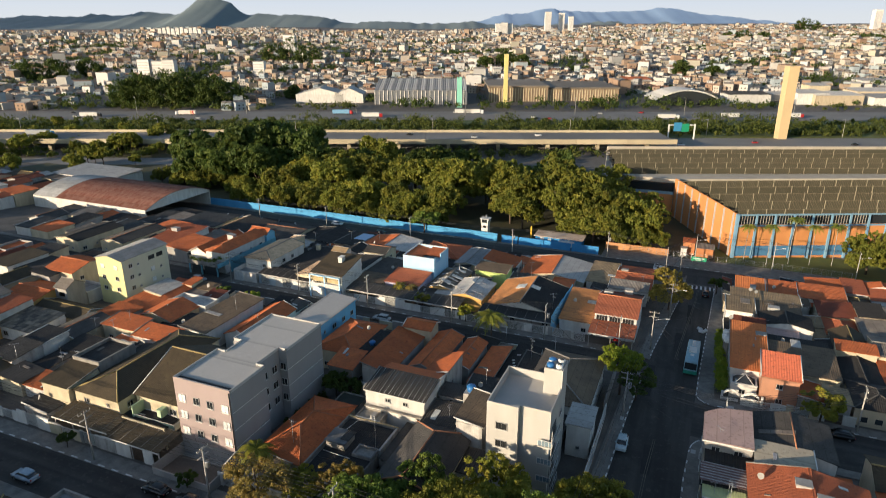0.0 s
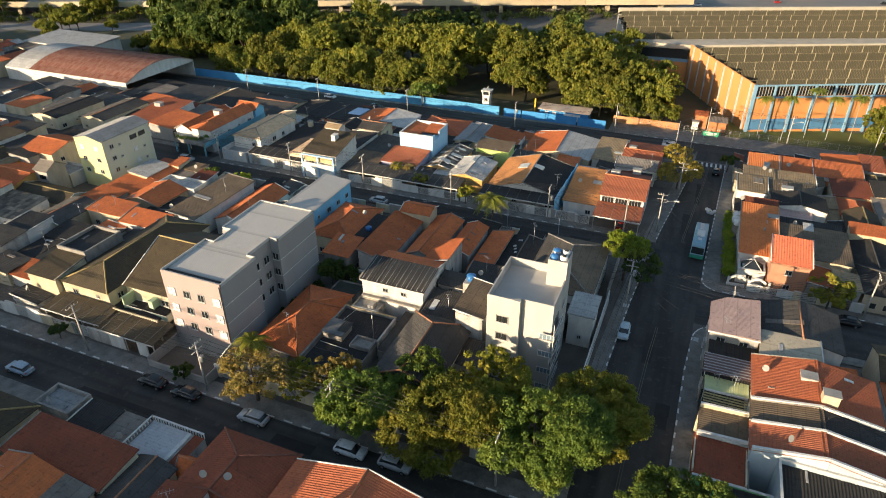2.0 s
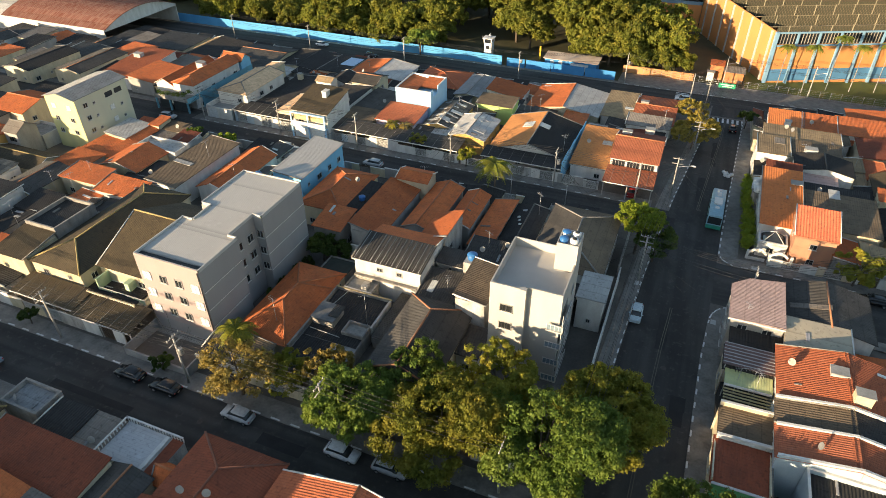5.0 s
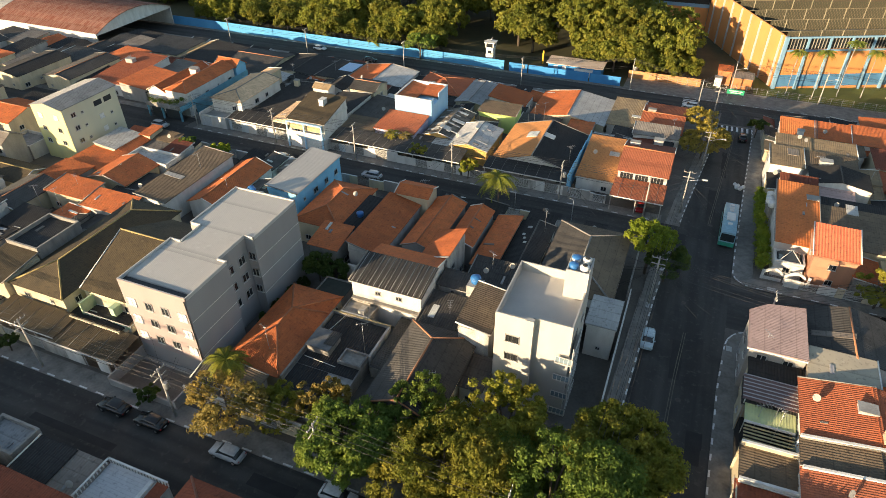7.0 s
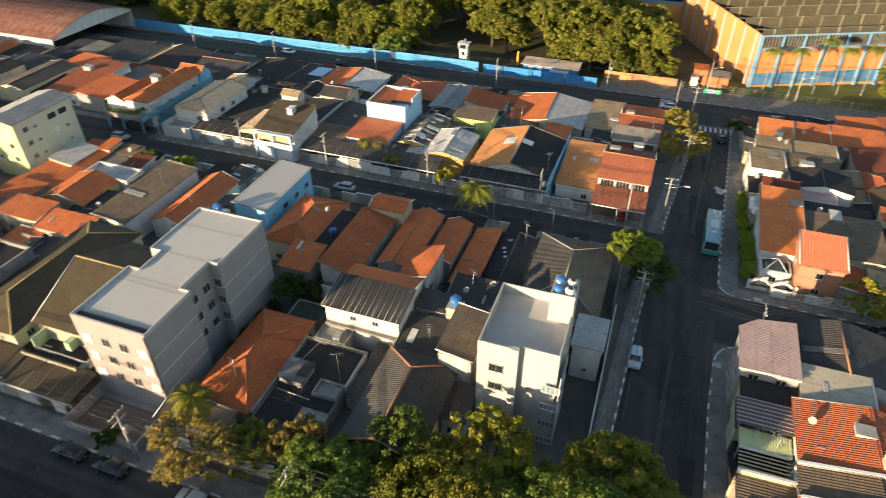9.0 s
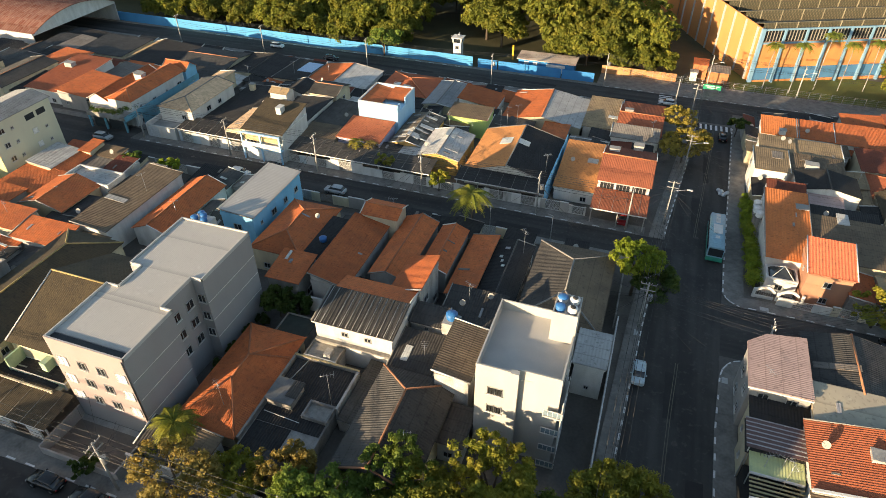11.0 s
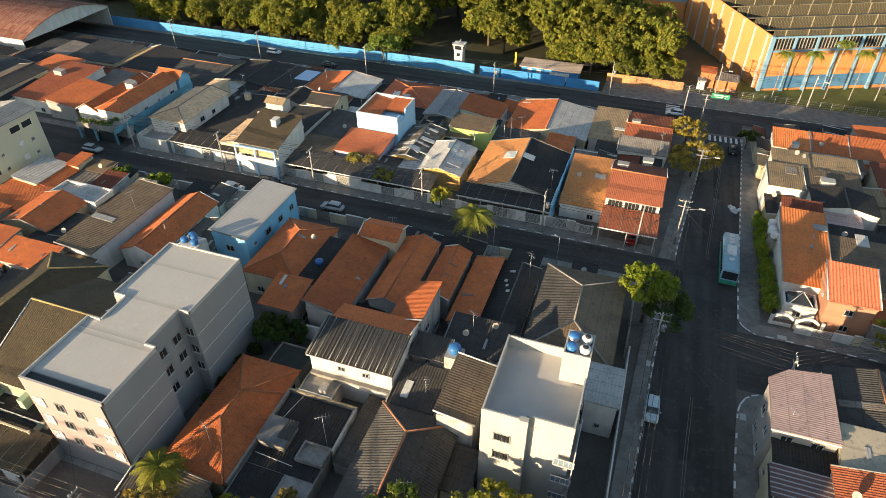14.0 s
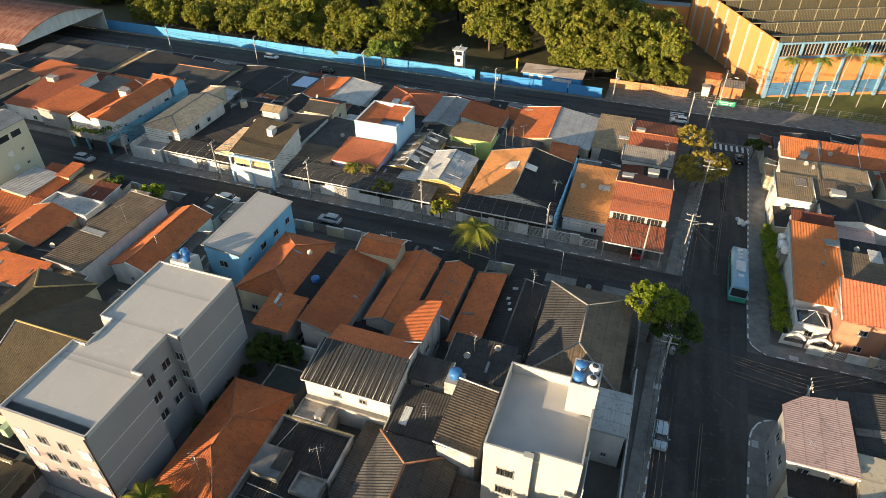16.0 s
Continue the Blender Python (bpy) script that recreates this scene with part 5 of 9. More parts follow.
def grey_block():
    """The four-storey apartment block, with light wells notched into both long sides."""
    x0, x1, y0, y1 = -68.7, -58.2, 61.2, 84.9
    base = lie(62)
    top = 22.0 - base
    ob = thing("apartment_block", (x0, y0, base), "four-storey apartment block, grey sides, pale pink front, metal roof", "building")
    W, D = x1 - x0, y1 - y0
    n0, n1, nd = 8.0, 13.5, 1.5
    plan = [(0, 0), (W, 0), (W, n0), (W - nd, n0), (W - nd, n1), (W, n1), (W, D), (0, D), (0, 13.4), (1.75, 13.4), (1.75, 9.5), (0, 9.5)]
    sides = surface("grey_block_render", (0.3, 0.29, 0.292), (0.255, 0.245, 0.248), scale=0.3, vary=0.0, streak=True)
    part("wall", Shape().prism(plan, -1.5, top - 0.5), sides, ob, "smooth grey side walls")
    front = surface("pale_pink_render", (0.335, 0.268, 0.265), (0.3, 0.24, 0.235), scale=0.4, vary=0.0, streak=True)
    part("front_panel", Shape().box(0.02, W - 0.02, -0.06, -0.002, 2.6, top - 0.004), front, ob, "pale pink rendered front")
    pm = surface("parapet_render", (0.48, 0.47, 0.46), (0.4, 0.39, 0.38), vary=0.0)
    k = len(plan)
    for i in range(k):
        (ax, ay), (bx, by) = plan[i], plan[(i + 1) % k]
        ex, ey = bx - ax, by - ay
        ln = math.hypot(ex, ey)
        nx, ny = -ey / ln * 0.16, ex / ln * 0.16
        cx, cy = ex / ln * 0.002 * i, 0
        lo, hi = (min(ax, bx, ax + nx, bx + nx), max(ax, bx, ax + nx, bx + nx)), (min(ay, by, ay + ny, by + ny), max(ay, by, ay + ny, by + ny))
        part("parapet", Shape().box(lo[0] - 0.002, lo[1] + 0.002, hi[0] - 0.002, hi[1] + 0.002, top - 0.498, top + 0.002 * (i % 3)), pm, ob)
    roof = Shape()
    sheet(roof, [(0.2, 1.2, top - 0.35), (W - 0.2, 1.2, top - 0.35), (W - 0.2, n0, top - 0.3), (0.2, n0, top - 0.3)], 0.26, 0.009)
    sheet(roof, [(1.95, n0, top - 0.3), (W - nd - 0.2, n0, top - 0.3), (W - nd - 0.2, n1, top - 0.25), (1.95, n1, top - 0.25)], 0.26, 0.009)
    sheet(roof, [(0.2, n1, top - 0.25), (W - 0.2, n1, top - 0.25), (W - 0.2, D - 0.2, top - 0.2), (0.2, D - 0.2, top - 0.2)], 0.26, 0.009)
    sheet(roof, [(0.2, n0, top - 0.3), (1.95, n0, top - 0.3), (1.95, 9.4, top - 0.28), (0.2, 9.4, top - 0.28)], 0.26, 0.009)
    part("roof", roof, ROOF["metal"], ob, "ribbed pale metal roof")
    part("gutter", Shape().box(0.25, W - 0.25, 0.2, 1.1, top - 0.47, top - 0.42), plain("dark_gutter", (0.03, 0.03, 0.03), 0.6), ob)
    for i in range(1, 4):
        z = 0.6 + 2.95 * i
        part("floor_band", Shape().box(W, W + 0.03, 0.1, n0 - 0.1, z, z + 0.09), TRIM, ob)
        part("floor_band", Shape().box(W, W + 0.03, n1 + 0.1, D - 0.1, z, z + 0.09), TRIM, ob)
    for f in range(3):
        z = 3.75 + 2.85 * f
        for i, s in enumerate((1.3, 4.0, 6.6, 9.3)):
            window(ob, s, -0.065, z, 1.3 if i in (0, 3) else 1.15, 1.25, "S", i in (0, 3))
        for s in (9.5, 12.0):
            window(ob, W - nd, s, z, 1.3, 1.3, "E")
        window(ob, W - 0.75, n1 - 0.003, z, 1.1, 1.3, "S")
    part("drain_pipe", Shape().rod((W - 0.15, -0.14, 0), (W - 0.15, -0.14, top - 0.4), 0.07), plain("dark_pipe", (0.05, 0.05, 0.05), 0.5), ob)
    part("yard_floor", Shape().box(0, W, -6.0, -0.07, -1.2, 0.05), CONCRETE, ob)
    yw = Shape().box(-0.1, 0.1, -6.2, -0.07, -1.2, 1.9).box(W - 0.1, W + 0.1, -6.2, -0.07, -1.2, 1.9).box(0.1, W - 0.1, -6.2, -6.02, -1.2, 1.5)
    part("yard_wall", yw, WALL["grey"], ob)
    return ob


def white_block():
    x0, x1, y0, y1 = -23.2, -14.3, 72.4, 82.8
    base = lie(72)
    top = 22.4 - base
    W, D = x1 - x0, y1 - y0
    white = surface("bright_white_render", (0.46, 0.445, 0.42), (0.38, 0.365, 0.34), scale=0.4, vary=0.0, streak=True)
    ob = thing("white_block", (x0, y0, base), "four-storey white block with flat roof terrace and corner water tanks", "building")
    part("wall", Shape().prism([(0, 0), (4.3, 0), (4.3, 0.6), (W, 0.6), (W, D), (0, D)], -1, top - 1.4), white, ob, "bright white rendered walls")
    par = Shape()
    t = 0.18
    for q in ((0, 4.3, 0, t), (4.12, 4.3, t, 0.6), (4.3, W, 0.6, 0.6 + t), (W - t, W, 0.6 + t, D - t), (0, W, D - t, D), (0, t, t, D - t)):
        par.box(*q, top - 1.398, top)
    part("parapet", par, white, ob)
    part("roof", sheet(Shape(), [(t, t, top - 1.33), (W - t, 0.6 + t, top - 1.33), (W - t, D - t, top - 1.3), (t, D - t, top - 1.3)], 6.0, 0.0, 0.05),
         surface("terrace_screed", (0.48, 0.46, 0.43), (0.4, 0.38, 0.36), scale=0.35, vary=0.0), ob, "pale cement terrace floor")
    part("pilaster", Shape().box(3.7, 4.6, -0.25, 0.35, -1, top + 0.12), white, ob)
    tb = Shape().box(W - 2.7, W + 0.02, D - 3.3, D + 0.02, top - 1.3, top + 2.4)
    part("tank_room", tb, white, ob)
    rim = Shape()
    for q in ((W - 2.7, W + 0.02, D - 3.3, D - 3.15), (W - 2.7, W + 0.02, D - 0.13, D + 0.02), (W - 2.7, W - 2.55, D - 3.15, D - 0.13), (W - 0.13, W + 0.02, D - 3.15, D - 0.13)):
        rim.box(*q, top + 2.403, top + 2.8)
    part("tank_room_parapet", rim, white, ob)
    for f in range(4):
        z = 1.0 + 2.9 * f
        if f > 1:
            w_ = window(ob, 2.2, -0.002, z + 0.3, 1.7, 1.15, "S")
            for i in range(5):
                part("bar", Shape().box(-0.75 + 0.33 * i, -0.65 + 0.33 * i, -0.12, -0.09, 0.07, 1.08), plain("black_bars", (0.02, 0.02, 0.02), 0.5), w_)
        part("balcony", Shape().box(W - 1.5, W + 0.5, -0.1, 0.598, z - 1.0, z - 0.82).box(W + 0.002, W + 0.5, 0.602, 5.4, z - 1.0, z - 0.82), white, ob)
        rail = part("railing", Shape().box(W - 1.5, W + 0.5, -0.1, -0.03, z + 0.1, z + 0.16), TRIM, ob)
        for i in range(5):
            part("baluster", Shape().box(W - 1.48 + i * 0.5, W - 1.42 + i * 0.5, -0.09, -0.04, z - 0.82, z + 0.1), TRIM, rail)
        part("balcony_glass", Shape().box(W - 1.4, W + 0.46, -0.07, -0.06, z - 0.7, z + 0.05), plain("blue_balcony_glass", (0.2, 0.27, 0.32), 0.1), rail)
        side = part("railing", Shape().box(W + 0.43, W + 0.5, 0.0, 5.4, z + 0.1, z + 0.16), TRIM, ob)
        part("balcony_glass", Shape().box(W + 0.46, W + 0.47, 0.05, 5.35, z - 0.7, z + 0.05), plain("blue_balcony_glass", (0.2, 0.27, 0.32), 0.1), side)
        for i in range(5):
            part("baluster", Shape().box(W + 0.44, W + 0.49, 0.1 + i * 1.28, 0.15 + i * 1.28, z - 0.82, z + 0.1), TRIM, side)
        part("balcony_door", Shape().box(W - 0.02, W + 0.03, 1.6, 4.4, z - 0.8, z + 1.2), GLASS, ob)
        part("post", Shape().box(W + 0.4, W + 0.5, -0.1, 0.0, z - 0.82, z + 1.9), white, ob)
        window(ob, W, 7.2, z, 1.0, 1.0, "E")
    return ob


def yellow_block():
    x0, x1, y0, y1 = -131.4, -123.0, 100.2, 114.0
    base = lie(105)
    top = 18.8 - base
    W, D = x1 - x0, y1 - y0
    ob = thing("yellow_block", (x0, y0, base), "four-storey yellow-green block with shallow grey sheet roof", "building")
    part("wall", Shape().prism([(0, 0), (W, 0), (W, D), (0, D)], -1, top), surface("pale_green_render", (0.6, 0.58, 0.44), (0.52, 0.51, 0.4), scale=0.4, vary=0, streak=True), ob)
    part("front_panel", Shape().box(0.02, W - 0.02, -0.06, -0.002, 0, top - 0.01), WALL["yellow"], ob, "yellow rendered front")
    part("roof", sheet(Shape(), [(W + 0.2, -0.4, top + 0.1), (W + 0.2, D + 0.4, top + 0.1), (W / 2, D + 0.4, top + 1.1), (W / 2, -0.4, top + 1.1)], 0.4, 0.03), ROOF["greyflat"], ob)
    part("roof", sheet(Shape(), [(-0.2, D + 0.4, top + 0.1), (-0.2, -0.4, top + 0.1), (W / 2, -0.4, top + 1.1), (W / 2, D + 0.4, top + 1.1)], 0.4, 0.03), ROOF["greyflat"], ob)
    g = Shape()
    g.v, g.f = [(0, -0.03, top), (W, -0.03, top), (W / 2, -0.03, top + 1.0), (0, D, top), (W, D, top), (W / 2, D, top + 1.0)], [(0, 1, 2), (5, 4, 3)]
    part("gable", g, WALL["yellow"], ob)
    for f in range(4):
        z = 1.0 + 2.8 * f
        if f == 0:
            for s in (3.0, 7.0, 11.0):
                part("garage_vent", Shape().box(W - 0.02, W + 0.02, s - 1.2, s + 1.2, 1.9, 2.3), GLASS, ob)
            continue
        for s in (2.2, 4.4, 8.6, 11.2):
            if f == 3 and s > 8:
                part("roof_opening", Shape().box(W - 0.02, W + 0.025, s - 1.0, s + 1.0, z + 0.1, z + 1.2), GLASS, ob)
            else:
                window(ob, W, s, z, 1.1 if s in (2.2, 8.6) else 0.6, 1.0 if s in (2.2, 8.6) else 0.55, "E", s == 8.6)
        for s in (2.0, 6.2):
            if f:
                window(ob, s, -0.063, z, 1.1, 1.0, "S", f == 3)
    return ob


def blue_cube():
    x0, x1, y0, y1 = -69.9, -60.9, 141.9, 151.8
    base = lie(148)
    top = 14.0 - base
    W, D = x1 - x0, y1 - y0
    ob = thing("blue_house", (x0, y0, base), "sky blue two-storey house with white parapet round a sunken clay roof", "house")
    t = 0.25
    part("wall", Shape().prism([(0, 0), (W, 0), (W, D), (0, D)], -1, top - 1.5), WALL["skyblue"], ob)
    par = Shape().box(0, W, 0, t, top - 1.498, top).box(0, t, t, D, top - 1.498, top).box(t, W, D - t, D, top - 1.498, top).box(W - t, W, t, 1.5, top - 1.498, top).box(W - t, W, 4.4, D - t, top - 1.498, top)
    part("parapet", par, WALL["skyblue"], ob)
    cop = Shape().box(-0.05, W + 0.05, -0.05, t + 0.02, top + 0.002, top + 0.08).box(-0.05, t + 0.02, t + 0.02, D + 0.05, top + 0.002, top + 0.08).box(t, W + 0.05, D - t, D + 0.05, top + 0.002, top + 0.08).box(W - t, W + 0.05, 4.4, D - t, top + 0.002, top + 0.08)
    part("coping", cop, TRIM, ob)
    part("roof", sheet(Shape(), [(t, t, top - 0.25), (W / 2, t, top - 0.9), (W / 2, D - t, top - 0.9), (t, D - t, top - 0.25)][::-1], 0.26, 0.011), ROOF["clay"], ob)
    part("roof", sheet(Shape(), [(W / 2, 4.4, top - 0.9), (W - t, 4.4, top - 0.9), (W - t, D - t, top - 0.2), (W / 2, D - t, top - 0.2)], 0.26, 0.011), ROOF["clay"], ob)
    return ob


grey_block()
white_block()
yellow_block()
blue_cube()

# ---- trees ----
LEAF = {
    "green": leafage("green_leaves", (0.155, 0.228, 0.041), (0.1, 0.158, 0.03), (0.205, 0.252, 0.044)),
    "olive": leafage("olive_leaves", (0.26, 0.262, 0.038), (0.165, 0.19, 0.028), (0.35, 0.3, 0.045)),
    "bronze": leafage("bronze_leaves", (0.29, 0.22, 0.065), (0.19, 0.16, 0.05), (0.34, 0.24, 0.06)),
    "dark": leafage("dark_leaves", (0.085, 0.13, 0.03), (0.05, 0.085, 0.02), (0.13, 0.16, 0.03)),
    "bright": leafage("bright_leaves", (0.3, 0.38, 0.035), (0.17, 0.24, 0.03), (0.42, 0.43, 0.05)),
    "dusty": leafage("dusty_leaves", (0.3, 0.24, 0.05), (0.18, 0.155, 0.035), (0.38, 0.28, 0.06)),
    "bank": leafage("riverbank_leaves", (0.11, 0.14, 0.03), (0.06, 0.085, 0.02), (0.18, 0.19, 0.035)),
    "palmleaf": leafage("palm_leaves", (0.2, 0.24, 0.045), (0.13, 0.17, 0.03), (0.28, 0.28, 0.05)),
    "grove": leafage("grove_leaves", (0.205, 0.22, 0.036), (0.13, 0.155, 0.027), (0.29, 0.265, 0.042)),
}


def leaves(centres, radii, per, leaf, seed, squash=0.8):
    """A mesh of single leaf sprays scattered over many small clumps."""
    r = np.random.default_rng(seed)
    n = len(centres) * per
    c = np.repeat(np.asarray(centres, float), per, 0)
    rad = np.repeat(np.asarray(radii, float), per)
    d = r.normal(size=(n, 3))
    d /= np.linalg.norm(d, axis=1, keepdims=True)
    d[:, 2] = np.where(d[:, 2] < -0.35, -d[:, 2], d[:, 2])
    p = c + d * (rad * r.uniform(0.3, 1.25, n))[:, None] * np.array((1, 1, squash))
    nrm = d + r.normal(size=(n, 3)) * 0.55
    nrm /= np.linalg.norm(nrm, axis=1, keepdims=True)
    s = np.cross(nrm, r.normal(size=(n, 3)))
    s /= np.linalg.norm(s, axis=1, keepdims=True)
    w = np.cross(nrm, s)
    size = leaf * r.uniform(0.6, 1.35, n)[:, None]
    s, w = s * size, w * size * 0.62
    v = np.stack([p - s, p - w * 0.9, p + s, p + w], 1).reshape(-1, 3)
    return v


def leaf_mesh(name, v, material, k=4):
    """Each leaf spray has k corners: four near by, three far off."""
    if k == 3:
        v = np.stack([v[0::4], v[1::4], v[2::4] * 0.4 + v[3::4] * 0.6 + (v[3::4] - v[1::4]) * 0.4], 1).reshape(-1, 3)
    n = len(v) // k
    me = bpy.data.meshes.new(name)
    me.vertices.add(k * n)
    me.vertices.foreach_set("co", v.astype(np.float32).ravel())
    me.loops.add(k * n)
    me.loops.foreach_set("vertex_index", np.arange(k * n, dtype=np.int32))
    me.polygons.add(n)
    me.polygons.foreach_set("loop_start", np.arange(0, k * n, k, dtype=np.int32))
    me.update(calc_edges=True)
    me.materials.append(material)
    return me


def crown_points(seed, rx, rz, clumps, small=1.0):
    """Clump centres in a broken, lobed dome."""
    r = np.random.default_rng(seed)
    lobes = [(np.array((0, 0, 0.1)), 0.62)]
    for i in range(9):
        a = 6.2832 * (i + r.uniform(-0.4, 0.4)) / 7.5
        lobes.append((np.array((math.cos(a) * 0.58, math.sin(a) * 0.58, r.uniform(-0.45, 0.35))), r.uniform(0.24, 0.48)))
    cs, rs = [], []
    while len(cs) < clumps:
        c, q = lobes[r.integers(len(lobes))]
        d = r.normal(size=3)
        d /= np.linalg.norm(d)
        if d[2] < -0.7:
            continue
        cs.append((c + d * q * r.uniform(0.7, 1.0)) * np.array((rx, rx, rz)))
        rs.append(rx * r.uniform(0.08, 0.17) * small)
    return cs, rs


def tree(x, y, top, rx, rz, kind, label, seed, clumps=90, per=70, leaf=0.34, trunk=0.22, group="", name="tree", z=None, corners=4, small=1.0):
    base = lie(y) if z is None else z
    ob = thing(name, (x, y, base - 0.1), label, "tree", group)
    mid = top - rz
    wood = Shape()
    wood.rod((0, 0, -0.4), (0.1, 0.05, mid * 0.6), trunk * 1.25, trunk, 9)
    r = random.Random(seed)
    for i in range(6):
        a = 6.2832 * i / 6 + r.uniform(-0.4, 0.4)
        k = r.uniform(0.35, 0.6)
        elbow = Vector((math.cos(a) * rx * k * 0.5, math.sin(a) * rx * k * 0.5, mid * 0.9))
        wood.rod((0.1, 0.05, mid * r.uniform(0.45, 0.6)), elbow, trunk * 0.7, trunk * 0.45, 6)
        wood.rod(elbow, (math.cos(a) * rx * k * 1.3, math.sin(a) * rx * k * 1.3, mid + rz * 0.3), trunk * 0.45, trunk * 0.15, 6)
    part("trunk", wood, BARK, ob)
    cs, rs = crown_points(seed, rx, rz, clumps, small)
    v = leaves(cs, rs, per, leaf, seed)
    cr = new("crown", leaf_mesh("crown", v, LEAF[kind], corners))
    cr.parent, cr.location = ob, (0, 0, mid)
    return ob


tree(-34.6, 56.0, 10.2, 6.0, 4.2, "green", "broad green street tree shading the pavement", 11, 700, 76, 0.2, corners=3, small=0.66)
tree(-23.4, 57.0, 11.4, 8.0, 4.9, "olive", "broad street tree with yellowing leaves", 12, 1050, 72, 0.2, corners=3, small=0.6)
tree(-12.2, 57.8, 13.0, 8.6, 6.2, "green", "large dense green street tree on the corner", 13, 1250, 76, 0.2, 0.3, corners=3, small=0.58)
tree(-6.6, 64.0, 11.8, 6.8, 5.2, "olive", "dense olive tree beside the white block", 14, 820, 72, 0.2, corners=3, small=0.62)
tree(-19.0, 64.5, 10.6, 5.0, 3.6, "olive", "olive yard tree below the white block", 34, 320, 66, 0.2, corners=3, small=0.66)
tree(-28.4, 62.0, 9.6, 4.4, 3.2, "green", "green yard tree against the dark roof", 35, 280, 66, 0.2, corners=3, small=0.66)
tree(-49.8, 55.2, 8.4, 5.2, 3.4, "bronze", "thin tree with bronze autumn leaves over the pavement", 15, 260, 46, 0.16, small=0.7)
tree(-44.6, 58.2, 6.4, 3.6, 2.5, "olive", "low olive tree behind the front wall", 16, 150, 75, 0.16, 0.12, small=0.7)
tree(-39.6, 60.0, 7.2, 3.4, 2.4, "bronze", "small bronze-leaved tree in a front yard", 17, 150, 70, 0.16, 0.12, small=0.7)
tree(4.0, 53.6, 10.0, 6.4, 4.4, "green", "dense green corner tree on the pavement", 18, 540, 70, 0.2, corners=3, small=0.62)
tree(-8.6, 106.5, 10.5, 3.9, 3.4, "bright", "bright green street tree by the junction", 19, 180, 110, 0.17)
tree(-5.6, 105.4, 7.2, 3.8, 2.6, "dark", "dark street tree leaning over the road", 20, 140, 100, 0.17, 0.16)
tree(-3.0, 155.6, 8.6, 5.2, 3.4, "dusty", "dense olive-brown street tree at the kerb", 21, 330, 70, 0.22, 0.16, small=0.75)
tree(-4.6, 170.0, 7.4, 4.6, 2.6, "dusty", "thin olive-brown street tree at the corner", 22, 150, 50, 0.22, 0.16, small=0.75)
tree(8.2, 174.0, 5.6, 2.8, 2.0, "dark", "small dark tree by the crossing", 23, 45, 60, 0.3, 0.12)
tree(-46.0, 125.4, 5.2, 2.2, 1.7, "olive", "small street tree beside the shopfronts", 24, 45, 55, 0.26, 0.1)
tree(-58.0, 127.6, 5.0, 2.0, 1.5, "olive", "small potted tree behind a front wall", 25, 40, 55, 0.26, 0.1)
tree(-97.0, 112.4, 4.2, 2.6, 1.5, "bright", "bushy yellow-green shrub by the street", 26, 45, 60, 0.28, 0.1)
tree(-104.5, 111.6, 4.8, 2.2, 1.9, "green", "small clipped street tree", 27, 45, 60, 0.28, 0.1)
tree(24.5, 110.6, 6.6, 3.6, 2.4, "olive", "rounded garden tree by the side street", 28, 70, 70, 0.28, 0.14)
tree(-55.6, 84.4, 5.6, 2.6, 2.6, "dark", "dark dense tree in the yard behind the apartment block", 29, 170, 60, 0.2, 0.1, corners=3)
tree(-53.0, 85.6, 4.2, 1.9, 1.9, "dark", "dark shrub against the yard wall", 36, 90, 60, 0.2, 0.1, corners=3)
for k, (sx, sy) in enumerate(((-57.3, 72.0), (-57.3, 75.6), (-57.2, 79.0), (-57.0, 82.0))):
    tree(sx, sy, 2.6, 1.0, 1.2, "dark", "low dark shrub along the apartment block", 60 + k, 40, 50, 0.2, 0.06, corners=3)
tree(-58.0, 92.5, 3.2, 3.0, 1.4, "dark", "dark garden shrubs behind the apartment block", 30, 50, 60, 0.28, 0.1)
tree(-88.0, 197.5 - 1.2, 8.5, 5.4, 2.9, "green", "round street tree beside the blue wall", 31, 90, 70, 0.34)
tree(-62.0, 54.6, 3.0, 1.5, 1.1, "dark", "small clipped pavement tree", 32, 30, 50, 0.24, 0.08)
tree(-86.0, 54.6, 3.4, 1.7, 1.2, "dark", "small dark pavement tree", 33, 30, 50, 0.24, 0.08)

# grove behind the blue wall: four kinds, each built once and set out in the park
r = random.Random(5)
G = "grove behind the blue wall"
kinds = [
    tree(-130.0, 204.5, 13.0, 6.2, 5.8, "grove", "leafy park tree behind the blue wall", 41, 370, 27, 0.54, 0.3, G, z=0.3, corners=3),
    tree(-100.0, 207.0, 14.0, 6.4, 6.2, "grove", "leafy park tree behind the blue wall", 42, 370, 27, 0.54, 0.3, G, z=0.3, corners=3),
    tree(-28.0, 217.0, 21, 10.2, 10.0, "grove", "tall spreading park tree behind the blue wall", 43, 480, 36, 0.58, 0.4, G, z=0.3, corners=3, small=0.72),
    tree(-163.0, 246.0, 25, 12.0, 12.2, "dark", "tall dark park tree behind the blue wall", 44, 500, 31, 0.86, 0.4, G, z=0.0, corners=3, small=0.72),
    tree(-152.0, 246.0, 19, 8.0, 8.6, "grove", "leafy tree deep in the park", 45, 170, 27, 0.9, 0.3, G, z=0.0, corners=3),
]


def plant(kind, x, y, s, z=0.0):
    copy_thing(kinds[kind], pose(x, y, z - 0.1, 0, 0, r.uniform(0, 360)) @ Matrix.Diagonal((s, s, s * r.uniform(0.9, 1.12), 1)))


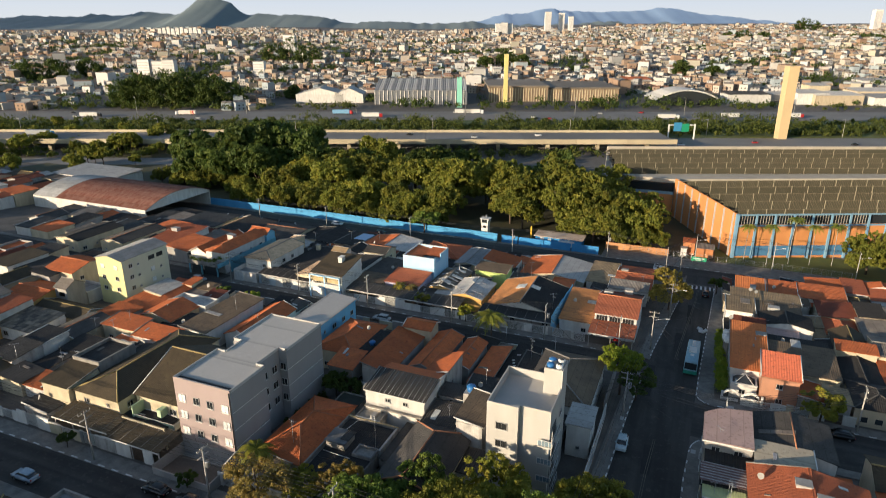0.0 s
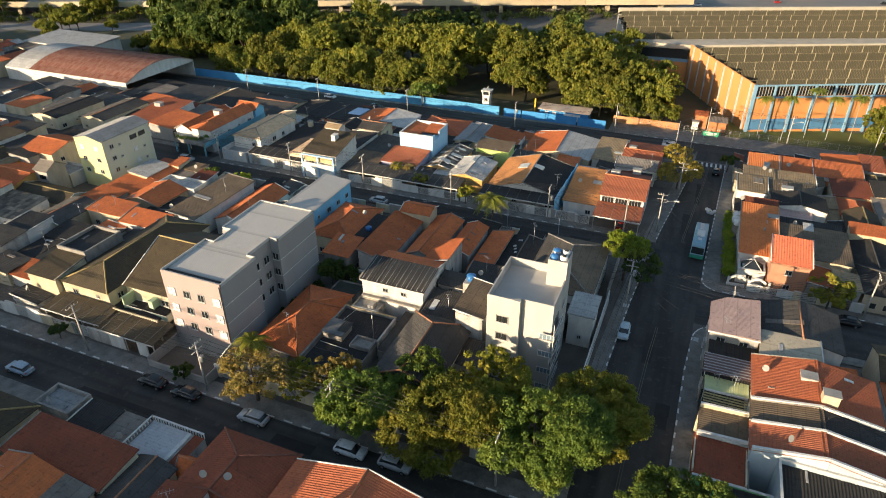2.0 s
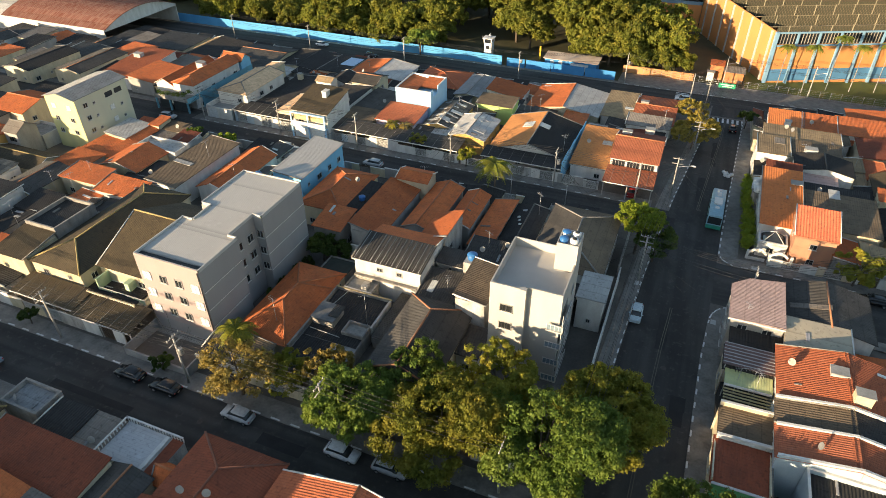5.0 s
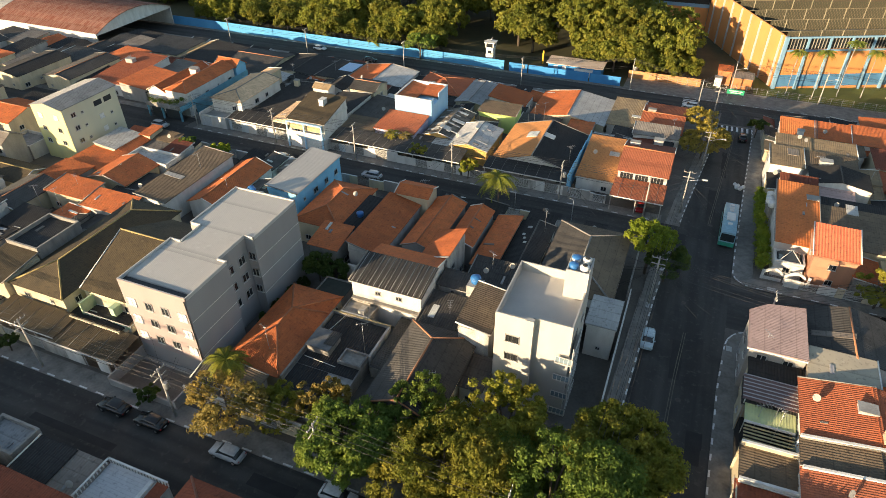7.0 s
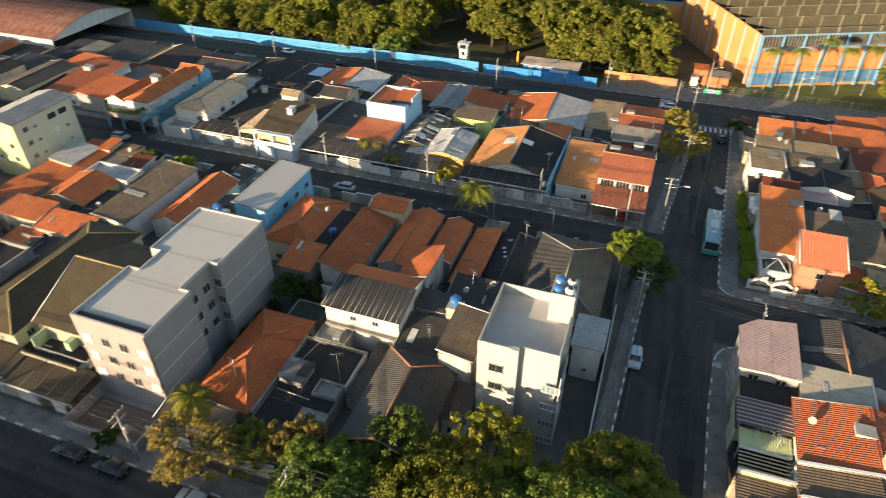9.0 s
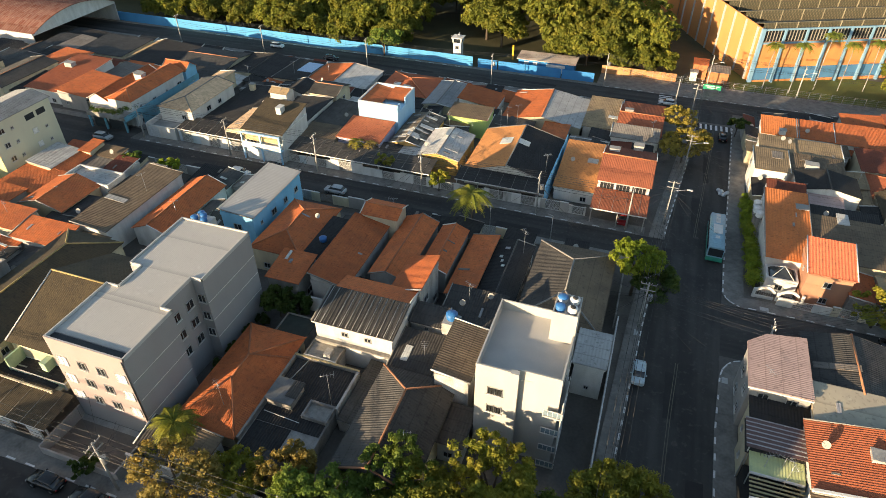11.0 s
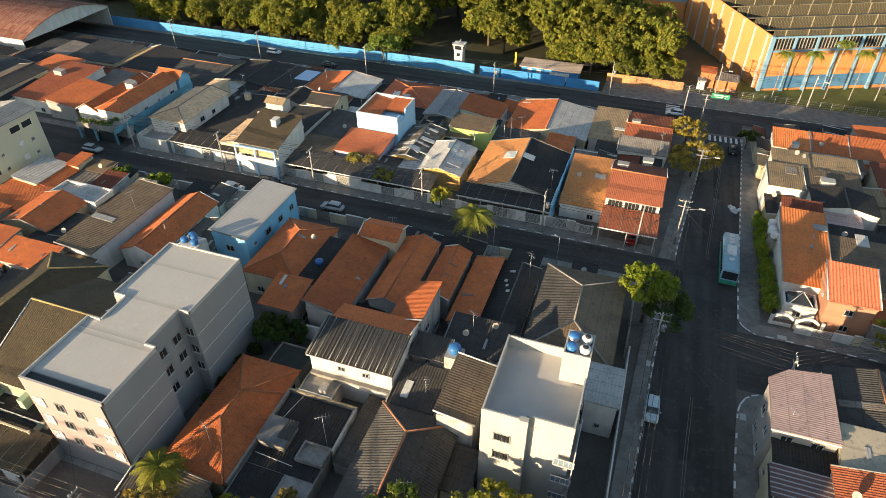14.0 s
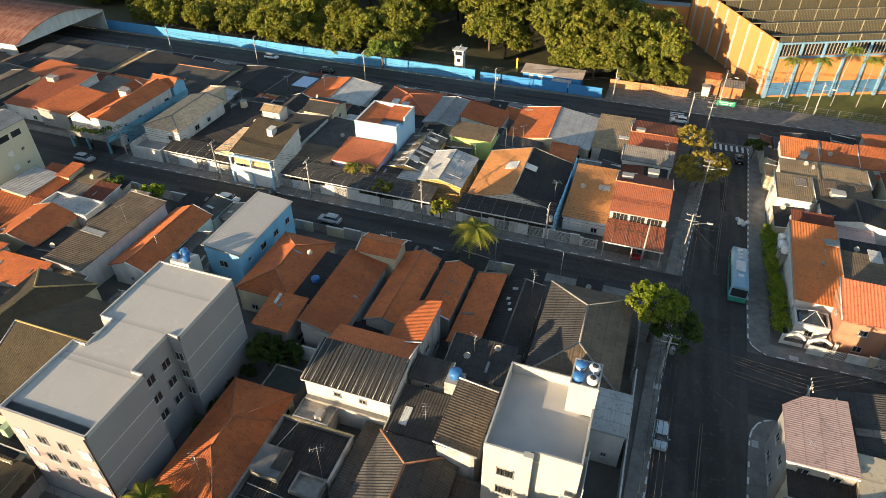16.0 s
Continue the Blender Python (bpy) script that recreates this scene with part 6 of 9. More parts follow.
x = -158.0
while x < -84:
    for row, (y0, s0, kk) in enumerate(((204.5, 0.85, (0, 1)), (215.0, 1.15, (0, 1, 0)), (231.0, 1.5, (1, 0, 0)))):
        if r.random() < 0.9 and not (row == 2 and int(x) % 2):
            plant(r.choice(kk), x + r.uniform(-3, 3), y0 + r.uniform(-2.5, 2.5), s0 * r.uniform(0.8, 1.12))
    x += 6.6
for x, y, k, s in ((-176, 205, 0, 0.75), (-168, 206, 1, 0.85), (-166, 218, 1, 1.2), (-182, 216, 0, 0.9), (-41, 221, 2, 1.12), (-16.5, 217, 2, 0.9), (-30, 232, 2, 1.15), (-43, 236, 2, 1.2), (-56, 230, 2, 1.05), (-67, 236, 2, 1.1), (-78, 240, 1, 1.5), (-19, 232, 2, 0.85), (-58, 217, 1, 1.1), (-64, 222, 0, 1.2),
                   (-38, 211, 0, 0.85), (-24, 208.5, 1, 0.85), (-15, 209, 0, 0.75), (-31, 209.5, 1, 0.9), (-9.5, 211.5, 0, 0.62), (-52, 250, 2, 1.1), (-66, 256, 3, 0.7), (-35, 254, 2, 1.05), (-82, 262, 3, 0.75), (-60, 275, 3, 0.8), (-100, 262, 3, 0.7), (-122, 262, 3, 0.75), (-142, 258, 3, 0.85)):
    plant(k, x, y, s)
for i in range(11):
    plant(4, -158 + i * 7.8 + r.uniform(-2, 2), 243 + r.uniform(-4, 4), r.uniform(0.85, 1.15))
    plant(4, -150 + i * 8.4 + r.uniform(-2, 2), 262 + r.uniform(-4, 4), r.uniform(0.7, 0.95))
for i in range(44):
    plant(4, r.uniform(-440, -245), r.uniform(222, 330), r.uniform(0.4, 0.75))
for i in range(28):
    q = far(r.uniform(-560, -235), r.uniform(300, 372))
    plant(4, q[0], q[1], r.uniform(0.4, 0.85))
# the tall dark stand beyond the shed
for x, y, s in ((-232, 242, 1.15), (-214, 244, 1.42), (-196, 246, 1.5), (-180, 248, 1.45), (-222, 230, 0.9), (-204, 231, 1.15), (-187, 232, 1.2), (-172, 236, 1.0), (-240, 252, 0.8), (-223, 243, 1.3), (-205, 245, 1.5), (-188, 247, 1.5)):
    plant(3, x, y, s, -4.5 * s)
for i in range(16):
    plant(r.choice((0, 1)), -236 + i * 4.6 + r.uniform(-1.5, 1.5), 222 + r.uniform(-3, 5), r.uniform(0.55, 0.85), -1.5)
for fx, fy, k, s in ((-70, 326, 3, 0.7), (-40, 322, 3, 0.6), (-10, 330, 3, 0.5), (-60, 305, 1, 1.5), (-30, 300, 1, 1.5), (14, 300, 3, 0.75), (2, 296, 3, 0.85), (-8, 290, 2, 1.0),
                     (-250, 330, 3, 0.4), (-280, 318, 3, 0.35), (-320, 322, 3, 0.4), (-215, 312, 0, 0.9)):
    q = far(fx, fy)
    plant(k, q[0], q[1], s)
plant(2, 50, 212.5, 0.72)
plant(2, 60, 209, 0.62)
plant(0, 72, 209, 0.9)
plant(1, 86, 214, 0.8)


def palm(x, y, height, spread, kind, label, seed, group="", thick=1.0):
    ob = thing("palm_tree", (x, y, lie(y) - 0.1), label, "palm", group)
    rr = random.Random(seed)
    wood = Shape()
    p = Vector((0, 0, -0.3))
    for i in range(5):
        q = Vector((0.08 * i * rr.uniform(-1, 1), 0.08 * i * rr.uniform(-1, 1), height * (i + 1) / 5))
        wood.rod(p, q, (0.2 - 0.015 * i) * thick, (0.185 - 0.015 * i) * thick, 8)
        p = q
    part("trunk", wood, BARK if thick > 0.9 else POLE, ob)
    for i in range(20):
        a = 6.2832 * i / 10 + rr.uniform(-0.25, 0.25)
        lift = rr.uniform(0.15, 0.5) + (0.35 if i > 9 else 0.0)
        f = Shape()
        last = p.copy()
        for j in range(1, 9):
            u = j / 8
            here = p + Vector((math.cos(a) * spread * u, math.sin(a) * spread * u, spread * (lift * u - 0.95 * u * u)))
            f.rod(last, here, 0.03, 0.02, 4)
            d = (here - last).normalized()
            side = d.cross(Vector((0, 0, 1))).normalized()
            for s in (-1, 1):
                for m in (0.1, 0.4, 0.7):
                    o = last.lerp(here, m)
                    ln = spread * 0.3 * math.sin(math.pi * min(0.97, u * 0.8 + 0.15))
                    tip = o + side * s * ln + d * ln * 0.5 - Vector((0, 0, ln * 0.45))
                    f.face([o, o + d * 0.12 * spread / 2.5, tip])
            last = here
        part("frond", f, LEAF[kind], ob)
    return ob


palm(-36.0, 114.0, 8.4, 4.0, "grove", "palm tree with drooping fronds on the pavement", 1)
palm(-54.6, 61.2, 4.6, 3.0, "olive", "short bright palm by the apartment block yard", 2)
palm(-105.6, 113.2, 3.0, 2.4, "bright", "bushy palm over the front wall", 3)
palm(-66.0, 131.8, 4.6, 2.0, "olive", "slim palm in a front yard", 4)
palm(-63.4, 132.2, 4.2, 1.9, "bronze", "slim palm with dry fronds in a front yard", 5)

# ---- blue wall, guard tower, gatehouse ----
BLUE = surface("blue_wall_paint", (0.07, 0.31, 0.56), (0.05, 0.24, 0.46), scale=0.3, vary=0.03, streak=True)
DEEP = surface("deep_blue_paint", (0.035, 0.24, 0.52), (0.03, 0.18, 0.42), scale=0.4, vary=0.03)
wall = thing("boundary_wall", (0, 197.2, lie(197.2)), "long light blue painted boundary wall along the avenue", "wall")
for i in range(27):
    x0 = -196 + i * 5
    part("panel", Shape().box(x0 + 0.14, x0 + 4.86, -0.08, 0.08, -0.6, 3.0), BLUE, wall)
    part("post", Shape().box(x0 - 0.14, x0 + 0.139, -0.13, 0.13, -0.6, 3.05), BLUE, wall)
gate = thing("entrance_wall", (0, 197.2, lie(197.2)), "deep blue painted entrance wall and sliding gate", "wall")
for x0, x1, m in ((-59.6, -54.0, DEEP), (-53.6, -46.0, DEEP), (-45.8, -36.0, DEEP), (-35.7, -27.0, DEEP)):
    part("panel", Shape().box(x0, x1, -0.1, 0.1, -0.6, 2.7), m, gate)


def guard_tower(x, y):
    ob = thing("guard_tower", (x, y, lie(y)), "small white concrete guard tower with dark lookout openings", "tower")
    w = 1.15
    part("shaft", Shape().box(-w, w, -w, w, -0.5, 5.6), WALL["white"], ob)
    part("roof", Shape().box(-w - 0.5, w + 0.5, -w - 0.5, w + 0.5, 6.9, 7.1), TRIM, ob)
    cab = Shape()
    for sx in (-1, 1):
        for sy in (-1, 1):
            cab.box(sx * w - 0.18, sx * w + 0.18, sy * w - 0.18, sy * w + 0.18, 5.6, 6.9)
    part("corner_post", cab, WALL["white"], ob)
    part("opening", Shape().box(-w + 0.1, w - 0.1, -w + 0.1, w - 0.1, 5.61, 6.88), GLASS, ob)
    part("window", Shape().box(-0.5, 0.5, -w - 0.03, -w + 0.01, 3.8, 4.7), GLASS, ob)
    part("loudspeaker", Shape().rod((-0.2, 0, 7.1), (0.4, 0.1, 8.3), 0.25, 0.1).rod((0.6, 0, 7.1), (0.2, 0, 8.0), 0.05), STEEL, ob)
    part("railing", Shape().rod((-1.6, -1.6, 7.1), (-1.6, -1.6, 7.7), 0.04).rod((1.6, -1.6, 7.1), (1.6, -1.6, 7.7), 0.04).rod((-1.6, -1.6, 7.7), (1.6, -1.6, 7.7), 0.04), STEEL, ob)


guard_tower(-66.6, 200.6)
gh = thing("gatehouse", (-41.0, 203.6, lie(203.6)), "low blue gatehouse with stained flat concrete roof", "building")
part("wall", Shape().box(-7.8, 7.8, -2.6, 2.6, -0.4, 3.1), DEEP, gh)
part("roof", sheet(Shape(), [(-8.3, -3.1, 3.15), (8.3, -3.1, 3.15), (8.3, 3.1, 3.3), (-8.3, 3.1, 3.3)], 2.0, 0.0, 0.18), surface("stained_slab", (0.6, 0.5, 0.42), (0.36, 0.25, 0.18), scale=0.4), gh)
for s in (-5.5, -3.0):
    part("window", Shape().box(s - 0.6, s + 0.6, -2.64, -2.58, 1.6, 2.5), TRIM, gh)
part("bay", Shape().box(0.2, 5.4, -3.3, -2.62, 0.4, 2.4), WALL["white"], gh)
sign = thing("yellow_post", (-52.0, 207.5, lie(207)), "yellow marker post in the park", "post")
part("post", Shape().box(-0.25, 0.25, -0.1, 0.1, -0.2, 4.2), plain("yellow_paint", (0.7, 0.42, 0.03), 0.5), sign)

# ---- orange factory with blue buttresses and sawtooth roof ----
ORANGE = surface("orange_factory_render", (0.6, 0.26, 0.09), (0.48, 0.2, 0.075), scale=0.3, vary=0.0, streak=True)
FBLUE = surface("blue_buttress_paint", (0.19, 0.34, 0.48), (0.15, 0.28, 0.4), scale=0.4, vary=0.0)
BBLUE = surface("blue_band_paint", (0.07, 0.2, 0.36), (0.055, 0.16, 0.29), scale=0.4, vary=0.0)
PALEB = surface("pale_blue_pilaster", (0.42, 0.42, 0.43), (0.36, 0.34, 0.34), scale=0.4, vary=0.0)
GUTTER = surface("pale_gutter_concrete", (0.5, 0.45, 0.37), (0.36, 0.32, 0.26), scale=0.3, vary=0.0)
FIN = surface("tan_fins", (0.34, 0.3, 0.21), (0.24, 0.21, 0.15), scale=1.0)
SAW = roofing("dark_brown_sawtooth_sheets", (0.2, 0.17, 0.115), (0.12, 0.1, 0.07), 2.4, 1.2, stain=0.6)
SOOT = plain("sooty_glazing", (0.075, 0.07, 0.045), 0.6)
fx0, fy0 = 93.6, 192.2
fac = thing("factory", far(fx0, fy0, 0.2), "large orange factory hall with blue buttresses and dark sawtooth roof", "factory", turn=22.5)
FH, FW = 14.6, 130.0


def front_y(x):
    return 4.5 * x / FW


part("wall", Shape().prism([(0, 0), (FW, front_y(FW)), (FW, 50), (-2.4, 50)], -0.8, 11.4), ORANGE, fac, "orange rendered walls")
part("side_wall", Shape().prism([(0, 0.02), (0.3, 0.02), (-2.1, 50), (-2.4, 50)], 11.402, FH + 0.3), ORANGE, fac)
part("rear_hall", Shape().prism([(-22, 58), (FW, 58), (FW, 116), (-13, 116)], -0.8, 12.6), CONCRETE, fac)
part("rear_front", Shape().prism([(-22, 57.6), (-2.4, 50.6), (-2.4, 57.9), (-21.9, 57.9)], -0.8, 8.2), ORANGE, fac)
part("rear_band", Shape().prism([(-22.05, 57.55), (-2.4, 50.5), (-2.4, 57.8), (-21.9, 57.85)], 8.203, 9.3), FBLUE, fac)
part("rear_glazing", Shape().prism([(-21.9, 57.7), (-2.5, 50.8), (-2.4, 57.8), (-21.8, 57.85)], 9.303, 12.4), GLASS, fac)
for k in range(0, 8):
    q = (-2.4 * k / 8 - 0.04, 50 * k / 8 + 2.6)
    part("pilaster", Shape().box(q[0] - 0.4, q[0] + 0.08, q[1] - 0.3, q[1] + 0.3, -0.5, FH + 0.1), PALEB, fac)
part("corner_post", Shape().box(-0.45, 0.5, -0.4, 0.4, -0.5, FH + 0.4), FBLUE, fac)
for name, z0, z1, out, mat in (("base_band", 1.0, 4.4, 0.1, BBLUE), ("sill_band", 10.9, 11.39, 0.16, FBLUE), ("top_band", FH - 0.1, FH + 0.35, 0.2, FBLUE)):
    part(name, Shape().prism([(0.52, front_y(0) - out), (FW, front_y(FW) - out), (FW, front_y(FW) + 0.1), (0.52, front_y(0) + 0.1)], z0, z1), mat, fac, "blue painted band")
part("clerestory", Shape().prism([(0.52, 0.5), (FW, 5.0), (FW, 5.4), (0.52, 0.9)], 11.402, FH - 0.12), GLASS, fac, "dark clerestory glazing")
x = 6.1
while x < FW:
    y = front_y(x)
    b = Shape()
    b.v = [(x - 0.3, y - 0.9, -0.6), (x + 0.3, y - 0.9, -0.6), (x + 0.3, y, -0.6), (x - 0.3, y, -0.6), (x - 0.3, y - 0.3, FH + 0.3), (x + 0.3, y - 0.3, FH + 0.3), (x + 0.3, y, FH + 0.3), (x - 0.3, y, FH + 0.3)]
    b.f = [(3, 2, 1, 0), (4, 5, 6, 7), (0, 1, 5, 4), (1, 2, 6, 5), (2, 3, 7, 6), (3, 0, 4, 7)]
    part("buttress", b, FBLUE, fac)
    if x < 48:
        for j in range(6):
            xx = x - 5.4 + j * 0.9
            part("louvre", Shape().box(xx, xx + 0.12, front_y(xx) + 0.2, front_y(xx) + 0.45, 11.4, FH - 0.11), CAPS["grey"], fac)
    x += 6.1
# saw teeth: glazed faces with close mullions, dark slopes falling away behind them, pale fins between the bays
for bay, (ya, yb, n) in enumerate(((1.0, 50.0, 5), (62.0, 114.0, 5))):
    for k in range(n):
        y = ya + (yb - ya) * k / n
        d = (yb - ya) / n
        xa = -2.4 * y / 50 + 0.35 if bay == 0 else -22 + 9 * (y - 58) / 58 + 0.3
        z = FH - 0.6 + 0.25 * bay
        tilt = lambda xx: front_y(xx) if bay == 0 else 0.0
        lo, hi = z - 0.9, z + 2.2
        part("tooth_glazing", Shape().prism([(xa, y + tilt(xa)), (FW, y + tilt(FW)), (FW, y + 0.3 + tilt(FW)), (xa, y + 0.3 + tilt(xa))], lo - 0.6, hi - 0.1), SOOT, fac)
        part("roof", sheet(Shape(), [(FW, y + d + tilt(FW), lo), (xa, y + d + tilt(xa), lo), (xa, y + 0.02 + tilt(xa), hi), (FW, y + 0.02 + tilt(FW), hi)], 1.1, 0.03, 0.15), SAW, fac)
        part("ledge", Shape().prism([(xa, y + tilt(xa) - 0.5), (FW, y + tilt(FW) - 0.5), (FW, y + tilt(FW) - 0.01), (xa, y + tilt(xa) - 0.01)], lo - 0.3, lo + 0.1), GUTTER, fac, "pale concrete ledge")
        mull = Shape()
        xx = xa + 0.4
        while xx < 105:
            for j in range(4):
                za = lo + 0.15 + j * 0.72
                mull.box(xx + 0.42 * (j % 2), xx + 0.42 * (j % 2) + 0.2, y + tilt(xx) - 0.14, y + tilt(xx) - 0.01, za, za + 0.6)
            xx += 0.86
        m_ = part("mullions", mull, SAW, fac)
        tagged(m_, "close lattice of weathered grey-brown mullions", "", kind="stuff")
        xx = xa + 3.0 + (k % 2) * 1.2
        while xx < 105:
            part("fin", Shape().box(xx, xx + 0.2, y + tilt(xx) - 0.24, y + tilt(xx) + 0.1, lo, hi + 0.1), FIN, fac)
            xx += 6.0
part("valley_gutter", Shape().prism([(-2.0, 51.5), (FW, 54.5), (FW, 61.5), (-20, 61.0), (-21, 58.5)], 12.602, 14.2), GUTTER, fac, "pale concrete valley gutter")
part("rear_parapet", Shape().box(-13, FW, 115.0, 116.2, 12.602, 15.6), GUTTER, fac)

small = thing("kiosk", (4.6, 211.0, lie(211)), "small orange brick outbuildings with grey sheet roofs", "building")
part("wall", Shape().box(-2.6, 2.6, -2, 2, -0.4, 3.2).box(-6.6, -3.0, -0.5, 3, -0.4, 4.2), surface("orange_outbuilding", (0.5, 0.2, 0.08), (0.36, 0.15, 0.07)), small)
part("roof", sheet(Shape(), [(-2.9, -2.3, 3.25), (2.9, -2.3, 3.25), (2.9, 2.3, 3.6), (-2.9, 2.3, 3.6)], 0.4, 0.03), ROOF["greybrown"], small)
part("roof", sheet(Shape(), [(-6.9, -0.8, 4.25), (-2.8, -0.8, 4.25), (-2.8, 3.3, 4.6), (-6.9, 3.3, 4.6)], 0.26, 0.03), ROOF["clay"], small)
wk = thing("guard_booth", (-1.6, 209.4, lie(209.4)), "small white guard booth on the pavement", "booth")
part("wall", Shape().box(-0.9, 0.9, -0.9, 0.9, -0.3, 2.5), WALL["white"], wk)
part("roof", Shape().box(-1.1, 1.1, -1.1, 1.1, 2.5, 2.65), CONCRETE, wk)
lw = thing("park_wall", (-15, 205.9, lie(206)), "low orange boundary wall in front of the trees", "wall")
part("panel", Shape().box(-11, 9, -0.12, 0.12, -0.5, 2.3), surface("orange_low_wall", (0.5, 0.24, 0.1), (0.35, 0.18, 0.09)), lw)
bd = thing("green_sign", (3.2, 201.0, lie(201)), "green street sign board with white bars on posts", "sign")
part("board", Shape().box(-2.2, 2.2, -0.05, 0.05, 1.0, 2.3), plain("green_enamel", (0.02, 0.3, 0.16), 0.4), bd)
part("lettering", Shape().box(-1.7, 1.7, -0.07, -0.054, 1.75, 2.0).box(-1.2, 1.3, -0.07, -0.054, 1.3, 1.5), TRIM, bd, "plain white bars")
part("post", Shape().rod((-1.8, 0.1, -0.3), (-1.8, 0.1, 2.2), 0.06).rod((1.8, 0.1, -0.3), (1.8, 0.1, 2.2), 0.06), STEEL, bd)
for i, (x, y, h) in enumerate(((16.2, 209.4, 12.2), (22.6, 208.4, 13.2), (29.2, 213.6, 15.0), (35.2, 215.0, 12.8), (41.6, 217.0, 13.2))):
    palm(x, y, h, 2.7, "palmleaf", "tall slim palm in front of the factory", 20 + i, "palms before the factory", 0.62)
fence = thing("mesh_fence", (0, 204.6, lie(204.6)), "grey steel mesh fence along the factory pavement", "fence")
for i in range(26):
    part("post", Shape().rod((-20 + i * 2.6, 0, -0.2), (-20 + i * 2.6, 0, 2.3), 0.05, 0.05, 5), STEEL, fence)
for z in (0.25, 0.8, 1.35, 1.9, 2.25):
    part("rail", Shape().rod((-20, 0, z), (45, 0, z), 0.022, 0.022, 4), STEEL, fence)

# ---- arched shed ----
shed = thing("arched_shed", (-210.0, 163.0, lie(163)), "large shed with rusty arched roof and white base wall", "shed")
RUST = roofing("rusty_sheets", (0.17, 0.05, 0.03), (0.36, 0.22, 0.17), 2.2, 0.6, stain=0.2, patch=0.4)
L0, L1, SW, SE_, SR = -32.0, 26.5, 33.0, 4.6, 3.6
arc = [(SW * i / 12, SE_ + SR * (1 - ((2 * i / 12) - 1) ** 2)) for i in range(13)]
b = Shape()
b.v += [(L1, y, z) for y, z in arc] + [(L1, SW, SE_ - 0.6), (L1, 0, SE_ - 0.6)]
b.f.append(tuple(range(15)))
part("gable", b, WALL["white"], shed, "pale arched gable end")
part("wall", Shape().box(L0, L1, -0.1, 0.2, -0.5, SE_).box(L0, L1, SW - 0.2, SW + 0.1, -1.5, SE_).box(L0, L0 + 0.3, 0.2, SW - 0.2, -1, SE_), WALL["white"], shed, "white base wall")
for i in range(12):
    (ya, za), (yb, zb) = arc[i], arc[i + 1]
    part("roof", sheet(Shape(), [(-19.6, ya, za + 0.15), (L1 + 0.6, ya, za + 0.15), (L1 + 0.6, yb, zb + 0.15), (-19.6, yb, zb + 0.15)], 0.9, 0.05), RUST, shed, "rusty roof sheets")
    part("roof", sheet(Shape(), [(L0, ya, za + 0.16), (-19.62, ya, za + 0.16), (-19.62, yb, zb + 0.16), (L0, yb, zb + 0.16)], 0.9, 0.05), ROOF["lightgrey"], shed, "pale grey roof sheets")
white_hall = thing("white_hall", (-262.0, 206.0, lie(206)), "long white hall with pale metal roof", "building")
part("wall", Shape().box(-14, 22, -9, 9, -1, 6.0), WALL["white"], white_hall)
part("roof", sheet(Shape(), [(-14.5, -9.5, 6.0), (22.5, -9.5, 6.0), (22.5, 9.5, 7.0), (-14.5, 9.5, 7.0)], 0.8, 0.04), ROOF["lightgrey"], white_hall)

# ---- motorways, viaduct ----
def along(sh, x0, x1, y0, y1, z0, z1):
    """A long box laid in the motorway's frame."""
    n = len(sh.v)
    sh.v += [far(x, y, z) for z in (z0, z1) for x, y in ((x0, y0), (x1, y0), (x1, y1), (x0, y1))]
    sh.f += [tuple(n + i for i in q) for q in ((3, 2, 1, 0), (4, 5, 6, 7), (0, 1, 5, 4), (1, 2, 6, 5), (2, 3, 7, 6), (3, 0, 4, 7))]
    return sh


BEIGE = surface("beige_concrete", (0.52, 0.44, 0.3), (0.4, 0.34, 0.24), scale=0.1)
ROADG = surface("motorway_asphalt", (0.21, 0.2, 0.19), (0.15, 0.142, 0.135), scale=0.05)
tagged(part("motorway", along(Shape(), -1500, 1500, 509, 560, 0.05, 0.2), ROADG), "wide grey motorway beyond the river", "motorway", kind="structure")
tagged(part("riverside_road", along(Shape(), -900, 1200, 388, 424, 0.05, 0.25), ROADG), "grey riverside expressway", "motorway", kind="structure")
tagged(part("service_road", along(Shape(), -700, -60, 338, 356, 0.05, 0.2), ROADG), "grey service road under the viaduct", "road", kind="structure")
via = thing("viaduct", far(0, 0), "long beige concrete viaduct carrying a motorway", "viaduct")
for x0 in range(-640, 140, 30):
    part("deck", along(Shape(), x0, x0 + 29.9, 377, 410, 5.0, 6.2), ROADG, via)
    part("parapet", along(Shape(), x0, x0 + 29.9, 376.2, 376.9, 4.6, 7.4), BEIGE, via)
    part("parapet", along(Shape(), x0, x0 + 29.9, 410.1, 410.8, 4.6, 7.6), BEIGE, via)
    part("pier", along(Shape(), x0 + 13, x0 + 15, 381, 384, -0.5, 5.0), BEIGE, via)
    part("pier", along(Shape(), x0 + 13, x0 + 15, 402, 405, -0.5, 5.0), BEIGE, via)

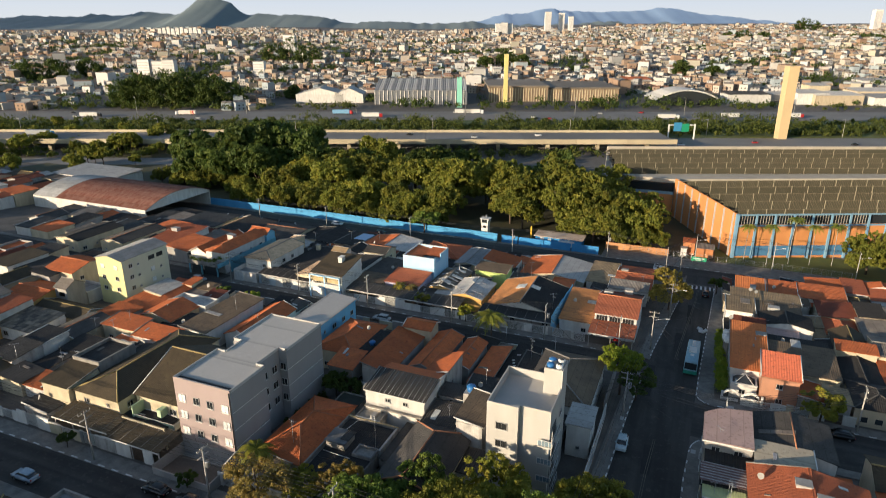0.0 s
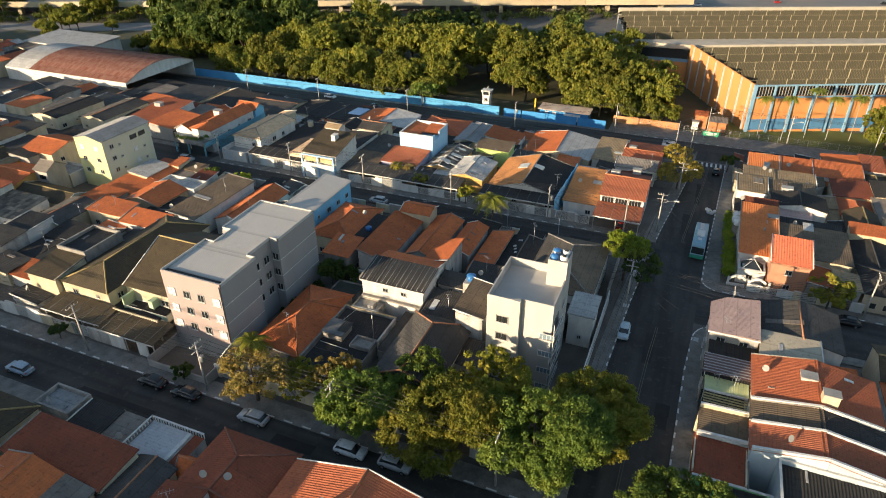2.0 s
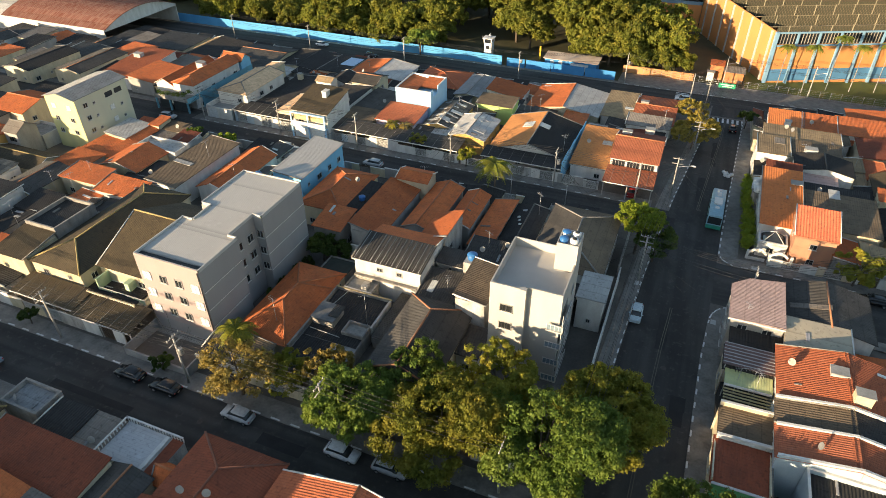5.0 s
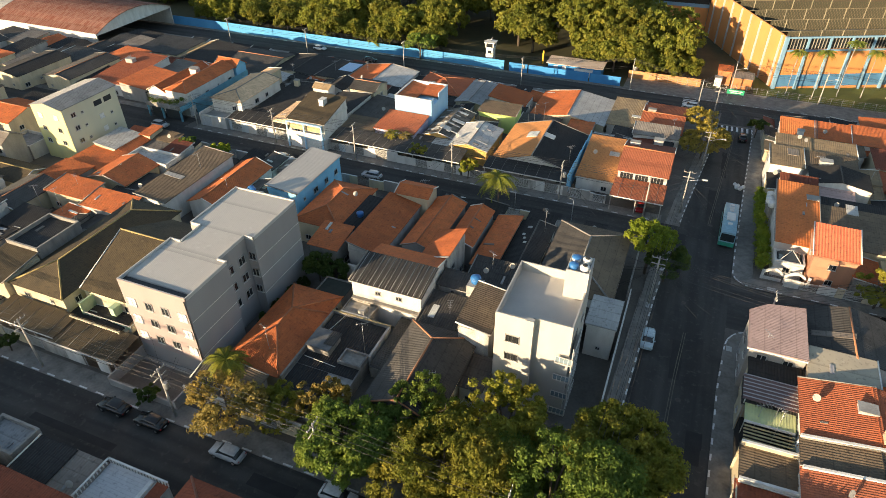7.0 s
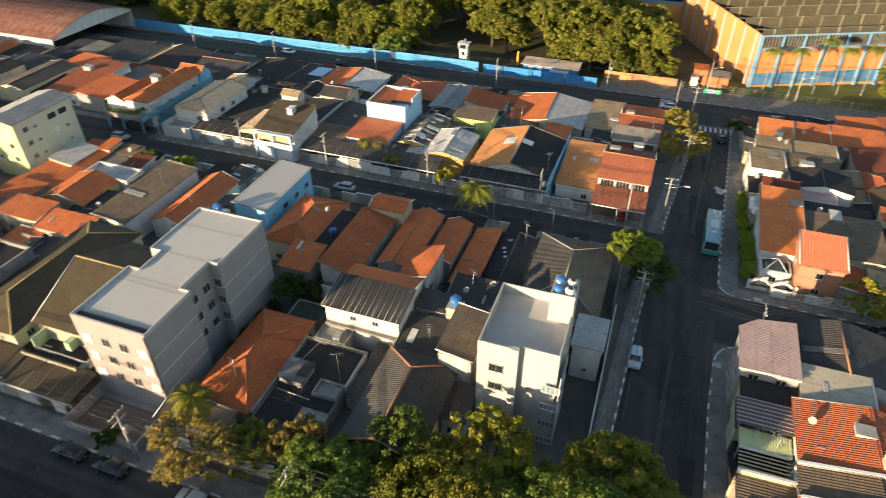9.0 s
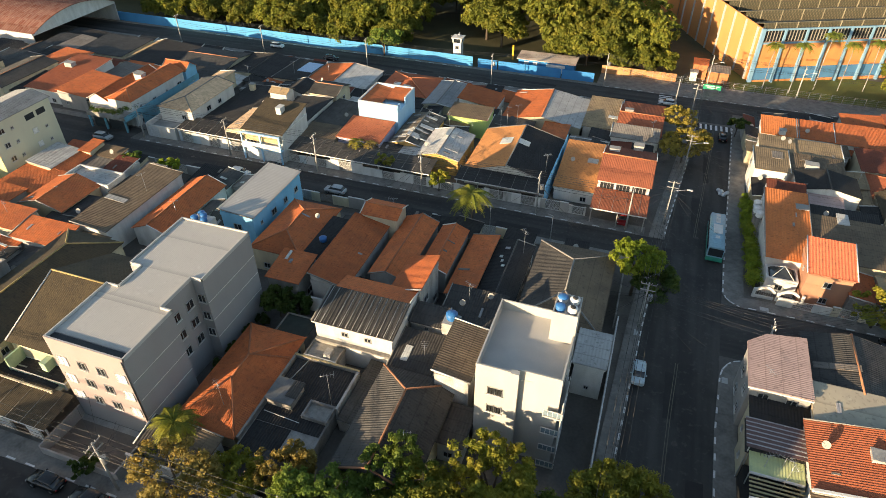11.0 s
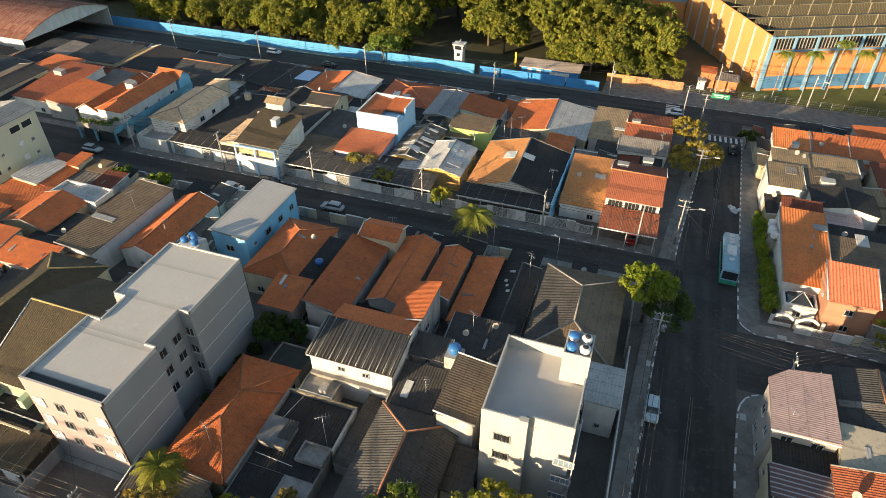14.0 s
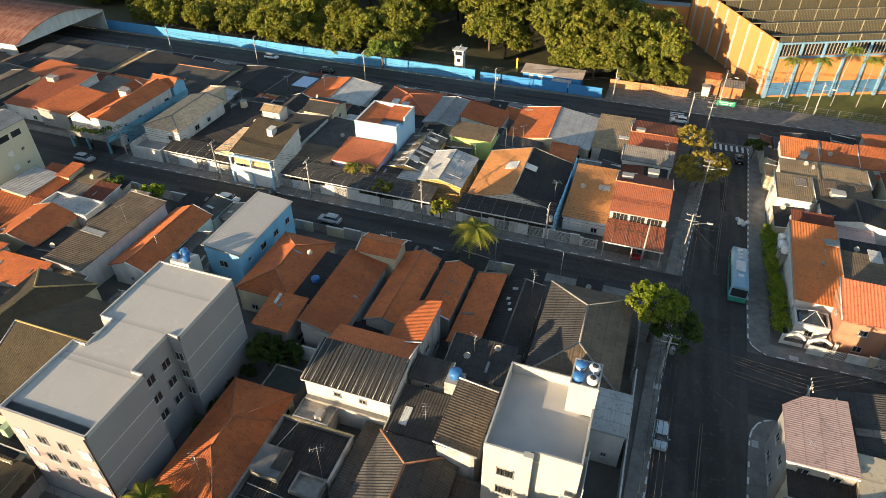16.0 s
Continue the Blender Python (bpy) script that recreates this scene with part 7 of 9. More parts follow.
# shrubs between the carriageways
rr = np.random.default_rng(3)
cs, rs = [], []
for i in range(2900):
    fx, fy = rr.uniform(-620, 620), rr.choice((rr.uniform(430, 500), rr.uniform(430, 470)))
    q = far(fx, fy)
    rs.append(rr.uniform(1.2, 3.6) if noise.noise((fx / 40, fy / 40, 2.0)) < 0.25 else rr.uniform(3.0, 6.5))
    cs.append((q[0], q[1], rs[-1] * 0.7))
for i in range(420):
    fx, fy = rr.uniform(-620, 700), rr.uniform(564, 590)
    if (fx * 0.013) % 1.0 < 0.3 or -70 < fx < 30 or 200 < fx < 262:
        continue
    q = far(fx, fy)
    rs.append(rr.uniform(1.5, 4.5))
    cs.append((q[0], q[1], rs[-1] * 0.8))
for i in range(320):
    fx, fy = rr.uniform(-520, 90), rr.uniform(356, 374)
    q = far(fx, fy)
    rs.append(rr.uniform(1.4, 3.2))
    cs.append((q[0], q[1], rs[-1] * 0.7))
ob = new("riverbank_shrubs", leaf_mesh("riverbank_shrubs", leaves(cs, rs, 44, 0.95, 9), LEAF["bank"], 3))
tagged(ob, "dense green shrubs along the riverbank between motorways", "shrubs", kind="stuff")
sh = Shape()
along(sh, -1200, 1200, 426, 508, -0.3, 0.12)
tagged(part("riverbank", sh, GRASS), "grassy riverbank between the motorways", "ground", kind="structure")

# ---- the city on the far bank ----
CITYW, t_, b_ = nodes_of("far_city_walls")
isl = t_.nodes.new("ShaderNodeNewGeometry").outputs["Random Per Island"]
rp = t_.nodes.new("ShaderNodeValToRGB")
t_.links.new(isl, rp.inputs[0])
rp.color_ramp.interpolation = "CONSTANT"
for i, c in enumerate(((0.46, 0.44, 0.41), (0.37, 0.32, 0.26), (0.3, 0.2, 0.14), (0.51, 0.5, 0.49), (0.34, 0.26, 0.19), (0.4, 0.37, 0.3), (0.3, 0.3, 0.3), (0.45, 0.39, 0.34), (0.27, 0.2, 0.15), (0.32, 0.37, 0.4))):
    e = rp.color_ramp.elements[i] if i < 2 else rp.color_ramp.elements.new(i / 10)
    e.position, e.color = i / 10, four(c)
t_.links.new(rp.outputs[0], b_.inputs["Base Color"])
b_.inputs["Roughness"].default_value = 0.9
CITYR, t_, b_ = nodes_of("far_city_roofs")
isl = t_.nodes.new("ShaderNodeNewGeometry").outputs["Random Per Island"]
rp = t_.nodes.new("ShaderNodeValToRGB")
t_.links.new(isl, rp.inputs[0])
rp.color_ramp.interpolation = "CONSTANT"
for i, c in enumerate(((0.3, 0.16, 0.1), (0.26, 0.23, 0.2), (0.15, 0.145, 0.14), (0.36, 0.35, 0.33), (0.3, 0.19, 0.13), (0.2, 0.18, 0.16))):
    e = rp.color_ramp.elements[i] if i < 2 else rp.color_ramp.elements.new(i / 6)
    e.position, e.color = i / 6, four(c)
t_.links.new(rp.outputs[0], b_.inputs["Base Color"])
b_.inputs["Roughness"].default_value = 0.9


def city(name, label, y0, y1, step, seed):
    rr = random.Random(seed)
    V, F, mats = [], [], []
    y = y0
    while y < y1:
        w = 140 + y * 0.76
        x = -w
        while x < w:
            bw, bd, bh = rr.uniform(4.5, 10.5), rr.uniform(6, 11), rr.choice((3.0, 3.2, 5.8, 6.2, 8.4, 5.6, 3.4)) * rr.uniform(0.85, 1.15)
            if rr.random() < 0.025:
                bw, bd, bh = rr.uniform(9, 18), rr.uniform(9, 14), rr.uniform(9, 15)
            fx, fy = x + rr.uniform(-2, 2), y + rr.uniform(-4, 4)
            green = noise.noise((fx / 130, fy / 70, 4.2)) > 0.26
            if fx < -150:
                green = noise.noise((fx / 70, fy / 45, 4.2)) > 0.12
            if fy < 690 and (fx > -165 or -345 < fx < -190 and fy > 575):
                green = True
            if not green and rr.random() < 0.93:
                z = hill(fx, fy) - 1.5
                q = rr.uniform(-0.5, 0.5) + noise.noise((fx / 300, fy / 300, 8)) * 1.2
                ca, sa = math.cos(q), math.sin(q)
                c4 = [far(fx + (px * ca - py * sa), fy + (px * sa + py * ca)) for px, py in ((-bw / 2, -bd / 2), (bw / 2, -bd / 2), (bw / 2, bd / 2), (-bw / 2, bd / 2))]
                n = len(V)
                V += [(c[0], c[1], z) for c in c4] + [(c[0], c[1], z + bh + 1.5) for c in c4]
                F += [(n, n + 1, n + 5, n + 4), (n + 1, n + 2, n + 6, n + 5), (n + 2, n + 3, n + 7, n + 6), (n + 3, n, n + 4, n + 7)]
                mats += [0] * 4
                n = len(V)
                rise = rr.choice((0.15, 0.4, 1.3, 1.6))
                top = [Vector((c[0], c[1], z + bh + 1.52)) for c in c4]
                a, b = (top[0] + top[3]) / 2, (top[1] + top[2]) / 2
                a.z, b.z = a.z + rise, b.z + rise
                V += [tuple(top[0]), tuple(top[1]), tuple(b), tuple(a), tuple(top[2]), tuple(top[3])]
                F += [(n, n + 1, n + 2, n + 3), (n + 3, n + 2, n + 4, n + 5)]
                mats += [1, 1]
                if bh > 5 and y < 1250:
                    front = [Vector(c4[0]), Vector(c4[1])]
                    for fl in range(2):
                        for s in (0.25, 0.65):
                            p = front[0].lerp(front[1], s)
                            e = (front[1] - front[0]).normalized()
                            o = Vector((e.y, -e.x, 0)) * 0.06
                            n = len(V)
                            zz = z + 2.4 + fl * 2.9
                            V += [tuple(p + o + Vector((0, 0, zz))), tuple(p + o + e * 1.3 + Vector((0, 0, zz))), tuple(p + o + e * 1.3 + Vector((0, 0, zz + 1.2))), tuple(p + o + Vector((0, 0, zz + 1.2)))]
                            F.append((n, n + 1, n + 2, n + 3))
                            mats.append(2)
            x += bw + rr.uniform(0.5, 4.0)
        y += step * rr.uniform(0.85, 1.15)
    me = bpy.data.meshes.new(name)
    me.from_pydata(V, [], F)
    for m in (CITYW, CITYR, GLASS):
        me.materials.append(m)
    me.polygons.foreach_set("material_index", np.array(mats, dtype=np.int32))
    return tagged(new(name, me), label, "houses", kind="stuff")


city("far_houses_low", "crowded small houses on the far bank of the river", 572, 1150, 14, 1)
city("far_houses_high", "crowded hillside houses climbing to the skyline", 1150, 2500, 18, 2)
cs, rs = [], []
rr = np.random.default_rng(8)
while len(cs) < 3800:
    fy = rr.uniform(575, 2200)
    fx = rr.uniform(-1, 1) * (140 + fy * 0.76)
    n_ = noise.noise((fx / 130, fy / 70, 4.2)) if fx > -150 else noise.noise((fx / 70, fy / 45, 4.2)) + 0.1
    if n_ > 0.25 or rr.random() < 0.055:
        q = far(fx, fy)
        rad = rr.uniform(2.6, 6.5)
        cs.append((q[0], q[1], hill(fx, fy) + rad * 0.6))
        rs.append(rad)
for fx, fy, rad in ((-292, 600, 15), (-274, 596, 19), (-252, 600, 18), (-232, 602, 20), (-212, 600, 17), (-196, 606, 13), (-283, 610, 17), (-262, 612, 20), (-243, 614, 19), (-222, 614, 19), (-250, 990, 20), (-225, 1000, 24), (-200, 990, 20), (-560, 760, 14), (-500, 790, 16), (-470, 800, 15), (-440, 820, 14), (60, 900, 12), (90, 910, 16), (110, 905, 12), (300, 820, 12), (330, 800, 10), (-150, 660, 8), (-90, 655, 7), (1040, 1950, 20), (1060, 1960, 24), (1085, 1955, 20), (640, 1500, 14), (680, 1510, 16), (720, 1500, 14)):
    for i in range(58):
        u = rr.uniform(-1, 1)
        q = far(fx + u * rad * 0.95, fy + rr.uniform(-9, 9))
        cs.append((q[0], q[1], hill(fx, fy) + rad * rr.uniform(0.05, 1.5) * (1 - 0.45 * u * u)))
        rs.append(rad * rr.uniform(0.16, 0.34))
ob = new("far_trees", leaf_mesh("far_trees", leaves(cs, rs, 46, 1.3, 10), LEAF["dark"], 3))
tagged(ob, "scattered dark green trees among the far houses", "trees", kind="stuff")


def tower_block(fx, fy, w, d, h, mat, label, name="tower_block"):
    p = far(fx, fy)
    ob = thing(name, (p[0], p[1], hill(fx, fy) - 1), label, "building", turn=22.5)
    part("wall", Shape().box(-w / 2, w / 2, -d / 2, d / 2, 0, h), mat, ob)
    n = max(2, int(h / 3.2))
    for i in range(n):
        part("window_band", Shape().box(-w / 2 + 0.5, w / 2 - 0.5, -d / 2 - 0.06, -d / 2 - 0.01, 1.5 + i * 3.1, 2.8 + i * 3.1), GLASS if w > 25 else FRAME, ob)
    part("roof_slab", Shape().box(-w / 2 - 0.2, w / 2 + 0.2, -d / 2 - 0.2, d / 2 + 0.2, h, h + 0.8), CONCRETE, ob)
    return ob


pale = surface("pale_tower_render", (0.7, 0.68, 0.66), (0.6, 0.58, 0.56), scale=0.05)
for fx, fy, w, h in ((330, 2100, 19, 66), (378, 2130, 17, 62), (398, 2080, 15, 50), (-262, 1150, 20, 34), (160, 1900, 18, 36), (176, 1900, 18, 38), (192, 1910, 18, 35), (-640, 700, 18, 26), (1290, 2000, 22, 60), (-360, 800, 14, 24), (-345, 802, 14, 22), (-330, 800, 14, 24), (-238, 860, 14, 18)):
    tower_block(fx, fy, w, w * 0.8, h, pale, "pale apartment tower rising above the far houses")
for i in range(10):
    tower_block(-735 + i * 11.5, 1750, 8.5, 8, 22 + (i % 3) * 2, pale, "pale slab block in a row on the far ridge")


def chimney(fx, fy, r0, r1, h, mat, label, white=0):
    p = far(fx, fy)
    ob = thing("tall_column", (p[0], p[1], 0.0), label, "tower", turn=22.5)
    s = Shape()
    s.v = [(sx * r0, sy * r0, -0.5) for sx, sy in ((-1, -1), (1, -1), (1, 1), (-1, 1))] + [(sx * r1, sy * r1, h) for sx, sy in ((-1, -1), (1, -1), (1, 1), (-1, 1))]
    s.f = [(3, 2, 1, 0), (4, 5, 6, 7), (0, 1, 5, 4), (1, 2, 6, 5), (2, 3, 7, 6), (3, 0, 4, 7)]
    part("shaft", s, mat, ob)
    part("cap", Shape().box(-r1 - 0.2, r1 + 0.2, -r1 - 0.2, r1 + 0.2, h, h + 0.8), mat, ob)
    if white:
        k = r0 + (r1 - r0) * white / h + 0.02
        w_ = Shape()
        w_.v = [(sx * (r0 + 0.03), sy * (r0 + 0.03), -0.4) for sx, sy in ((-1, -1), (1, -1), (1, 1), (-1, 1))] + [(sx * k, sy * k, white) for sx, sy in ((-1, -1), (1, -1), (1, 1), (-1, 1))]
        w_.f = list(s.f)
        part("painted_base", w_, TRIM, ob, "white painted lower part")
    part("ladder", Shape().rod((r0 + 0.4, 0, 0), (r1 + 0.4, 0, h), 0.12), STEEL, ob)


chimney(226, 424, 2.9, 3.3, 46, surface("pale_orange_column", (0.6, 0.45, 0.26), (0.52, 0.39, 0.23), scale=0.1, vary=0), "tall square beige concrete column by the expressway")
chimney(58, 594, 1.8, 1.8, 46, surface("yellow_column", (0.66, 0.56, 0.22), (0.56, 0.47, 0.2), scale=0.1, vary=0), "slender yellow column by the motorway")
chimney(16, 594, 2.4, 2.2, 26, surface("green_column", (0.25, 0.6, 0.48), (0.2, 0.5, 0.4), scale=0.1, vary=0), "short pale green column by the motorway")

hall = thing("striped_warehouse", far(-20, 632), "long warehouse with white and grey striped roof", "warehouse", turn=22.5)
part("wall", Shape().box(-44, 44, -18, 40, -1, 13), plain("dark_cladding", (0.16, 0.17, 0.19), 0.6), hall)
for i in range(22):
    part("roof_panel", sheet(Shape(), [(-44 + i * 4.0, -18.5, 13.1), (-44 + i * 4.0 + 3.9, -18.5, 13.1), (-44 + i * 4.0 + 3.9, 40, 19.5), (-44 + i * 4.0, 40, 19.5)], 2.0, 0.1), ROOF["metal"] if i % 2 else ROOF["greyflat"], hall)
    part("fin", Shape().box(-43.5 + i * 4.0, -42.9 + i * 4.0, -18.6, -18.02, -1, 13), TRIM, hall)
for cx, w in ((-118, 46), (-90, 28)):
    g = thing("gabled_warehouse", far(cx, 640), "white gabled warehouse by the motorway", "warehouse", turn=22.5)
    part("wall", Shape().box(-w / 2, w / 2, -14, 14, -1, 8), WALL["white"], g)
    gs = Shape()
    gs.v, gs.f = [(-w / 2, -14, 8), (w / 2, -14, 8), (0, -14, 14)], [(0, 1, 2)]
    part("gable", gs, WALL["white"], g)
    part("roof", sheet(Shape(), [(w / 2, -14.5, 8), (w / 2, 14, 8), (0, 14, 14.2), (0, -14.5, 14.2)], 1.0, 0.05), ROOF["lightgrey"], g)
    part("roof", sheet(Shape(), [(-w / 2, 14, 8), (-w / 2, -14.5, 8), (0, -14.5, 14.2), (0, 14, 14.2)], 1.0, 0.05), ROOF["lightgrey"], g)
for cx, cy, w, h in ((75, 650, 58, 14), (140, 655, 70, 12)):
    o_ = thing("office_block", far(cx, cy), "brown concrete office block with vertical ribs", "building", turn=22.5)
    part("wall", Shape().box(-w / 2, w / 2, -12, 62, -1, h), surface("brown_concrete", (0.3, 0.22, 0.15), (0.22, 0.16, 0.11), scale=0.1), o_)
    for i in range(int(w / 2.6)):
        part("rib", Shape().box(-w / 2 + i * 2.6, -w / 2 + i * 2.6 + 0.8, -12.6, -12.01, -1, h - 1), BEIGE, o_)
    part("roof", Shape().box(-w / 2 - 1, w / 2 + 1, -13.5, 63, h, h + 1.5), surface("dark_slab", (0.24, 0.2, 0.16), (0.15, 0.125, 0.1), scale=0.1), o_)
arch = thing("arched_hall", far(232, 620), "white hall with low arched roof beside the motorway", "hall", turn=22.5)
w = 62
av = [(-w / 2 + w * i / 16, 5 + 9 * (1 - (2 * i / 16 - 1) ** 2)) for i in range(17)]
s = Shape()
s.v += [(x, -8, z) for x, z in av] + [(w / 2, -8, -1), (-w / 2, -8, -1)]
s.f.append(tuple(range(19)))
part("front", s, GLASS, arch)
for i in range(16):
    (xa, za), (xb, zb) = av[i], av[i + 1]
    part("roof", sheet(Shape(), [(xb, -10, zb + 0.2), (xb, 26, zb + 0.2), (xa, 26, za + 0.2), (xa, -10, za + 0.2)], 3.0, 0.0, 1.0), WALL["white"], arch)
rr = random.Random(4)
for i in range(50):
    fx, fy = rr.uniform(-120, 780), rr.choice((rr.uniform(630, 760), rr.uniform(616, 650)))
    if -150 < fx < 280 and fy < 740:
        continue
    w, d, h = rr.uniform(18, 52), rr.uniform(16, 30), rr.uniform(5, 11)
    p = far(fx, fy)
    g = thing("depot", (p[0], p[1], hill(fx, fy) - 0.5), "low pale depot with a flat sheet roof", "building", turn=22.5)
    part("wall", Shape().box(-w / 2, w / 2, -d / 2, d / 2, -1, h), WALL[rr.choice(("white", "cream", "grey", "beige"))], g)
    part("roof", sheet(Shape(), [(-w / 2, -d / 2 - 0.3, h), (w / 2, -d / 2 - 0.3, h), (w / 2, d / 2, h + 1.8), (-w / 2, d / 2, h + 1.8)], 1.2, 0.05), ROOF[rr.choice(("lightgrey", "greyflat", "clay", "dark", "lightgrey"))], g)

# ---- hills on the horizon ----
# woods greyed and lightened: the haze before them is mixed into this colour
HILLS = surface("haze_paled_wooded_hills", (0.17, 0.21, 0.215), (0.13, 0.17, 0.18), scale=0.004, grain=0.03, vary=0.0)
# blue haze of distance is put into the far ridge's base colour
HAZY_HILLS = surface("haze_blue_far_hills", (0.2, 0.3, 0.46), (0.17, 0.26, 0.41), scale=0.002, grain=0.01, vary=0.0)


def ridge(name, dist, x0, x1, peaks, base, mat, label, rough):
    s = Shape()
    n = 260
    top = []
    for i in range(n + 1):
        x = x0 + (x1 - x0) * i / n
        h = base + sum(a * math.exp(-(((x - c) / w) ** 2)) for c, w, a in peaks) + rough * noise.noise((x / 160, 1.7, dist / 900)) + rough * 0.35 * noise.noise((x / 40, 5, 2)) + rough * 0.16 * noise.noise((x / 14, 2, 7))
        top.append((x, h))
    rows = ((0, 1.0), (-160, 0.72), (-420, 0.35), (-800, 0.0))
    for dy, k in rows:
        s.v += [far(x, dist + dy + 30 * noise.noise((x / 90, dy / 100, 3)), 20 + (h - 20) * k + (rough * 0.5 * noise.noise((x / 70, dy, 1)) if 0 < k < 1 else 0)) for x, h in top]
    for j in range(3):
        for i in range(n):
            s.f.append(((j + 1) * (n + 1) + i, (j + 1) * (n + 1) + i + 1, j * (n + 1) + i + 1, j * (n + 1) + i))
    for i in range(len(s.f)):
        s.smooth.add(i)
    return tagged(part(name, s, mat), label, "hills", kind="structure")


ridge("hill_backdrop", 3900, -3600, 1300, ((-1330, 105, 88), (-1195, 42, 34), (-1255, 60, 30), (-1400, 60, 20), (-1330, 330, 42), (-1760, 210, 38), (-1010, 130, 30), (-760, 220, 30), (-2500, 420, 40), (-2080, 160, 22)), 78, HILLS, "wooded hills with a rocky peak on the horizon, haze in their colour", 26)
ridge("far_hill_backdrop", 4500, -700, 4600, ((640, 380, 84), (1500, 520, 104), (2300, 420, 62), (3100, 600, 70)), 72, HAZY_HILLS, "distant hills on the horizon with blue haze in their colour", 18)


# pale hazy sky low over the hills
HAZE, t_, b_ = nodes_of("pale_sky")
b_.inputs["Base Color"].default_value = (0, 0, 0, 1)
b_.inputs["Specular IOR Level"].default_value = 0.0
z_ = t_.nodes.new("ShaderNodeSeparateXYZ")
t_.links.new(t_.nodes.new("ShaderNodeTexCoord").outputs["Object"], z_.inputs[0])
t_.links.new(mix(t_, ramp(t_, z_.outputs[2], 120.0, 650.0), (0.5, 0.53, 0.56, 1.0), (0.3, 0.42, 0.62, 1.0)), b_.inputs["Emission Color"])
b_.inputs["Emission Strength"].default_value = 0.85
s = Shape()
for i in range(45):
    a = radians(-90 + 3.2 * i)
    for z in (-60, 150, 350, 700):
        s.v.append((4720 * math.sin(a), 4720 * math.cos(a), z))
for i in range(44):
    for j in range(3):
        s.f.append((4 * i + j, 4 * i + 4 + j, 4 * i + 5 + j, 4 * i + 1 + j))
        s.smooth.add(len(s.f) - 1)
tagged(part("sky_backdrop", s, HAZE), "pale hazy sky above the horizon", "sky", kind="structure")

# lamp posts and a sign gantry beside the motorways
for i in range(34):
    fx, fy, h = ((-420 + i * 46, 428, 12.0) if i % 2 else (-440 + i * 46, 541, 14.0))
    p = far(fx, fy)
    ob = thing("motorway_lamp", (p[0], p[1], 0.0), "tall thin lamp post beside the motorway", "lamp post", "motorway lamps", turn=22.5)
    part("pole", Shape().rod((0, 0, -0.3), (0, 0, h), 0.2, 0.12, 6), POLE, ob)
    part("lantern", Shape().box(-1.6, 0.2, -0.2, 0.2, h, h + 0.25), STEEL, ob)
p = far(158, 420)
ob = thing("sign_gantry", (p[0], p[1], 0.2), "white gantry with green and blue road sign boards", "road sign", turn=22.5)
for xx in (-8.5, 8.5):
    part("post", Shape().box(xx - 0.4, xx + 0.4, -0.4, 0.4, -0.3, 10.0), TRIM, ob)
part("beam", Shape().box(-8.1, 8.1, -0.3, 0.3, 9.0, 9.7), TRIM, ob)
part("board", Shape().box(-5.5, -0.4, -0.5, -0.31, 5.4, 11.0), plain("blue_enamel", (0.05, 0.25, 0.45), 0.4), ob)
part("board", Shape().box(-0.2, 4.6, -0.5, -0.31, 5.0, 10.2), plain("green_enamel", (0.02, 0.3, 0.16), 0.4), ob)

# ---- vehicles ----


def rounded(sh, rings):
    """Closed loops of (x, y, z) skinned along the length, with end caps."""
    n, k = len(sh.v), len(rings[0])
    for ring in rings:
        sh.v += ring
    for j in range(len(rings) - 1):
        for i in range(k):
            sh.smooth.add(len(sh.f))
            sh.f.append((n + j * k + i, n + j * k + (i + 1) % k, n + (j + 1) * k + (i + 1) % k, n + (j + 1) * k + i))
    sh.f += [tuple(n + i for i in reversed(range(k))), tuple(n + (len(rings) - 1) * k + i for i in range(k))]
    return sh


def section(y, w, z0, z1, inset=0.12):
    h = z1 - z0
    return [(-w + inset, y, z0), (w - inset, y, z0), (w, y, z0 + h * 0.3), (w, y, z0 + h * 0.65), (w - inset, y, z1), (-w + inset, y, z1), (-w, y, z0 + h * 0.65), (-w, y, z0 + h * 0.3)]


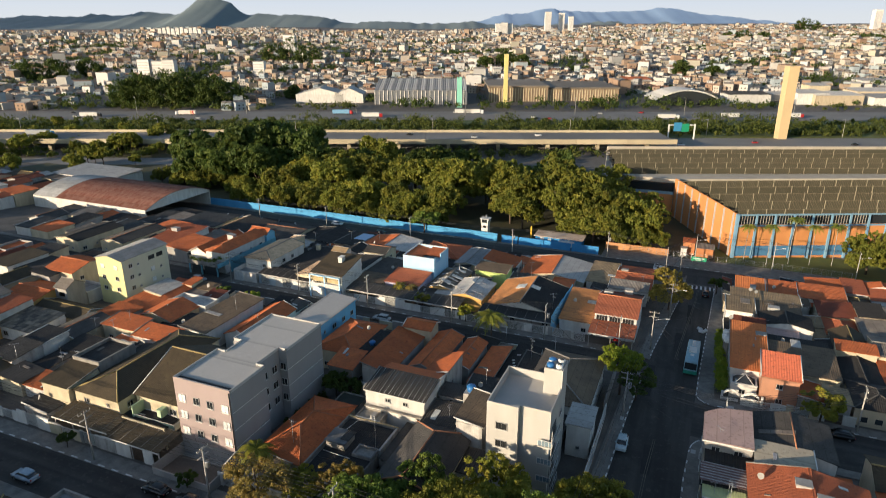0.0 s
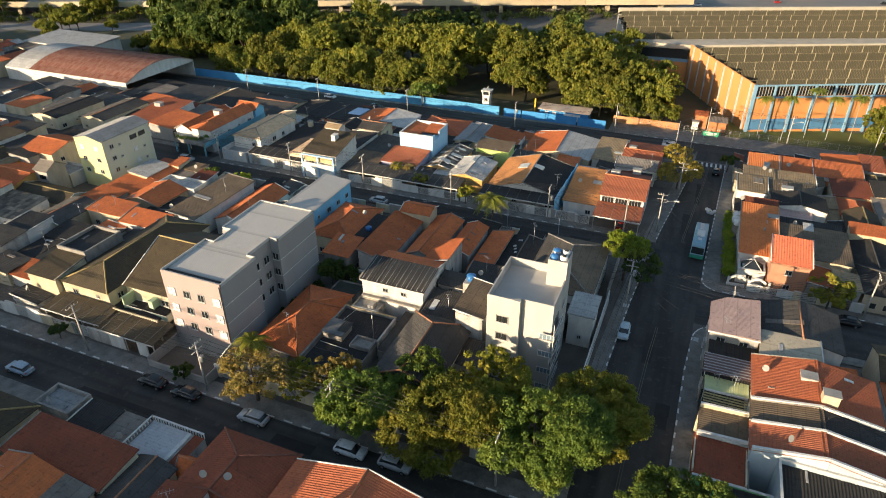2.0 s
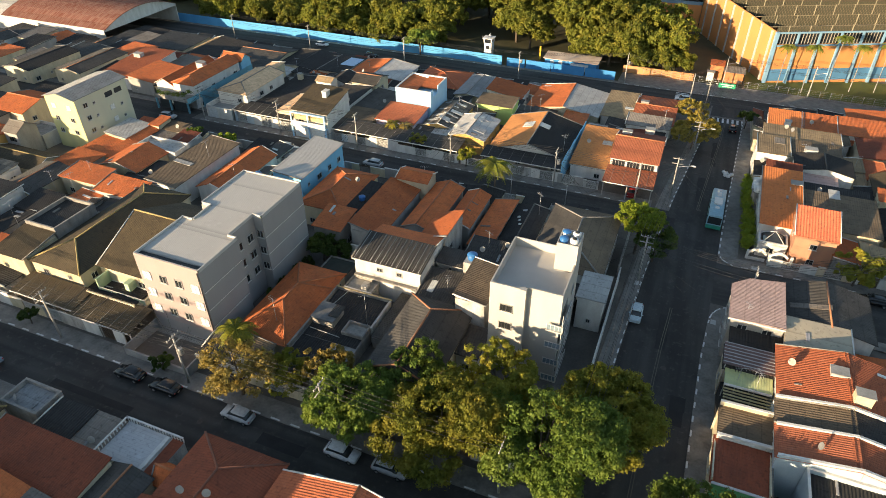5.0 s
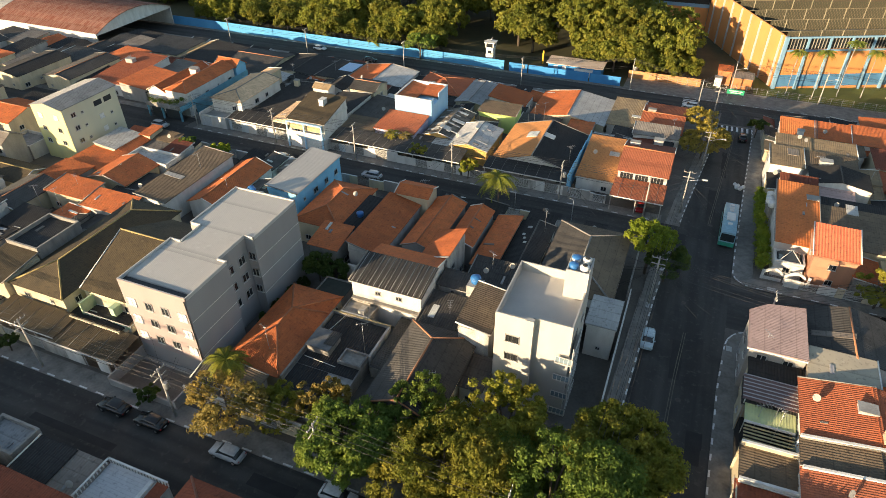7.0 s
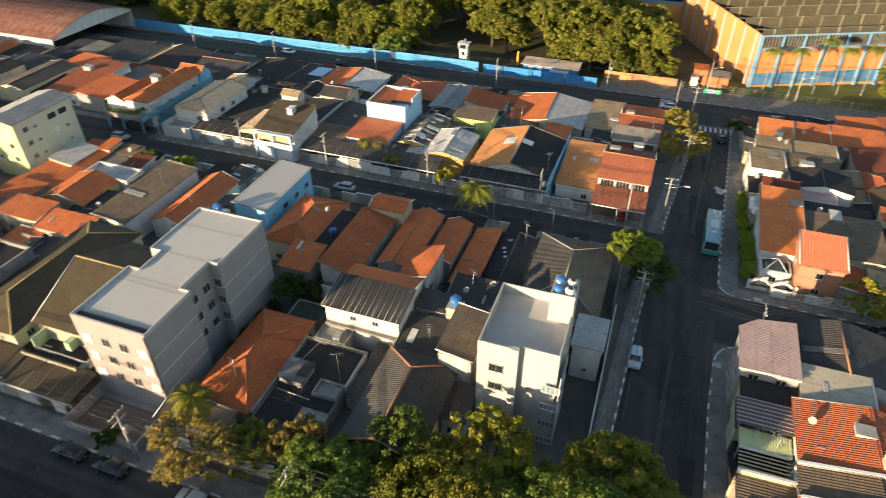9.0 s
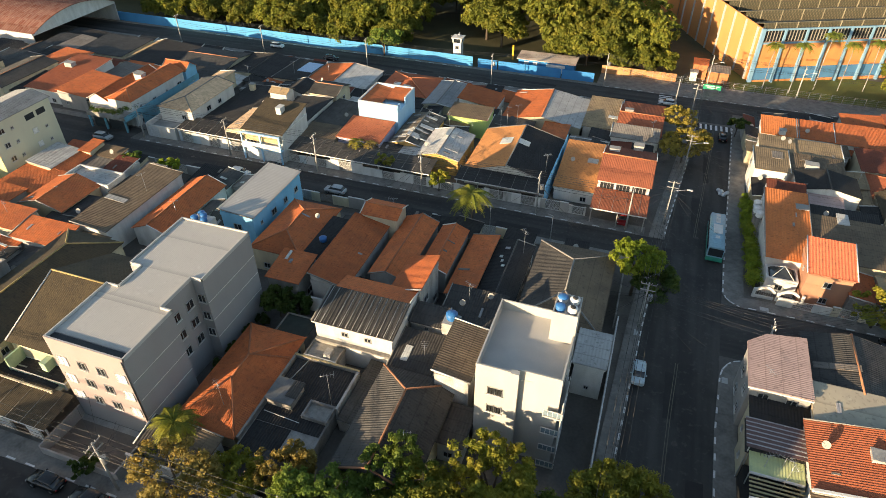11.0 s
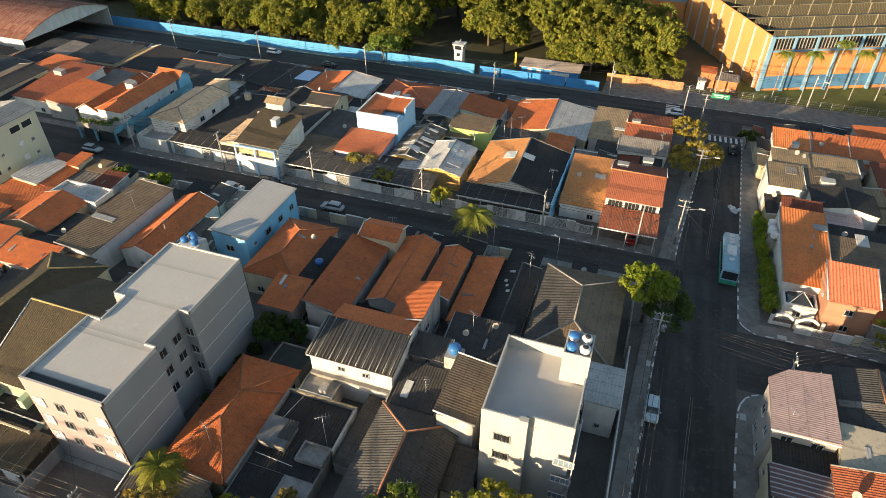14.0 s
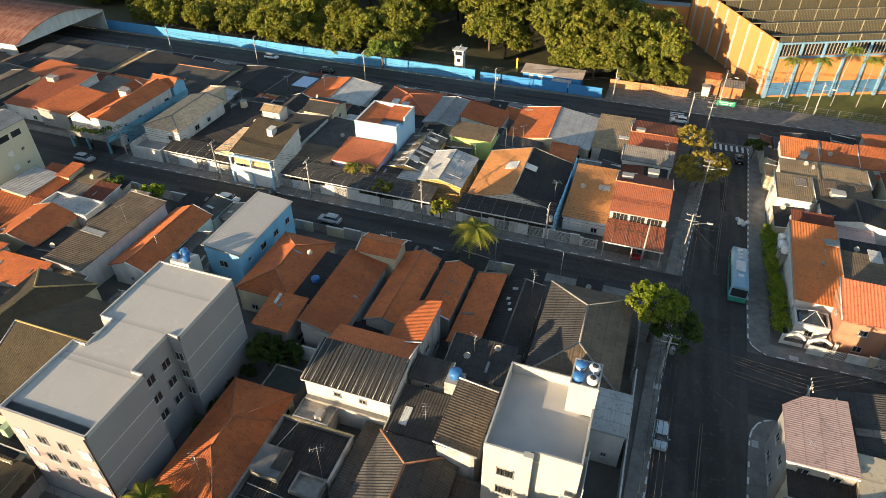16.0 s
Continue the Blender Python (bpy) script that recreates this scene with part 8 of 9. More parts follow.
def car(paint, label, suv=False):
    ob = thing("car", (0, 0, 0), label, "car")
    m = plain("car_paint", paint, 0.25, 0.0, 0.6)
    hb = 0.95 if not suv else 1.05
    part("body", rounded(Shape(), [section(-2.1, 0.72, 0.35, 0.75), section(-1.95, 0.84, 0.25, 0.85), section(-1.0, 0.88, 0.22, hb), section(0.8, 0.88, 0.22, hb), section(1.8, 0.85, 0.25, hb), section(2.05, 0.76, 0.35, 0.85)]), m, ob)
    top = 1.5 if not suv else 1.65
    part("roof", rounded(Shape(), [section(-0.55, 0.6, top - 0.12, top - 0.02, 0.1), section(-0.2, 0.66, top - 0.12, top, 0.1), section(1.0, 0.66, top - 0.12, top, 0.1), section(1.45, 0.6, top - 0.14, top - 0.04, 0.1)]), m, ob)
    part("window_glass", rounded(Shape(), [section(-1.15, 0.74, hb - 0.08, hb, 0.05), section(-0.5, 0.68, hb - 0.1, top - 0.08, 0.14), section(1.2, 0.68, hb - 0.1, top - 0.08, 0.14), section(1.75, 0.74, hb - 0.08, hb + 0.03, 0.05)]), GLASS, ob)
    for sx in (-1, 1):
        for y in (-1.3, 1.3):
            wheel = part("wheel", Shape().rod((-0.1, 0, 0), (0.1, 0, 0), 0.32, 0.32, 14), RUBBER, ob, at=(sx * 0.8, y, 0.32))
            part("rim", Shape().rod((-0.105, 0, 0), (0.105, 0, 0), 0.19, 0.19, 10), STEEL, wheel)
        part("headlight", Shape().box(sx * 0.62 - 0.14, sx * 0.62 + 0.14, -2.09, -1.98, 0.62, 0.76), TRIM, ob)
        part("tail_light", Shape().box(sx * 0.66 - 0.1, sx * 0.66 + 0.1, 2.0, 2.06, 0.66, 0.84), plain("red_lens", (0.4, 0.02, 0.02), 0.3), ob)
        part("mirror", Shape().box(sx * 0.96 - 0.09, sx * 0.96 + 0.09, -0.78, -0.66, 0.92, 1.05), m, ob)
    part("number_plate", Shape().box(-0.22, 0.22, 2.052, 2.07, 0.5, 0.62), TRIM, ob)
    return ob


def park(ob, x, y, heading, lift=0.045):
    slope = (lie(y + 1) - lie(y - 1)) / 2
    ob.location = (x, y, lie(y) + lift)
    ob.rotation_euler = Euler((math.atan(slope) * math.cos(radians(heading)), -math.atan(slope) * math.sin(radians(heading)), radians(heading)))


WHITE, SILVER, BLACK, BLUE_S = (0.78, 0.78, 0.78), (0.45, 0.46, 0.47), (0.015, 0.015, 0.016), (0.4, 0.5, 0.58)
park(car(WHITE, "white hatchback parked at the kerb"), -33.6, 51.9, 90)
park(car(SILVER, "silver grey saloon parked at the kerb"), -27.6, 52.1, 90)
park(car(SILVER, "silver hatchback parked below the bronze tree"), -48.0, 51.9, -90)
park(car(BLACK, "black hatchback parked at the kerb"), -65.2, 52.2, -90)
park(car(BLACK, "black saloon parked at the kerb"), -59.3, 52.1, -90)
park(car((0.35, 0.45, 0.55), "pale blue car parked on the shaded street"), -84.8, 47.0, -90)
park(car((0.4, 0.52, 0.62), "pale blue pickup in the small front yard"), -34.0, 46.2, 0)
park(car((0.5, 0.62, 0.68), "pale blue hatchback parked at the main street kerb"), -6.0, 90.0, 0)
park(car(WHITE, "white car parked in the middle street"), -84.6, 115.6 + 2.2, 90)
park(car(SILVER, "silver car parked in the middle street"), -64.0, 118.2, -90)
park(car(BLACK, "black car parked in the middle street"), -79.5, 122.0, 90)
park(car(SILVER, "silver car at the yellow block corner"), -120.9, 121.2, 90)
park(car(BLACK, "black car waiting at the zebra crossing"), 5.6, 171.5, 180)
park(car(WHITE, "white car on the avenue"), -121.2, 191.8, 90)
park(car(WHITE, "white car turning off the avenue"), -7.2, 188.6, -90)
park(car(BLACK, "black pickup-like car parked on the side street"), 27.0, 107.0, -90)
park(car(BLACK, "black car beside the avenue kerb"), -101.0, 187.6, 90)
ob = car((0.3, 0.02, 0.02), "dark red car under the red-tiled carport")
park(ob, -12.0, 124.9 + 1.9, 0, 0.2)

bus = thing("city_bus", (0, 0, 0), "pale blue city bus stopped at the kerb", "bus")
PB, GR = plain("pale_blue_bus_paint", (0.24, 0.42, 0.52), 0.35), plain("green_bus_paint", (0.02, 0.28, 0.2), 0.4)
part("body", rounded(Shape(), [section(-6.4, 1.15, 0.35, 2.9, 0.1), section(-6.3, 1.25, 0.3, 3.0, 0.12), section(5.0, 1.25, 0.3, 3.0, 0.12), section(5.1, 1.15, 0.35, 2.9, 0.1)]), PB, bus)
part("skirt", Shape().box(-1.27, 1.27, -6.45, 5.15, 0.3, 1.0), GR, bus, "green lower skirt")
part("windscreen", Shape().box(-1.1, 1.1, -6.44, -6.38, 1.25, 2.6), GLASS, bus)
for sx in (-1, 1):
    for i in range(8):
        part("side_window", Shape().box(sx * 1.255 - 0.02, sx * 1.255 + 0.02, -5.6 + i * 1.3, -4.5 + i * 1.3, 1.4, 2.4), GLASS, bus)
    for y in (-3.2, 2.6):
        part("wheel", Shape().rod((sx * 1.26, y, 0.48), (sx * 1.0, y, 0.48), 0.48, 0.48, 14), RUBBER, bus)
part("roof_unit", Shape().box(-0.7, 0.7, -2.0, 0.6, 3.0, 3.28), TRIM, bus, "white roof air conditioner")
for y in (-3.6, 1.6, 2.6, 3.8):
    part("roof_hatch", Shape().box(-0.35, 0.35, y, y + 0.7, 3.0, 3.12), TRIM, bus)
park(bus, 3.4, 125.6, -2)

rr = random.Random(12)
for i in range(26):
    fx, fy, z = rr.uniform(-330, 420), rr.choice((515, 522, 545, 552)), 0.25
    p = far(fx, fy)
    big = rr.random() < 0.2
    ob = thing("lorry" if big else "distant_car", (p[0], p[1], z), "box lorry on the far motorway" if big else "small car on the far motorway", "lorry" if big else "car", turn=22.5 + 90)
    mt = plain("vehicle_paint", rr.choice((WHITE, SILVER, BLACK, (0.4, 0.03, 0.03))), 0.3)
    if big:
        part("trailer", Shape().box(-1.25, 1.25, -6.5, 7.5, 1.0, 4.0), TRIM, ob)
        part("cab", Shape().box(-1.2, 1.2, -9.2, -6.8, 0.6, 3.3), mt, ob)
    else:
        part("body", rounded(Shape(), [section(-2.1, 0.75, 0.3, 0.8), section(-1, 0.88, 0.2, 1.0), section(1.8, 0.86, 0.2, 1.0), section(2.1, 0.76, 0.3, 0.85)]), mt, ob)
        part("cabin", rounded(Shape(), [section(-1.0, 0.7, 0.95, 1.0), section(-0.4, 0.66, 0.95, 1.5), section(1.2, 0.66, 0.95, 1.5), section(1.7, 0.7, 0.95, 1.0)]), GLASS, ob)
for fx, fy, z, c in ((-330, 396, 6.25, (0.1, 0.3, 0.5)), (-250, 388, 6.25, WHITE), (-180, 400, 6.25, BLACK), (-95, 390, 6.25, WHITE), (-20, 398, 6.25, BLACK), (20, 388, 6.25, SILVER), (60, 396, 6.25, WHITE), (150, 396, 0.3, WHITE), (200, 404, 0.3, (0.4, 0.03, 0.03)), (260, 398, 0.3, BLACK), (120, 410, 0.3, SILVER)):
    p = far(fx, fy)
    ob = thing("distant_car", (p[0], p[1], z), "car on the riverside expressway", "car", turn=112.5)
    part("body", rounded(Shape(), [section(-2.1, 0.75, 0.3, 0.8), section(-1, 0.88, 0.2, 1.0), section(1.8, 0.86, 0.2, 1.0), section(2.1, 0.76, 0.3, 0.85)]), plain("vehicle_paint", c, 0.3), ob)
    part("cabin", rounded(Shape(), [section(-1.0, 0.7, 0.95, 1.0), section(-0.4, 0.66, 0.95, 1.5), section(1.2, 0.66, 0.95, 1.5), section(1.7, 0.7, 0.95, 1.0)]), GLASS, ob)



def lorry(fx, fy, z, box, cab, label, turn):
    p = far(fx, fy)
    ob = thing("lorry", (p[0], p[1], z), label, "lorry", turn=turn)
    part("trailer", Shape().box(-1.3, 1.3, -6.5, 7.5, 1.1, 4.1), plain("lorry_box", box, 0.4), ob)
    part("cab", rounded(Shape(), [section(-9.2, 1.1, 0.6, 2.6, 0.1), section(-8.9, 1.22, 0.5, 3.3, 0.15), section(-6.8, 1.22, 0.5, 3.5, 0.15)]), plain("lorry_cab", cab, 0.35), ob)
    for y in (-8.0, -5.0, 4.6, 6.0):
        for sx in (-1.22, 1.22):
            part("wheel", Shape().rod((sx, y, 0.5), (sx * 0.8, y, 0.5), 0.5, 0.5, 10), RUBBER, ob)
    return ob


ob = lorry(-212, 535, 0.22, (0.72, 0.66, 0.6), (0.75, 0.75, 0.75), "white box lorry with orange stripes on the motorway", 22.5 - 90)
for k, c in enumerate(((0.7, 0.3, 0.05), (0.5, 0.03, 0.04))):
    part("stripe", Shape().box(-1.33, 1.33, 3.4 + k * 1.6, 4.5 + k * 1.6, 1.3, 3.9), plain("lorry_stripe", c, 0.4), ob)
lorry(-248, 392, 6.25, (0.35, 0.36, 0.38), (0.08, 0.3, 0.5), "grey lorry with a blue cab on the viaduct", 112.5)
lorry(-84, 540, 0.22, (0.2, 0.4, 0.6), (0.5, 0.03, 0.03), "blue box lorry with a red cab on the motorway", 112.5)

# ---- poles and cables ----
HEADS = {}


def utility_pole(key, x, y, height=8.5, along_x=True, lamp=0.0, transformer=False):
    ob = thing("utility_pole", (x, y, lie(y)), "concrete utility pole with crossarms and cables", "pole", "utility poles")
    part("shaft", Shape().rod((0, 0, -0.5), (0, 0, height), 0.17, 0.11, 8), POLE, ob)
    ax, ay = (0, 1.0) if along_x else (1.0, 0)
    for z in (height - 0.3, height - 1.3):
        part("crossarm", Shape().rod((-ax, -ay, z), (ax, ay, z), 0.07), POLE, ob)
    for s in (-1, -0.4, 0.4, 1):
        part("insulator", Shape().rod((ax * s, ay * s, height - 0.23), (ax * s, ay * s, height + 0.02), 0.06, 0.04, 6), TRIM, ob)
    if lamp:
        part("lamp_arm", Shape().rod((0, 0, height - 2.0), (lamp, 0.2, height - 1.4), 0.05), STEEL, ob)
        part("lamp_head", Shape().box(lamp - 0.1, lamp + 0.7 * (1 if lamp > 0 else -1) + (0.1 if lamp > 0 else 0.1), 0.05, 0.35, height - 1.45, height - 1.3), TRIM, ob)
    if transformer:
        part("transformer", Shape().lathe([(0.3, 0), (0.33, 0.1), (0.33, 0.9), (0.28, 1.0)], (0.55, 0, height - 3.0), 10), STEEL, ob)
    base = lie(y)
    HEADS[key] = [(x + ax * s, y + ay * s, base + height) for s in (-1, -0.4, 0.4, 1)] + [(x + 0.1, y + 0.1, base + height - 1.9), (x - 0.1, y - 0.1, base + height - 2.3)]
    return ob


def cables(keys, name="overhead_cables"):
    sh = Shape()
    for a, b in zip(keys, keys[1:]):
        for p, q in zip(HEADS[a], HEADS[b]):
            p, q = Vector(p), Vector(q)
            last = p
            for i in range(1, 9):
                u = i / 8
                here = p.lerp(q, u) - Vector((0, 0, 0.035 * (p - q).length * 4 * u * (1 - u) * 0.5))
                sh.rod(last, here, 0.03, 0.03, 3)
                last = here
    return tagged(part(name, sh, WIRE), "thin black overhead cables sagging between utility poles", "cables", kind="stuff")


for i, x in enumerate((-128, -104, -79.7, -57.5, -37, -15.5)):
    utility_pole(("front", i), x, 54.1, 8.6, True, 0, i == 3)
cables([("front", i) for i in range(6)])
for i, x in enumerate((-112.5, -91, -71.0, -49, -27.0, -11.2)):
    utility_pole(("mid", i), x, 124.2, 8.2, True, 0, i == 4)
cables([("mid", i) for i in range(6)])
for i, (x, y) in enumerate(((-8.2, 62), (-6.9, 98.7), (-5.0, 128.6), (-2.4, 150), (-1.6, 181.5))):
    utility_pole(("main", i), x, y, 9.0, False, 2.4 if i in (2, 3) else 0.0, i == 1)
cables([("main", i) for i in range(5)])
for i, x in enumerate((-150, -121, -88, -52.3, -24.0, -5.6)):
    utility_pole(("ave", i), x, 185.0 if i in (3, 5) else 195.9 if i > 3 else 184.6, 8.6, True, 0, i in (3, 4))
cables([("ave", i) for i in range(6)])
for i, (x, y) in enumerate(((8.6, 100.5 - 4.0), (30, 110.2), (55, 110.4))):
    utility_pole(("side", i), x, y, 8.4, True)
cables([("main", 1), ("side", 0), ("side", 1), ("side", 2)])
for i, (x, y) in enumerate(((2, 204.5), (24, 204.6), (46, 204.8))):
    utility_pole(("fac", i), x, y, 8.6, True, 2.0)
cables([("ave", 5), ("fac", 0), ("fac", 1), ("fac", 2)])
for x, y in ((-33.4, 116.2), (-22.8, 115.9)):
    ob = thing("street_lamp", (x, y, lie(y)), "slim grey street lamp with a bent arm", "street lamp")
    part("post", Shape().rod((0, 0, -0.3), (0, 0, 5.5), 0.07, 0.05), STEEL, ob)
    part("arm", Shape().rod((0, 0, 5.5), (-0.9, -0.2, 5.9), 0.04), STEEL, ob)

# ---- roof tanks, antennas, dishes, chimneys ----


def roof_tank(x, y, z, lid=TANK, body=TANK, s=1.0, label="blue plastic water tank with a domed lid"):
    ob = thing("water_tank", (x, y, z), label, "water tank")
    part("body", Shape().lathe([(0.55 * s, 0), (0.68 * s, 0.15 * s), (0.75 * s, 0.8 * s), (0.7 * s, 0.85 * s)], k=16), body, ob)
    part("lid", Shape().lathe([(0.78 * s, 0.86 * s), (0.76 * s, 0.95 * s), (0.45 * s, 1.15 * s), (0.1 * s, 1.22 * s)], k=16), lid, ob)
    return ob


tz = 22.4 + 2.42
for i, (x, y) in enumerate(((-16.3, 80.4), (-16.3, 81.9), (-15.0, 80.4), (-15.0, 81.9))):
    tk = roof_tank(x, y, tz, TANK if i < 2 else TANKW, TANKW if i else TANK, 0.74, "round blue roof water tank on the white block" if i < 2 else "round white roof water tank with a black hatch")
    if i > 1:
        part("hatch", Shape().lathe([(0.3, 0.84), (0.3, 0.93), (0.05, 0.97)], k=12), plain("black_lid", (0.03, 0.03, 0.03), 0.5), tk)
tw = thing("tank_stand", (-29.9, 84.8, lie(86)), "stained white tank tower between the roofs", "tank tower")
part("wall", Shape().box(-1.0, 1.0, -1.0, 1.0, -0.4, 7.2), WALL["whiteold"], tw)
roof_tank(-29.9, 84.9, lie(86) + 7.2)
ts = thing("tank_stand", (-73.4, 93.2, lie(93)), "white tank tower behind the apartment block", "tank tower")
part("wall", Shape().box(-1.6, 1.6, -1.2, 1.2, -0.4, 7.4), WALL["white"], ts)
for x, y in ((-74.3, 92.7), (-73.3, 93.6), (-72.5, 92.6), (-73.9, 94.0)):
    roof_tank(x, y, lie(93) + 7.4, s=0.72)
roof_tank(-55.0, 97.4, lie(97) + 4.8, s=0.8)
for x, y, h in ((-84.5, 137.0, 7.4), (-126, 141, 7.0), (15.6, 131.0, 6.0), (-11.8, 144.0, 6.9), (17.5, 79.5, 7.0)):
    ob = thing("roof_tank_box", (x, y, lie(y) + h), "small pale cement tank box on a roof", "tank box")
    part("body", Shape().box(-0.9, 0.9, -0.7, 0.7, -0.8, 0.9), WALL["whiteold"], ob)
    part("lid", Shape().box(-1.0, 1.0, -0.8, 0.8, 0.9, 1.02), CONCRETE, ob)

rr = random.Random(31)
spots = [t for t in TAKEN if -115 < t[0] < 30 and 20 < t[2] < 180 and t[1] - t[0] > 4 and t[3] - t[2] > 4]
for i in range(46):
    a, b, c, d = rr.choice(spots)
    x, y = rr.uniform(a + 1, b - 1), rr.uniform(c + 1, d - 1)
    ob = thing("antenna", (x, y, lie(y)), "thin metal television antenna on a mast above the roofs", "antenna", "roof antennas")
    h = rr.uniform(6.2, 8.8)
    part("mast", Shape().rod((0, 0, 2.4), (0, 0, h), 0.03, 0.025, 5), STEEL, ob)
    boom = part("boom", Shape().rod((-0.8, 0, h - 0.1), (0.8, 0.1, h - 0.1), 0.02, 0.02, 4), STEEL, ob)
    for k in range(5):
        u = -0.75 + k * 0.36
        part("element", Shape().rod((u, -0.45 + 0.05 * k, h - 0.1), (u, 0.5 - 0.05 * k, h - 0.1), 0.014, 0.014, 4), STEEL, boom)
    ob.rotation_euler = (0, 0, rr.uniform(0, 6))

# hedge along the corner garden
cs, rs = [], []
hr = np.random.default_rng(6)
for i in range(210):
    y = hr.uniform(114, 142)
    cs.append((8.9 + hr.uniform(-0.8, 0.6), y, lie(y) + hr.uniform(0.4, 2.2)))
    rs.append(0.6)
tagged(new("garden_hedge", leaf_mesh("garden_hedge", leaves(cs, rs, 60, 0.16, 3), LEAF["bright"])), "clipped green hedge along the pavement", "hedge", kind="stuff")

# ---- small things on the roofs ----


def roof_at(x, y):
    """The house under a place, and there the roof's point and normal in the house's frame."""
    best = None
    for x0, x1, y0, y1, ob, tops in ROOFS:
        if not (x0 <= x <= x1 and y0 <= y <= y1):
            continue
        lx, ly = x - (x0 + x1) / 2, y - (y0 + y1) / 2
        for poly in tops:
            p = [Vector(q) for q in poly]
            n = (p[1] - p[0]).cross(p[2] - p[0]).normalized()
            inside = all((b.x - a.x) * (ly - a.y) - (b.y - a.y) * (lx - a.x) >= -0.05 for a, b in zip(p, p[1:] + p[:1]))
            if inside and n.z > 0.1:
                z = p[0].z - (n.x * (lx - p[0].x) + n.y * (ly - p[0].y)) / n.z
                if best is None or z + ob.location.z > best[1].z + best[0].location.z:
                    best = (ob, Vector((lx, ly, z)), n)
    return best


def roof_box(x, y, w, d, h, mat, lid=None):
    """A rendered chimney or tank box standing on a roof."""
    hit = roof_at(x, y)
    if not hit:
        return
    ob, p, n = hit
    b = part("chimney_box", Shape().box(-w / 2, w / 2, -d / 2, d / 2, -0.7, h), mat, ob, at=tuple(p))
    part("cap", Shape().box(-w / 2 - 0.08, w / 2 + 0.08, -d / 2 - 0.08, d / 2 + 0.08, h + 0.002, h + 0.1), lid or CONCRETE, b)


PALE_SHEET = roofing("clear_plastic_sheets", (0.6, 0.6, 0.56), (0.42, 0.42, 0.4), 1.2, 0.5, rough=0.35, stain=0.3)
TARP = plain("blue_white_tarpaulin", (0.42, 0.6, 0.82), 0.45)


def skylight(x, y, w, l, mat, name="skylight"):
    """A sheet of another kind laid on a slope, with a raised rim."""
    hit = roof_at(x, y)
    if not hit:
        return
    ob, p, n = hit
    side = Vector((0, 0, 1)).cross(n)
    side = side.normalized() if side.length > 0.05 else Vector((1, 0, 0))
    up = n.cross(side)
    c = p + n * 0.09
    q = [c - side * w / 2 - up * l / 2, c + side * w / 2 - up * l / 2, c + side * w / 2 + up * l / 2, c - side * w / 2 + up * l / 2]
    part(name, sheet(Shape(), q, 0.3, 0.012, 0.12), mat, ob)


roof_box(-82.4, 131.6, 1.1, 1.7, 1.2, WALL["white"], TRIM)
roof_box(-124.4, 139.6, 2.0, 1.6, 1.1, WALL["white"])
roof_box(-150.6, 144.4, 2.2, 1.6, 0.9, WALL["whiteold"])
roof_box(-16.0, 140.4, 1.9, 1.1, 0.6, TRIM)
roof_box(16.2, 165.9 + 1.6, 1.3, 1.1, 0.9, TRIM)
roof_box(-15.5, 168.4, 1.8, 1.0, 0.6, CONCRETE)
roof_box(-62.0, 92.0, 0.7, 0.7, 0.9, WALL["whiteold"])
roof_box(-104.2, 149.8, 1.5, 1.2, 1.2, WALL["white"])
roof_box(-101.0, 149.0, 1.2, 1.0, 1.5, WALL["cream"])
roof_box(19.4, 149.6, 2.2, 1.6, 0.8, WALL["whiteold"])
roof_box(19.4, 75.6, 1.8, 1.3, 1.4, WALL["cream"])
roof_box(-28.6, 39.0, 0.8, 0.7, 1.0, WALL["white"])
roof_box(-100.2, 108.0, 1.2, 1.2, 1.0, WALL["cream"])
skylight(-37.0, 140.9, 2.6, 2.4, PALE_SHEET)
skylight(-33.4, 140.6, 1.8, 2.4, PALE_SHEET)
skylight(-19.6, 140.2, 2.0, 1.5, ROOF["lightgrey"])
skylight(-71.0, 165.0, 1.7, 2.6, PALE_SHEET)
skylight(-68.4, 164.6, 1.7, 2.4, ROOF["lightgrey"])
skylight(-18.4, 166.2, 2.6, 1.2, PALE_SHEET)
skylight(-103.6, 140.0, 1.1, 2.6, PALE_SHEET)
skylight(-97.3, 169.8, 4.3, 6.4, TARP, "tarpaulin")
skylight(-48.6, 141.0, 2.6, 2.2, PALE_SHEET)
skylight(-46.8, 136.0, 2.0, 3.0, ROOF["lightgrey"])
skylight(-56.4, 139.0, 1.6, 2.4, ROOF["lightgrey"], "patch_sheet")
skylight(-55.0, 143.5, 1.2, 3.0, PALE_SHEET, "patch_sheet")
skylight(-58.2, 141.0, 1.0, 2.6, ROOF["lightgrey"], "patch_sheet")
skylight(22.0, 131.0, 1.8, 3.0, ROOF["lightgrey"], "patch_sheet")
skylight(13.6, 152.0, 2.0, 2.6, ROOF["greybrown"], "patch_sheet")
skylight(18.6, 153.0, 2.2, 2.6, ROOF["brown"], "patch_sheet")
skylight(-93.0, 96.0, 1.1, 4.0, ROOF["lightgrey"], "patch_sheet")
skylight(-28.4, 104.5, 0.5, 0.5, PALE_SHEET)
skylight(-28.0, 103.4, 0.5, 0.4, PALE_SHEET)
skylight(-27.6, 102.2, 0.4, 0.5, PALE_SHEET)
skylight(-39.6, 105.0, 0.7, 2.2, ROOF["claydark"], "patch_sheet")
skylight(-34.0, 79.5, 0.9, 2.4, PALE_SHEET)
skylight(15.6, 93.0, 1.0, 5.0, ROOF["greybrown"], "patch_sheet")

# ---- party walls and terraces on the block east of the main street ----


